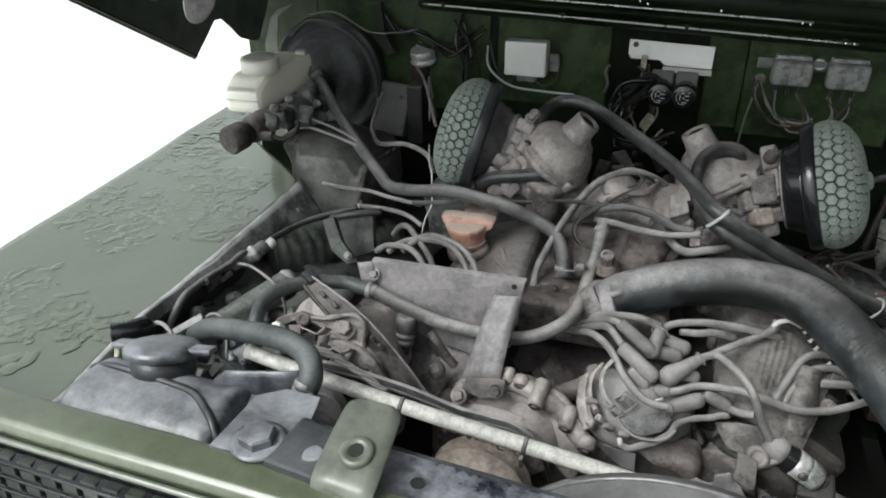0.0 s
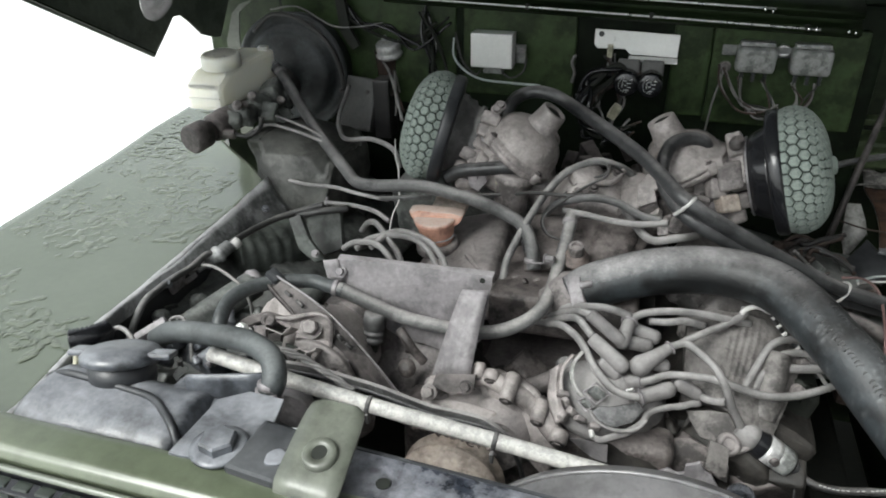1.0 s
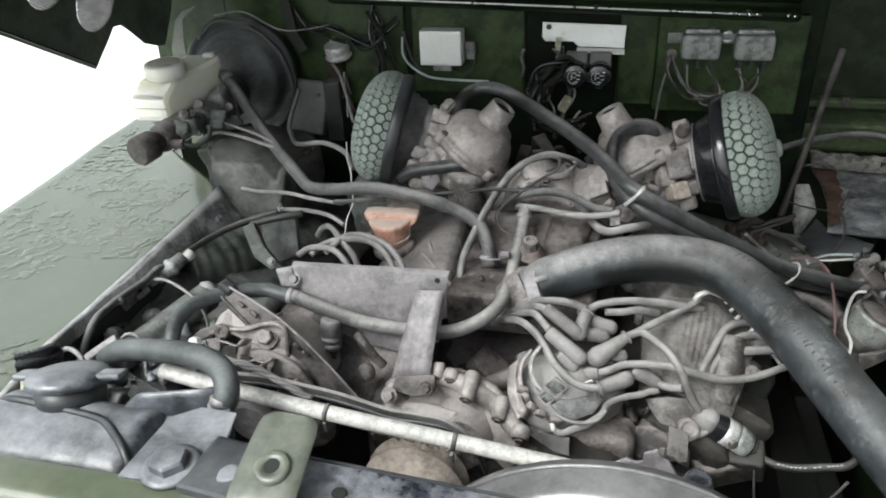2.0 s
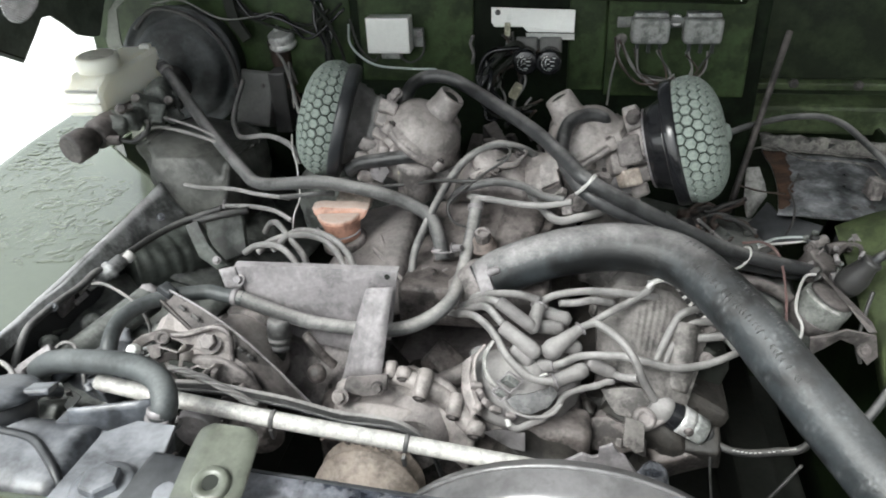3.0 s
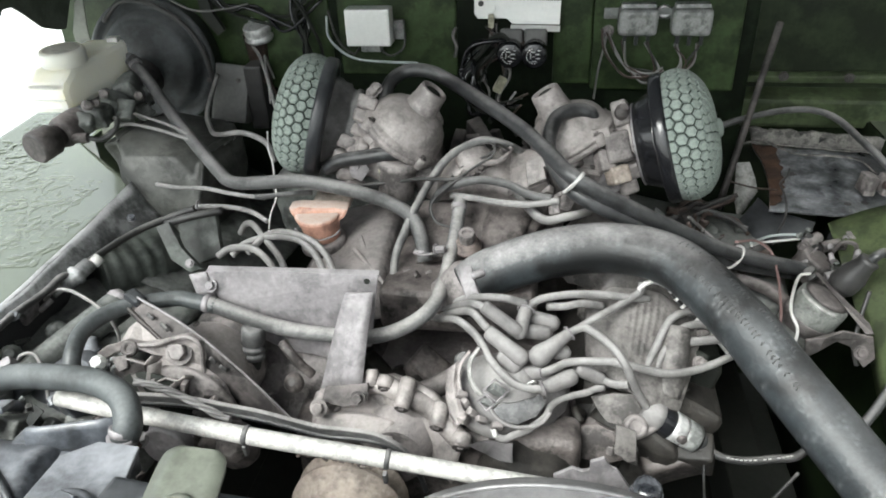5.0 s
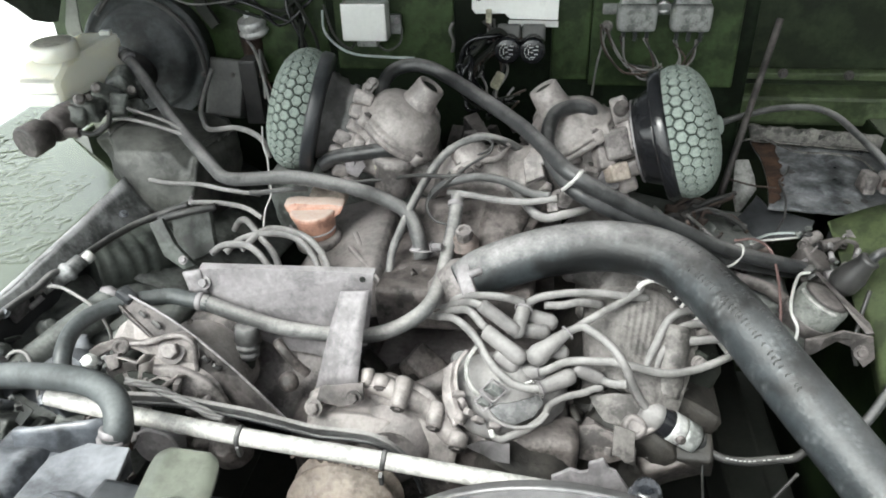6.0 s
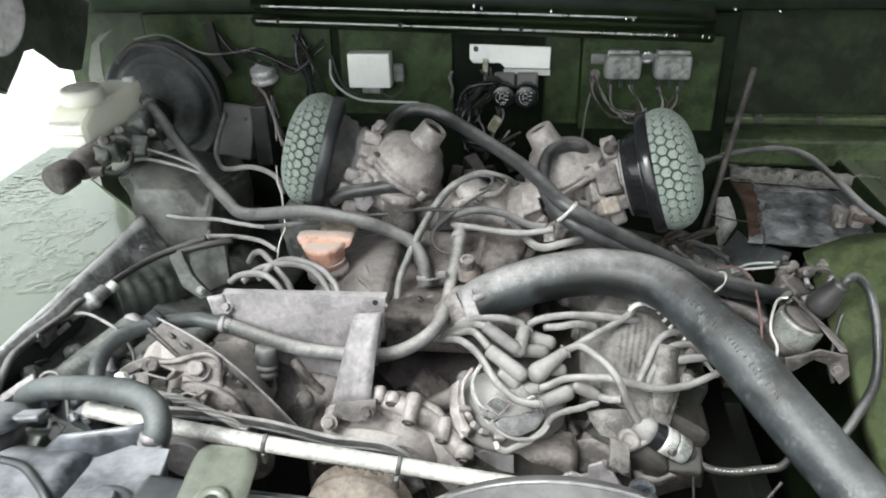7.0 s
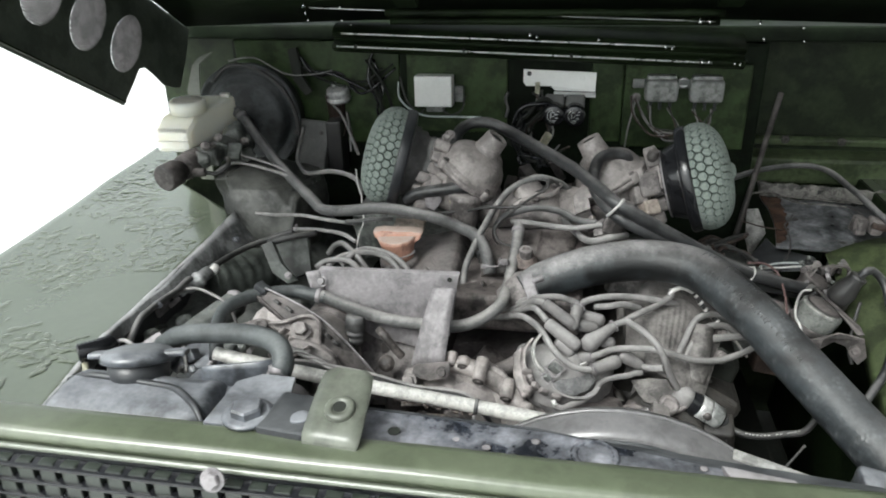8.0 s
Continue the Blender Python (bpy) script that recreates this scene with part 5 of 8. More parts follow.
part("moulded_grain", ticks, RUBBER, big, "fine worn crescent grain moulded in the rubber")
part("clamp", tube([(0.118, 0.781, 0.938), (0.126, 0.7815, 0.9415), (0.134, 0.782, 0.945)], 0.0332, 24, 3), STEEL, big, "dull steel worm clamp")
part("clamp_screw", rod((0.122, 0.762, 0.968), (0.137, 0.768, 0.971), 0.005, 10), STEEL, big)

# ---- smaller hoses ----
h = thing("vacuum_hose", (0.1, 1.0, 0.9), "black rubber vacuum hoses tied together with white ties", "hose")
part("hose", tube([(-0.035, 1.02, 1.085), (-0.030, 1.045, 1.112), (-0.010, 1.065, 1.124), (0.025, 1.062, 1.126), (0.065, 1.045, 1.114), (0.161, 0.941, 1.094), (0.205, 0.877, 1.083), (0.235, 0.833, 1.072), (0.285, 0.830, 1.044), (0.375, 0.865, 0.985), (0.456, 0.895, 0.938), (0.56, 0.915, 0.905)], 0.0098, 14, 8), RUBBER, h)
part("hose", tube([(0.262, 0.985, 1.075), (0.258, 0.975, 1.098), (0.236, 0.968, 1.104), (0.212, 0.945, 1.098), (0.207, 0.90, 1.072), (0.235, 0.845, 1.050), (0.285, 0.835, 1.025), (0.375, 0.872, 0.968), (0.450, 0.905, 0.922), (0.545, 0.93, 0.892)], 0.0098, 14, 8), RUBBER, h)
part("cable_tie", loop((0.238, 0.838, 1.060), (0.35, -0.10, -0.28), (0, 0.3, -0.55), 0.0222, 0.0122, 0.0026), WHITE, h, "white cable tie")
part("cable_tie", loop((0.453, 0.900, 0.930), (0.8, 0.25, -0.38), (-0.1, 0.2, -0.5), 0.0205, 0.0125, 0.0018), WHITE, h, "white cable tie")
hh = thing("brake_servo_hose", (-0.215, 0.932, 0.998), "dusty black servo hose from the brake booster", "hose")
part("hose", tube([(-0.49, 1.135, 1.118), (-0.455, 1.114, 1.089), (-0.410, 1.075, 1.060), (-0.345, 1.015, 1.030), (-0.285, 0.962, 1.006), (-0.258, 0.945, 0.993), (-0.215, 0.932, 0.998), (-0.146, 0.914, 1.013), (-0.095, 0.905, 1.012), (-0.043, 0.900, 1.004), (-0.005, 0.900, 0.990), (0.026, 0.880, 0.983), (0.043, 0.858, 0.965), (0.051, 0.840, 0.937)], 0.0098, n=8, seg=14), HOSE, hh)
part("clamp", lathe([(0, 0.01), (0.0008, 0.0112), (0.0062, 0.0112), (0.007, 0.01)], (-0.482, 1.131, 1.114), (0.6, -0.35, -0.5), 22), STEEL, hh, "dull steel hose clamp")
part("clamp", lathe([(0, 0.01), (0.0008, 0.0112), (0.0062, 0.0112), (0.007, 0.01)], (0.046, 0.849, 0.951), (0.1, -0.3, -0.95), 22), STEEL, hh, "dull steel hose clamp")
hh = thing("heater_hose", (-0.085, 0.676, 0.938), "dusty rubber heater hose run across the bracket", "hose")
part("hose", tube([(0.092, 0.900, 1.003), (0.091, 0.868, 0.981), (0.087, 0.835, 0.957), (0.084, 0.790, 0.941), (0.077, 0.737, 0.937), (0.047, 0.714, 0.922), (0.012, 0.692, 0.922), (-0.035, 0.680, 0.930), (-0.085, 0.676, 0.938), (-0.130, 0.674, 0.953), (-0.165, 0.674, 0.966), (-0.178, 0.674, 0.969)], 0.0092, n=8, seg=14), HEATER, hh)
part("dark_end", tube([(-0.165, 0.674, 0.966), (-0.190, 0.6745, 0.970), (-0.215, 0.675, 0.972), (-0.262, 0.650, 0.975), (-0.285, 0.610, 0.975), (-0.285, 0.575, 0.962), (-0.278, 0.55, 0.93)], 0.0094, n=8, seg=14), GREYHOSE, hh, "darker rubber end of the hose")
part("clamp", lathe([(0, 0.0094), (0.0008, 0.0106), (0.0062, 0.0106), (0.007, 0.0094)], (0.091, 0.891, 0.997), (-0.05, -0.8, -0.6), 22), STEEL, hh, "dull steel hose clamp")
part("clamp", lathe([(0, 0.0094), (0.0008, 0.0106), (0.0062, 0.0106), (0.007, 0.0094)], (-0.172, 0.674, 0.968), (-1, 0.02, 0.15), 22), STEEL, hh, "dull steel hose clamp")
hh = thing("overflow_hose", (-0.185, 0.482, 1.016), "curved dark grey rubber hose beside the radiator cap", "hose")
part("hose", tube([(-0.325, 0.512, 0.972), (-0.290, 0.500, 0.996), (-0.240, 0.492, 1.008), (-0.185, 0.482, 1.016), (-0.150, 0.466, 1.016), (-0.136, 0.448, 1.006), (-0.140, 0.440, 0.990)], 0.0122, n=8, seg=16), GREYHOSE, hh)
part("clamp", lathe([(0, 0.0124), (0.0008, 0.0136), (0.0062, 0.0136), (0.007, 0.0124)], (-0.1385, 0.4455, 1.001), (-0.1, -0.4, -0.9), 22), STEEL, hh, "dull steel hose clamp")
hose("breather_hose", [(-0.110, 0.955, 1.014), (-0.088, 0.952, 1.028), (-0.046, 0.950, 1.037), (-0.005, 0.952, 1.043), (0.018, 0.960, 1.037), (0.032, 0.972, 1.020)], 0.0108, RUBBER, "short black rubber breather hose", n=6)

# ---- ignition ----
dist = thing("distributor", (0.21, 0.69, 0.80), "dusty grey distributor ringed with rubber lead boots", "distributor")
part("body", rough_up(rod((0.215, 0.70, 0.80), (0.20, 0.692, 0.845), 0.040, 22), 0.002, 40), IRON, dist)
part("cap", rough_up(lathe([(-0.012, 0.046), (0.004, 0.050), (0.020, 0.046), (0.036, 0.036), (0.044, 0.018)], (0.196, 0.698, 0.850), (-0.10, -0.30, 1), 30), 0.003, 60), BOOT, dist)
bowl = part("cap_bowl", rough_up(lathe([(-0.030, 0.040), (-0.014, 0.048), (0.0, 0.050), (0.010, 0.047), (0.018, 0.038), (0.022, 0.024), (0.023, 0.006)], (0.160, 0.668, 0.870), (-0.12, -0.52, 0.84), 40), 0.0020, 40), BOOT, dist)
part("pale_band", tube([(0.141, 0.673, 0.932), (0.133, 0.662, 0.922), (0.133, 0.650, 0.910), (0.141, 0.639, 0.900), (0.152, 0.635, 0.894)], 0.0040, 10, 6, None, 0.5), CREAM, bowl, "pale curved band round the cap")
part("outer_band", tube([(0.130, 0.679, 0.921), (0.121, 0.665, 0.912), (0.120, 0.651, 0.901), (0.126, 0.637, 0.889), (0.136, 0.628, 0.880)], 0.0036, 10, 6, None, 0.5), ALU_PALE, bowl)
part("outer_wall", rough_up(strip([((0.108, 0.669, 0.904), (0.118, 0.671, 0.912)), ((0.109, 0.648, 0.889), (0.119, 0.648, 0.897)), ((0.115, 0.631, 0.876), (0.126, 0.631, 0.883)), ((0.125, 0.618, 0.866), (0.135, 0.621, 0.876))], (0.003, 0.005, 0), 5), 0.0012, 60), ALU_PALE, bowl)
part("window", rough_up(slab([(0.159, 0.626, 0.885), (0.171, 0.632, 0.889), (0.190, 0.638, 0.890), (0.212, 0.648, 0.892), (0.219, 0.643, 0.885), (0.208, 0.629, 0.876), (0.189, 0.619, 0.872), (0.172, 0.619, 0.876)], (0, 0.004, -0.003), None, 0.0012), 0.0010, 70, 2), SMOKE, bowl, "smoky dull window in the cap")
part("window_rim", tube([(0.157, 0.626, 0.888), (0.164, 0.620, 0.881), (0.176, 0.616, 0.875), (0.192, 0.616, 0.872), (0.212, 0.622, 0.873), (0.223, 0.633, 0.880)], 0.0024, 8, 6, None, 0.6), BOOT, bowl)


def wire_frame(corners, r, inner):
    """A spring clip: a bent square of wire round a small block."""
    part("spring_clip", tube([*corners, corners[0]], r, 6, 1), STEEL, bowl)
    mid = sum((Vector(p) for p in corners), Vector()) / 4
    part("clip_block", rough_up(box(mid + Vector((0, 0.003, -0.002)), inner, (35, 40, 10), 0.0015), 0.0006, 80), GREYBOX, bowl)


wire_frame([(0.149, 0.635, 0.903), (0.162, 0.646, 0.911), (0.178, 0.641, 0.902), (0.164, 0.630, 0.892)], 0.0013, (0.016, 0.008, 0.014))
wire_frame([(0.144, 0.628, 0.894), (0.152, 0.633, 0.899), (0.163, 0.627, 0.891), (0.154, 0.622, 0.886)], 0.0012, (0.010, 0.006, 0.009))
for at, turn in (((0.125, 0.637, 0.893), 20), ((0.139, 0.622, 0.881), 50), ((0.149, 0.617, 0.877), 35), ((0.166, 0.617, 0.870), 15), ((0.131, 0.631, 0.886), 70)):
    part("lug", rough_up(box(at, (0.013, 0.007, 0.009), (turn, turn, 20), 0.0018), 0.0009, 80, 1), ALU, bowl)
part("stud", rod((0.126, 0.615, 0.875), (0.130, 0.623, 0.876), 0.0050, 12), ALU_PALE, bowl)
part("loose_tab", tube([(0.162, 0.616, 0.868), (0.166, 0.608, 0.862)], 0.0032, 8, 3), WHITE, bowl)
part("tag", box((0.201, 0.661, 0.897), (0.009, 0.002, 0.005), (30, -30, 0), 0.0005), WHITE, bowl)


def lead_boot(a, b, r0, r1, ring=False):
    """A moulded boot: swelling body, a lip at the lead's end."""
    a, b = Vector(a), Vector(b)
    h = (b - a).length
    o = part("lead_boot", lathe([(-0.002, r0 * 0.7), (0, r0), (h * 0.12, r0 * 1.04), (h * 0.5, (r0 + r1) / 2), (h * 0.85, r1), (h, r1 * 0.85), (h + r1 * 0.35, r1 * 0.4)], a, b - a, 16, None, True, 0.05), BOOT, dist, "dusty grey rubber boot")
    if ring:
        part("wire_ring", loop(a + (b - a) * 0.02, b - a, (0, 0, 1), r0 * 1.25, r0 * 1.25, 0.0013, 16), STEEL, o)


lead_boot((0.143, 0.710, 0.962), (0.184, 0.703, 0.934), 0.0078, 0.0082)
lead_boot((0.149, 0.697, 0.936), (0.192, 0.678, 0.914), 0.0088, 0.0100)
lead_boot((0.162, 0.684, 0.914), (0.184, 0.679, 0.900), 0.0085, 0.0095)
lead_boot((0.190, 0.734, 0.944), (0.183, 0.702, 0.930), 0.0080, 0.0092, True)
lead_boot((0.196, 0.744, 0.927), (0.226, 0.738, 0.922), 0.0088, 0.0098)
lead_boot((0.190, 0.722, 0.922), (0.218, 0.728, 0.916), 0.0085, 0.0095)
lead_boot((0.241, 0.708, 0.934), (0.203, 0.679, 0.915), 0.0066, 0.0128, True)
lead_boot((0.224, 0.700, 0.912), (0.240, 0.703, 0.908), 0.0085, 0.0088)
lead_boot((0.212, 0.663, 0.886), (0.248, 0.684, 0.892), 0.0082, 0.0102, True)
lead_boot((0.251, 0.694, 0.896), (0.282, 0.695, 0.879), 0.0090, 0.0076)
lead_boot((0.214, 0.676, 0.900), (0.196, 0.684, 0.890), 0.0062, 0.0105, True)
part("rotor_lead", rough_up(tube([(0.165, 0.610, 0.861), (0.176, 0.610, 0.859), (0.188, 0.616, 0.861), (0.204, 0.624, 0.865), (0.218, 0.636, 0.871), (0.225, 0.651, 0.874), (0.239, 0.665, 0.874), (0.264, 0.680, 0.873), (0.284, 0.693, 0.871)], 0.0042, 8, 8, None, 0.55), 0.0012, 90), BOOT, dist, "perished pale rubber strip")
for p in ([(0.055, 0.786, 0.905), (0.080, 0.773, 0.912), (0.096, 0.768, 0.924), (0.122, 0.751, 0.944), (0.160, 0.731, 0.961), (0.190, 0.737, 0.950)],
          [(0.060, 0.778, 0.895), (0.083, 0.754, 0.909), (0.110, 0.725, 0.929), (0.136, 0.694, 0.931), (0.157, 0.667, 0.916), (0.178, 0.658, 0.899), (0.196, 0.658, 0.891), (0.214, 0.663, 0.887)],
          [(0.085, 0.765, 0.905), (0.108, 0.744, 0.928), (0.129, 0.715, 0.949), (0.149, 0.699, 0.938)],
          [(0.088, 0.770, 0.912), (0.112, 0.750, 0.934), (0.130, 0.721, 0.957), (0.146, 0.709, 0.961)],
          [(0.188, 0.735, 0.944), (0.206, 0.747, 0.951), (0.239, 0.753, 0.956), (0.277, 0.764, 0.951), (0.306, 0.771, 0.944), (0.335, 0.79, 0.93)],
          [(0.214, 0.751, 0.938), (0.235, 0.747, 0.943), (0.254, 0.753, 0.944), (0.28, 0.77, 0.93)],
          [(0.325, 0.786, 0.956), (0.322, 0.778, 0.948), (0.301, 0.764, 0.939), (0.277, 0.741, 0.938), (0.250, 0.722, 0.930)],
          [(0.238, 0.706, 0.934), (0.254, 0.713, 0.938), (0.265, 0.710, 0.937), (0.288, 0.698, 0.926), (0.304, 0.680, 0.913), (0.319, 0.680, 0.878), (0.338, 0.687, 0.842)],
          [(0.212, 0.675, 0.901), (0.222, 0.676, 0.905), (0.244, 0.688, 0.908), (0.288, 0.688, 0.912), (0.312, 0.685, 0.910), (0.352, 0.697, 0.894), (0.391, 0.725, 0.880), (0.428, 0.748, 0.882), (0.455, 0.76, 0.895)],
          [(0.279, 0.695, 0.880), (0.293, 0.686, 0.882), (0.309, 0.680, 0.888)],
          [(0.322, 0.700, 0.868), (0.342, 0.735, 0.900), (0.362, 0.766, 0.922), (0.395, 0.785, 0.920), (0.425, 0.79, 0.90)],
          [(0.335, 0.705, 0.868), (0.352, 0.735, 0.894), (0.372, 0.762, 0.908), (0.402, 0.775, 0.908), (0.428, 0.775, 0.89)],
          [(-0.250, 0.93, 0.915), (-0.232, 0.915, 0.938), (-0.205, 0.885, 0.956), (-0.175, 0.850, 0.955), (-0.150, 0.835, 0.932), (-0.14, 0.82, 0.90)],
          [(-0.215, 0.825, 0.940), (-0.200, 0.843, 0.950), (-0.165, 0.850, 0.958), (-0.128, 0.857, 0.950), (-0.098, 0.838, 0.935), (-0.079, 0.815, 0.905)],
          [(-0.235, 0.825, 0.938), (-0.215, 0.828, 0.950), (-0.175, 0.815, 0.958), (-0.150, 0.805, 0.940), (-0.14, 0.80, 0.91)],
          [(-0.190, 0.822, 0.948), (-0.165, 0.858, 0.960), (-0.120, 0.862, 0.952), (-0.085, 0.838, 0.940), (-0.065, 0.815, 0.910)]):
    hose("ignition_lead", p, 0.0048, WIRE, "dusty grey rubber ignition lead", "wire", "ignition leads", n=7, seg=10)

hose("vent_hose", [(0.012, 0.800, 0.906), (0.010, 0.825, 0.926), (0.011, 0.845, 0.945), (0.022, 0.865, 0.972), (0.036, 0.890, 1.000), (0.053, 0.920, 1.025), (0.071, 0.940, 1.044), (0.094, 0.950, 1.057), (0.119, 0.955, 1.064), (0.151, 0.965, 1.053), (0.174, 0.980, 1.033)], 0.0056, HEATER, "thin dusty rubber vent hose arched over the manifold", "hose", n=7, seg=10)

hose("loop_wire", [(0.073, 0.915, 0.950), (0.058, 0.905, 0.961), (0.048, 0.905, 0.978), (0.053, 0.912, 0.999), (0.077, 0.925, 1.022), (0.099, 0.935, 1.039), (0.124, 0.940, 1.048), (0.133, 0.945, 1.057), (0.126, 0.950, 1.062), (0.106, 0.950, 1.059)], 0.0016, LOOM, "thin dark wire looped over the manifold", "wire", n=6, seg=6)
con = thing("lead_connector", (0.37, 0.685, 0.80), "black lead connector with a bright foil sleeve", "connector")
ax = Vector((0.058, -0.003, -0.034)).normalized()
up = (Vector((0.1, -0.5, 0.8)) - ax * Vector((0.1, -0.5, 0.8)).dot(ax)).normalized()
side = ax.cross(up)
CON = Vector((0.336, 0.687, 0.842))
part("boot", lathe([(0, 0.009), (0.003, 0.0150), (0.006, 0.0162), (0.018, 0.0165), (0.026, 0.0180), (0.029, 0.0180)], CON, ax, 22), GLOSS, con)
part("sleeve", lathe([(-0.010, 0.0085), (-0.006, 0.0125), (0.004, 0.0168), (0.013, 0.0175), (0.014, 0.0165)], CON, ax, 22), BOOT, con, "dusty grey rubber sleeve")
part("body", lathe([(0.026, 0.0172), (0.030, 0.0178), (0.062, 0.0170), (0.068, 0.0140)], CON, ax, 24), GLOSS, con)
part("label", sheet(lambda u, v: CON + ax * (0.028 + 0.017 * u) + 0.0184 * (math.cos(2.7 * v - 1.3) * up + math.sin(2.7 * v - 1.3) * side), 3, 14, up * 0.0003), FOIL, con, "bright foil label")
part("grey_end", sheet(lambda u, v: CON + ax * (0.0455 + 0.019 * u) + (0.0182 - 0.0010 * u) * (math.cos(2.7 * v - 1.3) * up + math.sin(2.7 * v - 1.3) * side), 3, 14, up * 0.0003), BALLAST, con, "scuffed grey end of the label")
part("tail", lathe([(0.066, 0.0135), (0.074, 0.0105), (0.082, 0.0062)], CON, ax, 16), RUBBER, con)
hose("coil_lead", [(0.396, 0.684, 0.806), (0.418, 0.672, 0.798), (0.445, 0.667, 0.799), (0.475, 0.668, 0.805), (0.502, 0.668, 0.815), (0.525, 0.69, 0.84)], 0.0048, LOOM, "black silicone ignition lead with pale print", "wire", n=7)


def clutter(seed, n, lo, hi, size, mats, parent):
    """Small cast and turned odds and ends bolted over the engine: studs, elbows, lugs and clips, none alike."""
    g = random.Random(seed)
    for k in range(n):
        at = Vector([g.uniform(a, b) for a, b in zip(lo, hi)])
        way = Vector((g.uniform(-1, 1), g.uniform(-1, 0.4), g.uniform(0.1, 1))).normalized()
        r = g.uniform(*size)
        m = mats[k % len(mats)]
        kind = k % 5
        if kind == 0:
            part("stud", bolt(at, way, r * 0.7, r), m, parent)
        elif kind == 1:
            part("elbow", tube([at, at + way * r * 2.2, at + way * r * 3 + Vector((g.uniform(-1, 1), g.uniform(-1, 0), -0.6)) * r * 2], r * 0.55, 8, 4), m, parent)
        elif kind == 2:
            part("lug", rough_up(box(at, (r * 2.2, r * 1.5, r * 1.6), (g.uniform(-50, 50), g.uniform(-50, 50), g.uniform(-50, 50)), r * 0.3), r * 0.15, 60, 1), m, parent)
        elif kind == 3:
            part("fitting", lathe([(0, r), (r * 0.6, r), (r * 0.65, r * 0.7), (r * 1.6, r * 0.65), (r * 1.7, r * 0.4)], at, way, 10), m, parent)
        else:
            side = way.orthogonal().normalized()
            part("clip", slab([at, at + side * r * 2.4, at + side * r * 2.2 + way * r, at + way * r * 1.4], way.cross(side) * 0.002), m, parent)


clutter(31, 14, (0.20, 0.93, 0.965), (0.27, 1.02, 1.005), (0.005, 0.010), (ALU, IRON, ALU_PALE, LOOM), engine)
clutter(32, 30, (-0.075, 0.975, 1.0), (-0.025, 1.02, 1.085), (0.006, 0.011), (ALU_PALE, ALU, STEEL), engine)
clutter(33, 30, (0.25, 0.965, 1.0), (0.315, 1.01, 1.08), (0.006, 0.011), (ALU_PALE, ALU, IRON), engine)
clutter(34, 16, (-0.03, 0.62, 0.80), (0.14, 0.66, 0.850), (0.006, 0.011), (ALU, ALU, IRON), engine)
clutter(35, 22, (0.15, 0.66, 0.76), (0.30, 0.72, 0.82), (0.006, 0.012), (IRON, GREASE, ALU), engine)
clutter(39, 40, (0.24, 0.665, 0.765), (0.40, 0.71, 0.83), (0.004, 0.009), (IRON, LOOM, ALU, IRON), engine)
clutter(40, 34, (0.38, 0.92, 0.86), (0.52, 1.12, 0.90), (0.007, 0.016), (IRON, RUST, LOOM, MURK), engine)
part("bell_housing", rough_up(box((0.40, 1.04, 0.83), (0.30, 0.26, 0.10), (0, 8, 0), 0.03, None, 3), 0.012, 16, 3), MURK, engine)
clutter(36, 16, (0.37, 0.74, 0.80), (0.42, 0.84, 0.88), (0.006, 0.011), (IRON, DARK, LOOM), engine)
clutter(44, 18, (0.02, 0.79, 0.915), (0.11, 0.84, 0.925), (0.003, 0.007), (VALLEY, IRON, ALU, VALLEY), engine)
clutter(37, 24, (-0.02, 0.80, 0.875), (0.13, 0.90, 0.905), (0.006, 0.012), (ALU, IRON), engine)
clutter(38, 9, (-0.16, 0.66, 0.80), (-0.02, 0.76, 0.88), (0.008, 0.016), (IRON, ALU, IRON), engine)

print_line = cr([(0.418, 0.6685, 0.8018), (0.445, 0.6635, 0.8030), (0.475, 0.6645, 0.8090), (0.500, 0.6645, 0.8185)], 6)
for k in range(2, 17):
    if k not in (9, 12):
        solo("print_bar", box(print_line[k], (0.0032, 0.0008, 0.0016), (20, -12, 0), 0), WHITE, "small pale print mark on the black lead", "print", "print marks")

# ---- front of the bay: radiator, its support, tube, shroud ----
rad = thing("radiator", (-0.29, 0.40, 0.55), "dusty black radiator with a rounded top tank", "radiator")


def tank_shape(u, v):
    """Half-round tank lying along x."""
    a = math.pi * (0.02 + 0.96 * u)
    e = abs(2 * v - 1)
    k = math.sqrt(max(0.0, 1 - max(0, (e - 0.80) / 0.2) ** 2)) * 0.25 + 0.75
    x = -0.292 + 0.098 * (2 * v - 1)
    y = 0.400 - 0.058 * k * math.copysign(abs(math.cos(a)) ** 0.7, math.cos(a))
    z = 0.900 + 0.088 * k * math.sin(a) ** 0.55 + 0.002 * noise.noise(Vector((x * 25, y * 25, 3)))
    return Vector((x, y, z))


part("top_tank", sheet(tank_shape, 22, 26, (0, 0, 0.002)), TANK, rad)
part("seam", tube([tank_shape(0.56, 0.02), tank_shape(0.55, 0.15), tank_shape(0.54, 0.35), tank_shape(0.53, 0.55), tank_shape(0.51, 0.72), tank_shape(0.47, 0.85), tank_shape(0.40, 0.94), tank_shape(0.28, 0.99), tank_shape(0.15, 0.995)], 0.0042, 8, 5), BLACK, rad, "dark raised seam over the tank")
part("tank_end", rough_up(box((-0.225, 0.437, 0.935), (0.07, 0.05, 0.09), (0, 12, 0), 0.015, None, 3), 0.002, 30, 1), TANK, rad)
part("core", box((0.12, 0.41, 0.72), (0.92, 0.05, 0.36), (0, 0, 0), 0.004), BLACK, rad)
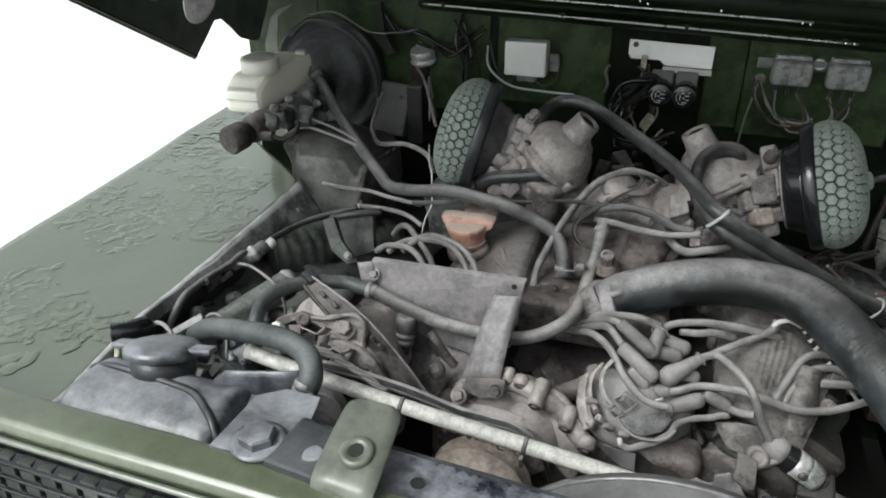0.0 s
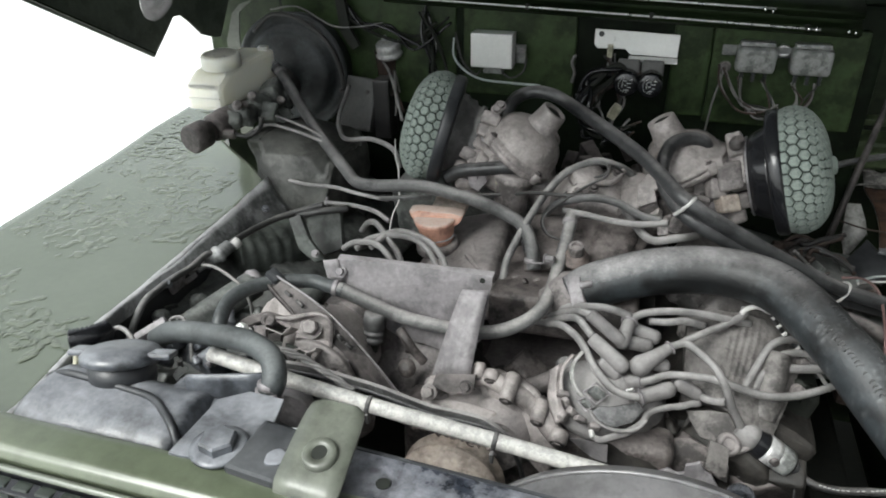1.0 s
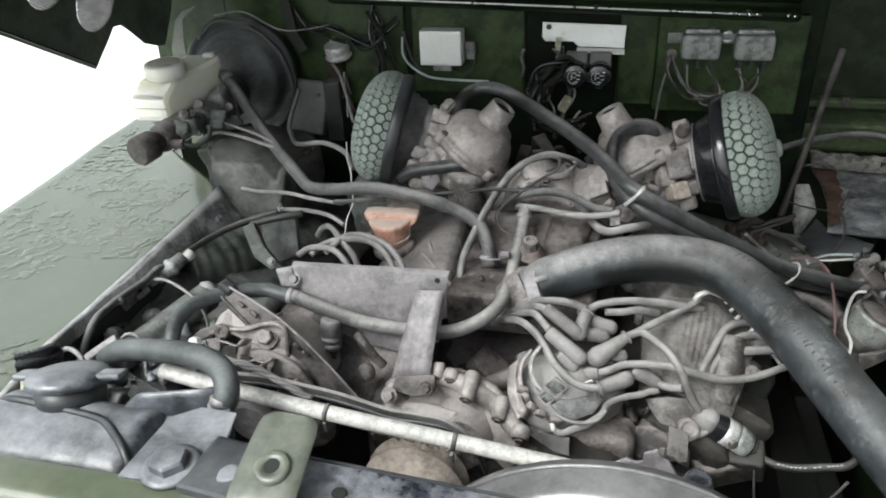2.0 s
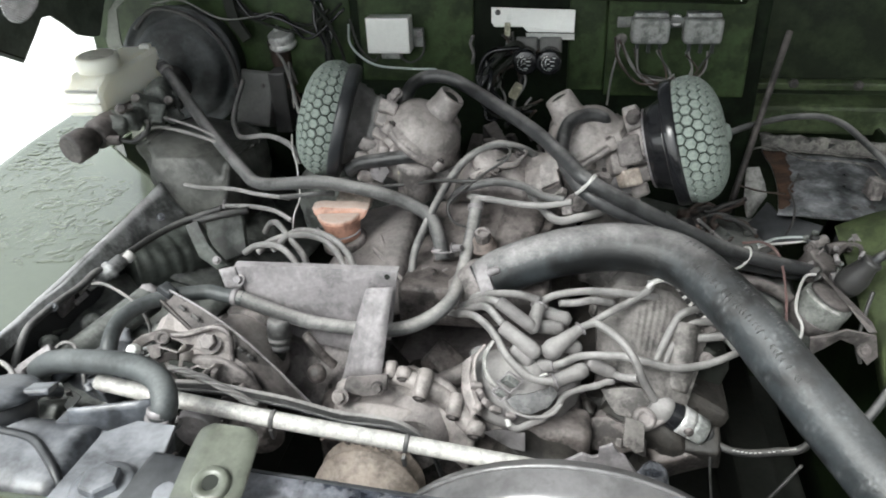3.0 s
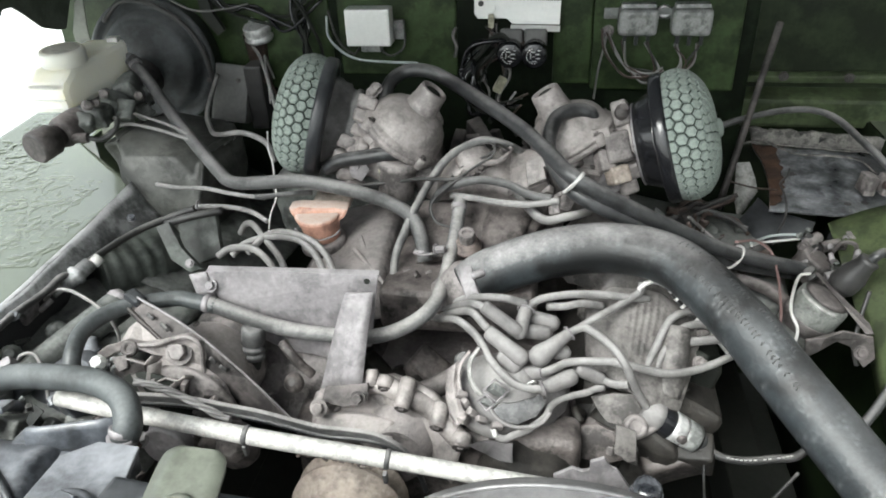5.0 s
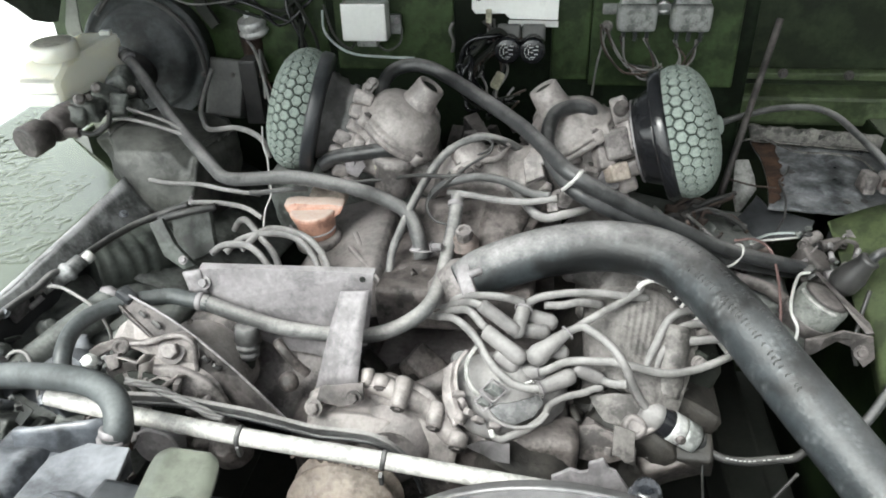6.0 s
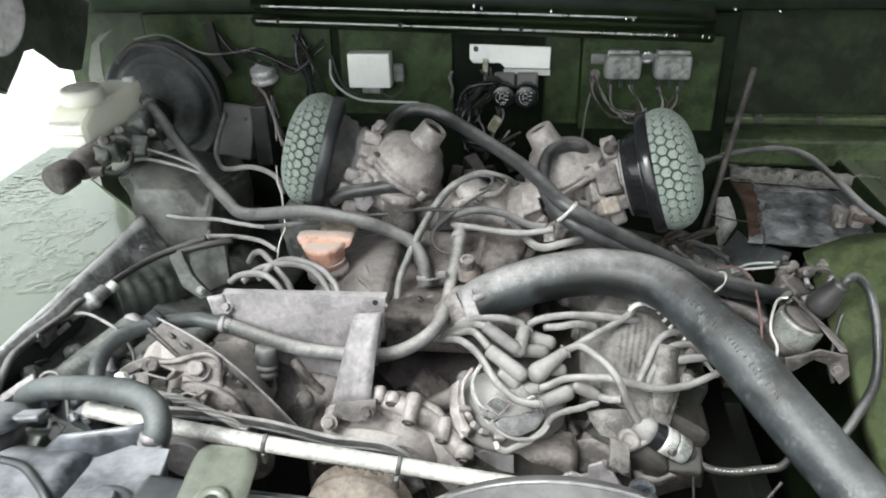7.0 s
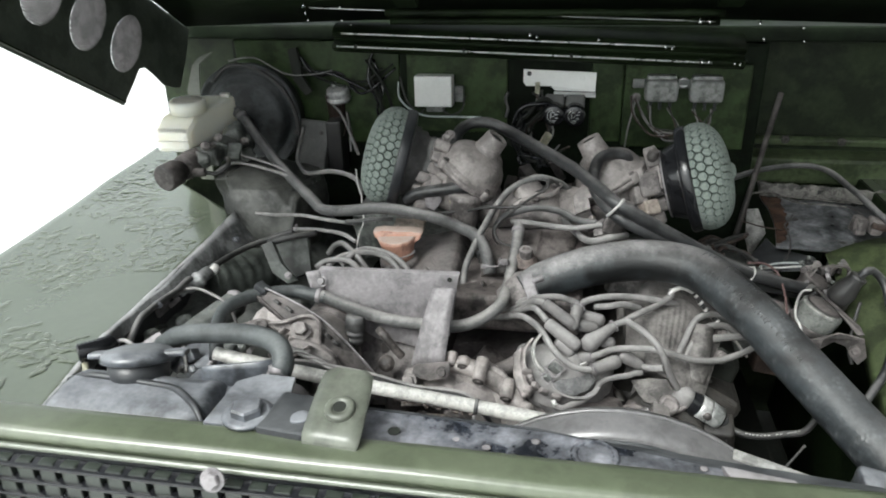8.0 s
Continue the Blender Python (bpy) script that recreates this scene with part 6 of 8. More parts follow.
neck = part("filler_neck", lathe([(-0.02, 0.033), (0.008, 0.033), (0.012, 0.034), (0.036, 0.034)], (-0.310, 0.432, 0.966), (-0.06, 0.34, 0.94), 28), BLACK, rad)
rcap = part("filler_cap", lathe([(0.030, 0.036), (0.032, 0.041), (0.038, 0.041), (0.043, 0.036), (0.046, 0.026), (0.047, 0.010)], (-0.310, 0.432, 0.966), (-0.06, 0.34, 0.94), 36), TANK, rad, "dusty black pressure cap")
part("cap_ear", box((-0.355, 0.440, 1.000), (0.028, 0.022, 0.007), (-20, 0, 12), 0.003), TANK, rcap)
part("cap_ear", box((-0.268, 0.452, 1.004), (0.026, 0.022, 0.007), (-20, 0, 12), 0.003), TANK, rcap)
part("outlet", rod((-0.143, 0.437, 0.955), (-0.140, 0.440, 0.996), 0.0105, 14), TANK, rad)
part("outlet_clamp", lathe([(0, 0.013), (0.007, 0.013)], (-0.1402, 0.440, 0.990), (0.03, 0.05, 1), 18), STEEL, rad)

sup = thing("radiator_support", (0.15, 0.37, 0.95), "scuffed blue-black steel cross bar behind the front rail", "bar")
part("bar", slab([(-0.03, 0.332, 1.000), (0.34, 0.325, 0.998), (0.56, 0.320, 0.985), (0.56, 0.352, 0.985), (0.36, 0.345, 0.997), (0.26, 0.361, 0.998), (0.15, 0.380, 0.999), (-0.03, 0.388, 1.000)], (0, 0, -0.004), None, 0.001), BARPAINT, sup)
part("back_flange", slab([(-0.03, 0.3885, 1.001), (0.15, 0.3805, 1.000), (0.26, 0.3615, 0.999), (0.36, 0.3455, 0.998), (0.56, 0.3525, 0.986), (0.56, 0.354, 0.93), (0.36, 0.347, 0.94), (0.26, 0.363, 0.94), (0.15, 0.382, 0.94), (-0.03, 0.391, 0.94)], (0, -0.003, 0)), BLACK, sup)
# A thin near-black disc on the bar paints the hole's shade.
part("hole", lathe([(0, 0.0060), (0.0009, 0.0062)], (0.0135, 0.354, 1.0006), (0, 0, 1), 20), DARK, sup, "round bolt hole, its shaded inside a flat dark disc")
part("stamped_ring", lathe([(0, 0.023), (0.002, 0.021), (0.002, 0.017), (0.0006, 0.016)], (0.205, 0.350, 0.9990), (0, 0, 1), 28), BARPAINT, sup)
part("end_plate", slab([(0.315, 0.348, 1.004), (0.375, 0.340, 1.002), (0.385, 0.318, 1.002), (0.325, 0.318, 1.004)], (0, 0, -0.006), None, 0.0015), STEEL, sup, "battered bare alloy plate")
part("end_rail", box((0.372, 0.372, 0.985), (0.082, 0.012, 0.004), (0, 8, -14), 0.001), CREAM, sup)
part("end_leg", box((0.407, 0.362, 0.955), (0.010, 0.006, 0.05), (0, 0, 0), 0.001), CREAM, sup)
part("side_bar", rough_up(box((0.50, 0.36, 0.965), (0.12, 0.06, 0.03), (0, 6, 0), 0.006), 0.004, 30, 2), TANK, sup)
for x, y in ((0.075, 0.352), (0.105, 0.345), (0.15, 0.36), (0.30, 0.345)):
    part("paint_chip", lathe([(0, rng.uniform(0.003, 0.005)), (0.0006, 0.003)], (x, y, 1.0003), (0, 0, 1), 9), STEEL, sup)

brk = thing("mounting_plate", (-0.13, 0.37, 0.99), "dusty dark steel plate held by a large hexagon bolt", "plate")
part("plate", slab([(-0.172, 0.328, 1.010), (-0.172, 0.405, 1.006), (-0.150, 0.425, 1.004), (-0.113, 0.424, 1.004), (-0.090, 0.330, 1.010)], (0, 0, -0.005), None, 0.0012), TANK, brk)
part("washer", lathe([(0, 0.025), (0.003, 0.025), (0.004, 0.020)], (-0.132, 0.345, 1.010), (0, 0, 1), 30), TANK, brk)
part("bolt_head", lathe([(0.003, 0.0165), (0.011, 0.0165), (0.013, 0.0145), (0.0135, 0.008)], (-0.132, 0.345, 1.010), (0, 0, 1), 6, None, False), TANK, brk, "large dusty hexagon bolt head")
part("rubber_pad", box((-0.088, 0.352, 1.006), (0.050, 0.062, 0.016), (0, 0, -6), 0.004), BLACK, brk, "black rubber pad with a worn patch")
part("worn_patch", rough_up(lathe([(0, 0.011), (0.0015, 0.009), (0.002, 0.004)], (-0.078, 0.345, 1.0135), (0, 0, 1), 14), 0.0015, 90), TANK, brk)
part("side_web", rough_up(slab([(-0.228, 0.432, 1.000), (-0.152, 0.452, 1.003), (-0.150, 0.448, 0.972), (-0.228, 0.428, 0.972)], (0, 0.003, 0)), 0.0015, 40, 3), TANK, brk)

tab = thing("catch_tab", (-0.035, 0.35, 1.0), "olive green bonnet catch tab with a raised round boss", "catch")
part("tab", strip([((-0.066, 0.316, 1.010), (-0.012, 0.312, 1.010)), ((-0.066, 0.322, 1.018), (-0.009, 0.318, 1.018)), ((-0.066, 0.345, 1.026), (-0.010, 0.342, 1.026)), ((-0.066, 0.375, 1.034), (-0.012, 0.372, 1.034)), ((-0.065, 0.388, 1.037), (-0.014, 0.386, 1.037)), ((-0.062, 0.394, 1.038), (-0.017, 0.392, 1.038)), ((-0.055, 0.398, 1.039), (-0.024, 0.3965, 1.039))], (0, 0, 0.003), 4), GREEN_DULL, tab)
part("boss", lathe([(0, 0.0150), (0.006, 0.0145), (0.0075, 0.0132), (0.0074, 0.0068), (0.003, 0.0062)], (-0.036, 0.346, 1.025), (0, -0.27, 1), 28), GREEN_DULL, tab)
# The bore's darkness is a disc, not depth.
part("bore", lathe([(0, 0.0066), (0.0012, 0.0064)], (-0.036, 0.3448, 1.0305), (0, -0.27, 1), 20), DARK, tab, "hole of the boss, its shaded inside a flat dark disc")

wt_ = thing("white_tube", (0.02, 0.50, 0.90), "chipped white painted steel tube with dark cable ties", "tube")
tubeline = [(-0.250, 0.503, 0.972), (-0.20, 0.501, 0.965), (-0.06, 0.500, 0.946), (0.075, 0.505, 0.926), (0.16, 0.507, 0.914), (0.30, 0.51, 0.895)]
part("tube", tube(tubeline, 0.0084, 18, 6), WHITE_TUBE, wt_)
for x, z in ((-0.064, 0.9465), (0.071, 0.9265)):
    part("cable_tie", lathe([(0, 0.0090), (0.001, 0.0098), (0.004, 0.0098), (0.005, 0.0090)], (x, 0.5 + 0.04 * max(0, x + 0.06), z), (0.135, 0.005, -0.02), 20), HOSE, wt_, "dark grey cable tie")
    part("tie_tail", box((x + 0.001, 0.497, z - 0.016), (0.004, 0.006, 0.014), (10, 0, 0), 0.001), HOSE, wt_)
crumbs = bmesh.new()
for k in range(90):
    u = rng.uniform(0.0, 1.0)
    q = Vector((-0.055 + 0.125 * u, 0.503 + rng.uniform(-0.004, 0.004), 0.9375 - 0.0185 * u + rng.uniform(-0.004, 0.002)))
    s = rng.uniform(0.0012, 0.0034)
    rough_up(box(q, (s * 1.6, s, s), (rng.uniform(-60, 60), rng.uniform(-60, 60), rng.uniform(-60, 60)), 0, crumbs), 0.0)
part("crusted_dirt", crumbs, BROWNCAST, wt_, "crumbs of dirt under the tube")

shr = thing("fan_shroud", (0.235, 0.45, 0.60), "grey dusty plastic fan shroud with a rolled rim", "shroud")


def shroud_shape(u, v):
    a = math.pi * (0.16 + 0.68 * v)
    y, r = ((0.408, 0.186), (0.409, 0.190), (0.418, 0.1935), (0.438, 0.1965), (0.452, 0.1945), (0.455, 0.188))[min(5, int(round(u * 5)))]
    return Vector((0.235 - r * math.cos(a), y, 0.787 + r * math.sin(a)))


part("ring", sheet(shroud_shape, 5, 40, (0, 0, 0.003)), SHROUD, shr)
part("clip", box((0.265, 0.398, 0.962), (0.014, 0.010, 0.010), (0, 10, 0), 0.002), CHROME, shr)
part("rolled_rim", tube([(0.235 - 0.1975 * math.cos(math.pi * k / 14), 0.441, 0.787 + 0.1975 * math.sin(math.pi * k / 14)) for k in range(2, 13)], 0.0022, 8, 5), SHROUD, shr)
part("inner_lip", tube([(0.232 - 0.184 * math.cos(math.pi * k / 10), 0.407, 0.786 + 0.184 * math.sin(math.pi * k / 10)) for k in range(2, 9)], 0.003, 6, 5), BLACK, shr)
fit = thing("pipe_elbow", (0.312, 0.515, 0.87), "dusty grey rubber-capped pipe end", "pipe")
part("pipe", rod((0.316, 0.535, 0.86), (0.312, 0.513, 0.905), 0.013, 16), BLACK, fit)
part("end_cap", rough_up(lathe([(0, 0.0150), (0.004, 0.0158), (0.008, 0.0152), (0.009, 0.0140), (0.016, 0.0138), (0.021, 0.0115), (0.0225, 0.006)], (0.312, 0.513, 0.899), (-0.05, -0.25, 0.97), 20), 0.0006, 60), BARPAINT, fit, "scuffed blue-grey cap")
solo("torn_sheet", rough_up(slab([(0.228, 0.530, 0.897), (0.245, 0.530, 0.910), (0.255, 0.530, 0.906), (0.261, 0.530, 0.909), (0.261, 0.530, 0.919), (0.274, 0.530, 0.927), (0.280, 0.530, 0.916), (0.286, 0.530, 0.913), (0.300, 0.530, 0.888), (0.305, 0.530, 0.869), (0.229, 0.530, 0.858)], (0, 0.004, 0), None, 0.0008), 0.0012, 60, 1), STEEL, "torn pale grey sheet standing behind the fan shroud", "metal sheet")

# ---- alternator ----
alt = thing("alternator", (-0.18, 0.64, 0.78), "dusty alloy alternator with slotted end frame", "alternator")
part("case", rough_up(lathe([(0, 0.046), (0.006, 0.054), (0.03, 0.058), (0.055, 0.058), (0.058, 0.054), (0.085, 0.058), (0.095, 0.045)], (-0.175, 0.585, 0.888), (0, 1, 0), 32), 0.0012, 40), ALU_PALE, alt)
fr = part("end_frame", lathe([(0, 0.022), (0.004, 0.026), (0.008, 0.058), (0.014, 0.062)], (-0.175, 0.572, 0.888), (0, 1, 0), 32), ALU, alt)
for k in range(10):
    a = k * math.tau / 10
    part("fin", box((-0.175 + 0.042 * math.cos(a), 0.568, 0.888 + 0.042 * math.sin(a)), (0.034, 0.010, 0.006), (0, -math.degrees(a), 0), 0.0015), ALU, fr)
fan = part("cooling_fan", lathe([(0, 0.020), (0.003, 0.046), (0.005, 0.046)], (-0.200, 0.566, 0.905), (0, 1, 0), 28), DARK, alt)
part("pulley", lathe([(0, 0.024), (0.003, 0.026), (0.009, 0.020), (0.015, 0.026), (0.018, 0.024)], (-0.178, 0.533, 0.880), (0, 1, 0), 28), STEEL, alt)
ear = part("ear", rough_up(slab([(-0.271, 0.592, 0.953), (-0.258, 0.594, 0.962), (-0.237, 0.597, 0.969), (-0.219, 0.600, 0.963), (-0.194, 0.604, 0.969), (-0.168, 0.606, 0.976), (-0.153, 0.606, 0.970), (-0.147, 0.604, 0.951), (-0.147, 0.598, 0.927), (-0.143, 0.590, 0.896), (-0.156, 0.590, 0.895), (-0.162, 0.596, 0.917), (-0.173, 0.600, 0.931), (-0.185, 0.602, 0.938), (-0.201, 0.602, 0.943), (-0.217, 0.600, 0.951), (-0.236, 0.596, 0.958), (-0.253, 0.594, 0.951), (-0.265, 0.592, 0.943)], (0.001, 0.013, -0.006), None, 0.0025), 0.0005, 50), ALU_PALE, alt)
part("ear_rib", tube([(-0.221, 0.598, 0.963), (-0.199, 0.599, 0.966), (-0.173, 0.600, 0.976), (-0.157, 0.600, 0.976), (-0.148, 0.599, 0.964), (-0.150, 0.596, 0.940), (-0.146, 0.588, 0.908)], 0.0026, 10, 6), ALU, ear)
part("ear_bolt", bolt((-0.176, 0.600, 0.956), (0.15, -0.75, 0.65), 0.0098, 0.011), ALU, ear)
part("ear_eye", lathe([(0, 0.0095), (0.003, 0.0090), (0.0032, 0.0045), (0.001, 0.004)], (-0.231, 0.596, 0.959), (0.1, -0.7, 0.65), 18), IRON, ear)
part("top_casting", rough_up(slab([(-0.263, 0.615, 0.945), (-0.255, 0.630, 0.961), (-0.240, 0.640, 0.972), (-0.224, 0.640, 0.961), (-0.195, 0.635, 0.956), (-0.196, 0.620, 0.948), (-0.232, 0.612, 0.946)], (0.0, 0.03, -0.022), None, 0.010), 0.0012, 40), ALU_PALE, alt)
part("wing_nut", rough_up(lathe([(0, 0.008), (0.004, 0.0085), (0.010, 0.006), (0.012, 0.002)], (-0.255, 0.575, 0.955), (0.1, -0.7, 0.7), 8, None, False), 0.0006, 90), RELAY, alt, "bright wing nut")
part("clip", rough_up(slab([(-0.243, 0.578, 0.960), (-0.225, 0.580, 0.964), (-0.225, 0.575, 0.950), (-0.235, 0.573, 0.945)], (0.001, 0.006, -0.003), None, 0.001), 0.0008, 80), ALU, alt)
# bent sheet-metal fan plates
part("fan_plate", slab([(-0.246, 0.580, 0.944), (-0.206, 0.580, 0.957), (-0.207, 0.572, 0.924), (-0.233, 0.570, 0.915)], (0.0, 0.006, -0.004)), IRON, fan)
part("fan_plate", slab([(-0.205, 0.582, 0.946), (-0.172, 0.582, 0.942), (-0.166, 0.574, 0.918), (-0.207, 0.574, 0.914)], (0.0, 0.006, -0.004)), IRON, fan)


def bent_blade(points, deep):
    """A blade: a strip of sheet standing on edge along the points."""
    line = cr(points, 1)
    last = len(line) - 1
    part("blade", sheet(lambda u, v: line[round(v * last)] + u * Vector(deep), 1, last, (0, 0.0008, 0.0012)), ALU_PALE, fan)


bent_blade([(-0.221, 0.572, 0.967), (-0.199, 0.570, 0.963), (-0.193, 0.570, 0.970), (-0.188, 0.572, 0.974)], (0.002, 0.014, -0.012))
bent_blade([(-0.195, 0.568, 0.962), (-0.198, 0.566, 0.950), (-0.202, 0.564, 0.937)], (0.010, 0.012, -0.002))
bent_blade([(-0.194, 0.566, 0.940), (-0.177, 0.566, 0.950), (-0.165, 0.566, 0.946), (-0.155, 0.568, 0.953)], (0.002, 0.014, -0.012))
bent_blade([(-0.188, 0.562, 0.925), (-0.175, 0.562, 0.939), (-0.164, 0.562, 0.949)], (0.006, 0.012, -0.008))
bent_blade([(-0.169, 0.562, 0.929), (-0.156, 0.562, 0.928), (-0.145, 0.562, 0.925), (-0.137, 0.564, 0.931)], (0.002, 0.012, -0.010))
bent_blade([(-0.215, 0.566, 0.951), (-0.211, 0.564, 0.936), (-0.206, 0.562, 0.925)], (0.008, 0.012, -0.004))
bl = thing("braided_lead", (-0.136, 0.530, 0.961), "pale frayed braided earth lead over the alternator", "lead")
for k in range(4):
    part("strand", tube([Vector(p) + Vector((0, 0.003 * math.sin(i * 2.1 + k * 1.6), 0.003 * math.cos(i * 2.1 + k * 1.6))) for i, p in enumerate([(-0.188, 0.535, 0.970), (-0.167, 0.532, 0.969), (-0.147, 0.530, 0.964), (-0.127, 0.528, 0.956), (-0.108, 0.526, 0.947), (-0.090, 0.526, 0.936)])], 0.0020, 7, 6), WIRE, bl)
st = thing("adjusting_strap", (-0.131, 0.600, 0.931), "dusty slotted steel adjusting strap", "strap")
part("strap", strip([((-0.258, 0.645, 0.975), (-0.243, 0.655, 0.986)), ((-0.213, 0.622, 0.957), (-0.195, 0.632, 0.977)), ((-0.166, 0.600, 0.935), (-0.147, 0.610, 0.964)), ((-0.133, 0.594, 0.908), (-0.105, 0.604, 0.923)), ((-0.096, 0.590, 0.872), (-0.059, 0.600, 0.866))], (0, 0.002, 0.002), 5), IRON, st)
part("edge_fold", tube([(-0.246, 0.652, 0.987), (-0.193, 0.629, 0.980), (-0.146, 0.607, 0.968), (-0.104, 0.601, 0.928), (-0.058, 0.597, 0.870)], 0.0015, 8, 6), STEEL, st, "pale upper edge")
part("front_fold", tube([(-0.255, 0.643, 0.978), (-0.212, 0.620, 0.959), (-0.165, 0.598, 0.937), (-0.135, 0.592, 0.912)], 0.0016, 8, 6), IRON, st)
# Slots are flattened dark strips on the strap, shade put in as colour.
for a, b in (((-0.141, 0.598, 0.953), (-0.135, 0.598, 0.946)), ((-0.131, 0.597, 0.944), (-0.124, 0.597, 0.937)), ((-0.206, 0.624, 0.975), (-0.195, 0.619, 0.970)), ((-0.226, 0.634, 0.979), (-0.217, 0.630, 0.975))):
    part("slot", tube([a, b], 0.0024, 8, 3, None, 0.4), LOOM, st)
for a, b in (((-0.133, 0.592, 0.929), (-0.138, 0.588, 0.923)), ((-0.127, 0.592, 0.924), (-0.135, 0.588, 0.907)), ((-0.138, 0.592, 0.935), (-0.141, 0.590, 0.929))):
    part("bristle", tube([a, b], 0.0010, 6, 2), STEEL, st)
part("strap_cap", rough_up(box((-0.251, 0.655, 0.984), (0.022, 0.016, 0.012), (0, 25, -20), 0.004), 0.001, 60), BLACK, st)
fp = thing("fuel_pipe_union", (-0.125, 0.660, 0.923), "ribbed dusty rubber union under the bracket", "union")
part("union", lathe([(0, 0.010), (0.002, 0.0140), (0.020, 0.0145), (0.021, 0.0125), (0.024, 0.0125), (0.025, 0.0145), (0.029, 0.0145), (0.030, 0.0125), (0.033, 0.0125), (0.034, 0.0145), (0.040, 0.0140)], (-0.121, 0.668, 0.944), (-0.10, -0.20, -1), 22), HOSE, fp)
part("throat", rod((-0.123, 0.662, 0.918), (-0.131, 0.660, 0.888), 0.012, 16), DARK, fp)
ac = thing("side_housing", (-0.181, 0.690, 0.858), "dusty rounded alloy housing behind the adjusting strap", "housing")
part("drum", rough_up(lathe([(0, 0.020), (0.004, 0.034), (0.016, 0.040), (0.050, 0.042), (0.070, 0.038)], (-0.168, 0.665, 0.915), (0.10, 1, -0.10), 28), 0.002, 30), VALLEY, ac)
part("rib", tube([(-0.193, 0.668, 0.943), (-0.178, 0.664, 0.931), (-0.166, 0.662, 0.909), (-0.161, 0.662, 0.875)], 0.0045, 10, 5), VALLEY, ac)
solo("front_cover", rough_up(slab([(-0.181, 0.715, 0.874), (-0.122, 0.715, 0.893), (-0.055, 0.712, 0.901), (-0.017, 0.690, 0.874), (-0.020, 0.655, 0.811), (-0.105, 0.650, 0.803), (-0.157, 0.680, 0.823)], (0, 0.02, -0.01), None, 0.004), 0.004, 16, 4), ALU, "murky dust-covered front cover of the engine", "cover")
hose("elbow_pipe", [(-0.087, 0.665, 0.925), (-0.076, 0.655, 0.921), (-0.065, 0.652, 0.907), (-0.053, 0.655, 0.890)], 0.0060, VALLEY, "short dusty elbow pipe under the bracket", "pipe", n=6)
solo("pipe_nub", rough_up(lathe([(0, 0.010), (0.008, 0.012), (0.016, 0.009), (0.018, 0.004)], (-0.075, 0.655, 0.874), (0.0, -0.7, 0.7), 16), 0.0012, 50), VALLEY, "dusty rounded nub in the gap under the bracket", "plug")

# ---- brakes ----
boo = thing("brake_booster", (-0.52, 1.28, 0.95), "large black pressed-steel brake booster drum", "brake booster")
part("shell", lathe([(-0.06, 0.10), (-0.05, 0.112), (-0.014, 0.1145), (-0.012, 0.1180), (-0.003, 0.1180), (-0.001, 0.1150), (-0.004, 0.1090), (-0.008, 0.1030), (-0.008, 0.0960), (-0.002, 0.0925), (0.012, 0.0890), (0.018, 0.0850), (0.0215, 0.0780), (0.0225, 0.0600), (0.026, 0.0560), (0.0275, 0.0300), (0.0275, 0.010)], (-0.530, 1.262, 1.072), (0.05, -1, 0.04), 56), BOOSTER, boo)
part("cable", tube([(-0.590, 1.24, 1.155), (-0.545, 1.235, 1.19), (-0.49, 1.235, 1.185), (-0.44, 1.24, 1.15), (-0.415, 1.245, 1.10), (-0.41, 1.25, 1.04)], 0.0045, 8, 7), LOOM, boo, "black cable round the drum")
part("vacuum_elbow", rod((-0.535, 1.225, 1.085), (-0.492, 1.136, 1.118), 0.0105, 14), RUBBER, boo)
mcy = thing("master_cylinder", (-0.52, 1.08, 1.0), "grimy brown brake master cylinder", "brake cylinder")
part("barrel", rough_up(lathe([(0, 0.020), (0.01, 0.024), (0.10, 0.025), (0.20, 0.027), (0.26, 0.034)], (-0.528, 0.962, 1.052), (0.01, 1, 0.03), 20), 0.002, 50), IRON, mcy)
part("end_plug", lathe([(0, 0.021), (0.004, 0.0245), (0.034, 0.0235), (0.036, 0.017), (0.05, 0.016)], (-0.541, 0.918, 1.047), (0.25, 1, 0.10), 22), IRON, mcy, "grey cylindrical end plug")
part("union", rod((-0.510, 0.968, 1.045), (-0.488, 0.972, 1.045), 0.008, 10), IRON, mcy)
part("hook_pipe", tube([(-0.49, 0.972, 1.045), (-0.470, 0.980, 1.040), (-0.455, 0.995, 1.050), (-0.462, 1.015, 1.058), (-0.475, 1.03, 1.055)], 0.004, 8, 6), LOOM, mcy)
for k, (at, size) in enumerate((((-0.506, 1.030, 1.060), 0.046), ((-0.490, 1.060, 1.068), 0.044), ((-0.481, 1.100, 1.078), 0.046), ((-0.471, 1.120, 1.063), 0.036), ((-0.465, 1.050, 1.059), 0.034), ((-0.507, 1.000, 1.057), 0.030), ((-0.462, 1.090, 1.046), 0.032))):
    part("casting_lump", rough_up(box(at, (size, size * 0.8, size * 0.75), (17 * k, 31 * k, 23 * k), size * 0.2, None, 3), 0.0045, 45, 2), MURK, mcy)
for at, r in (((-0.490, 1.040, 1.090), 0.0075), ((-0.502, 1.010, 1.082), 0.0085), ((-0.458, 1.080, 1.074), 0.0070), ((-0.493, 1.020, 1.082), 0.0060)):
    part("port", rough_up(lathe([(0, r), (0.010, r), (0.011, r * 0.7), (0.020, r * 0.65)], at, (0.5, -0.6, 0.3), 12), 0.0008, 60), ALU, mcy)
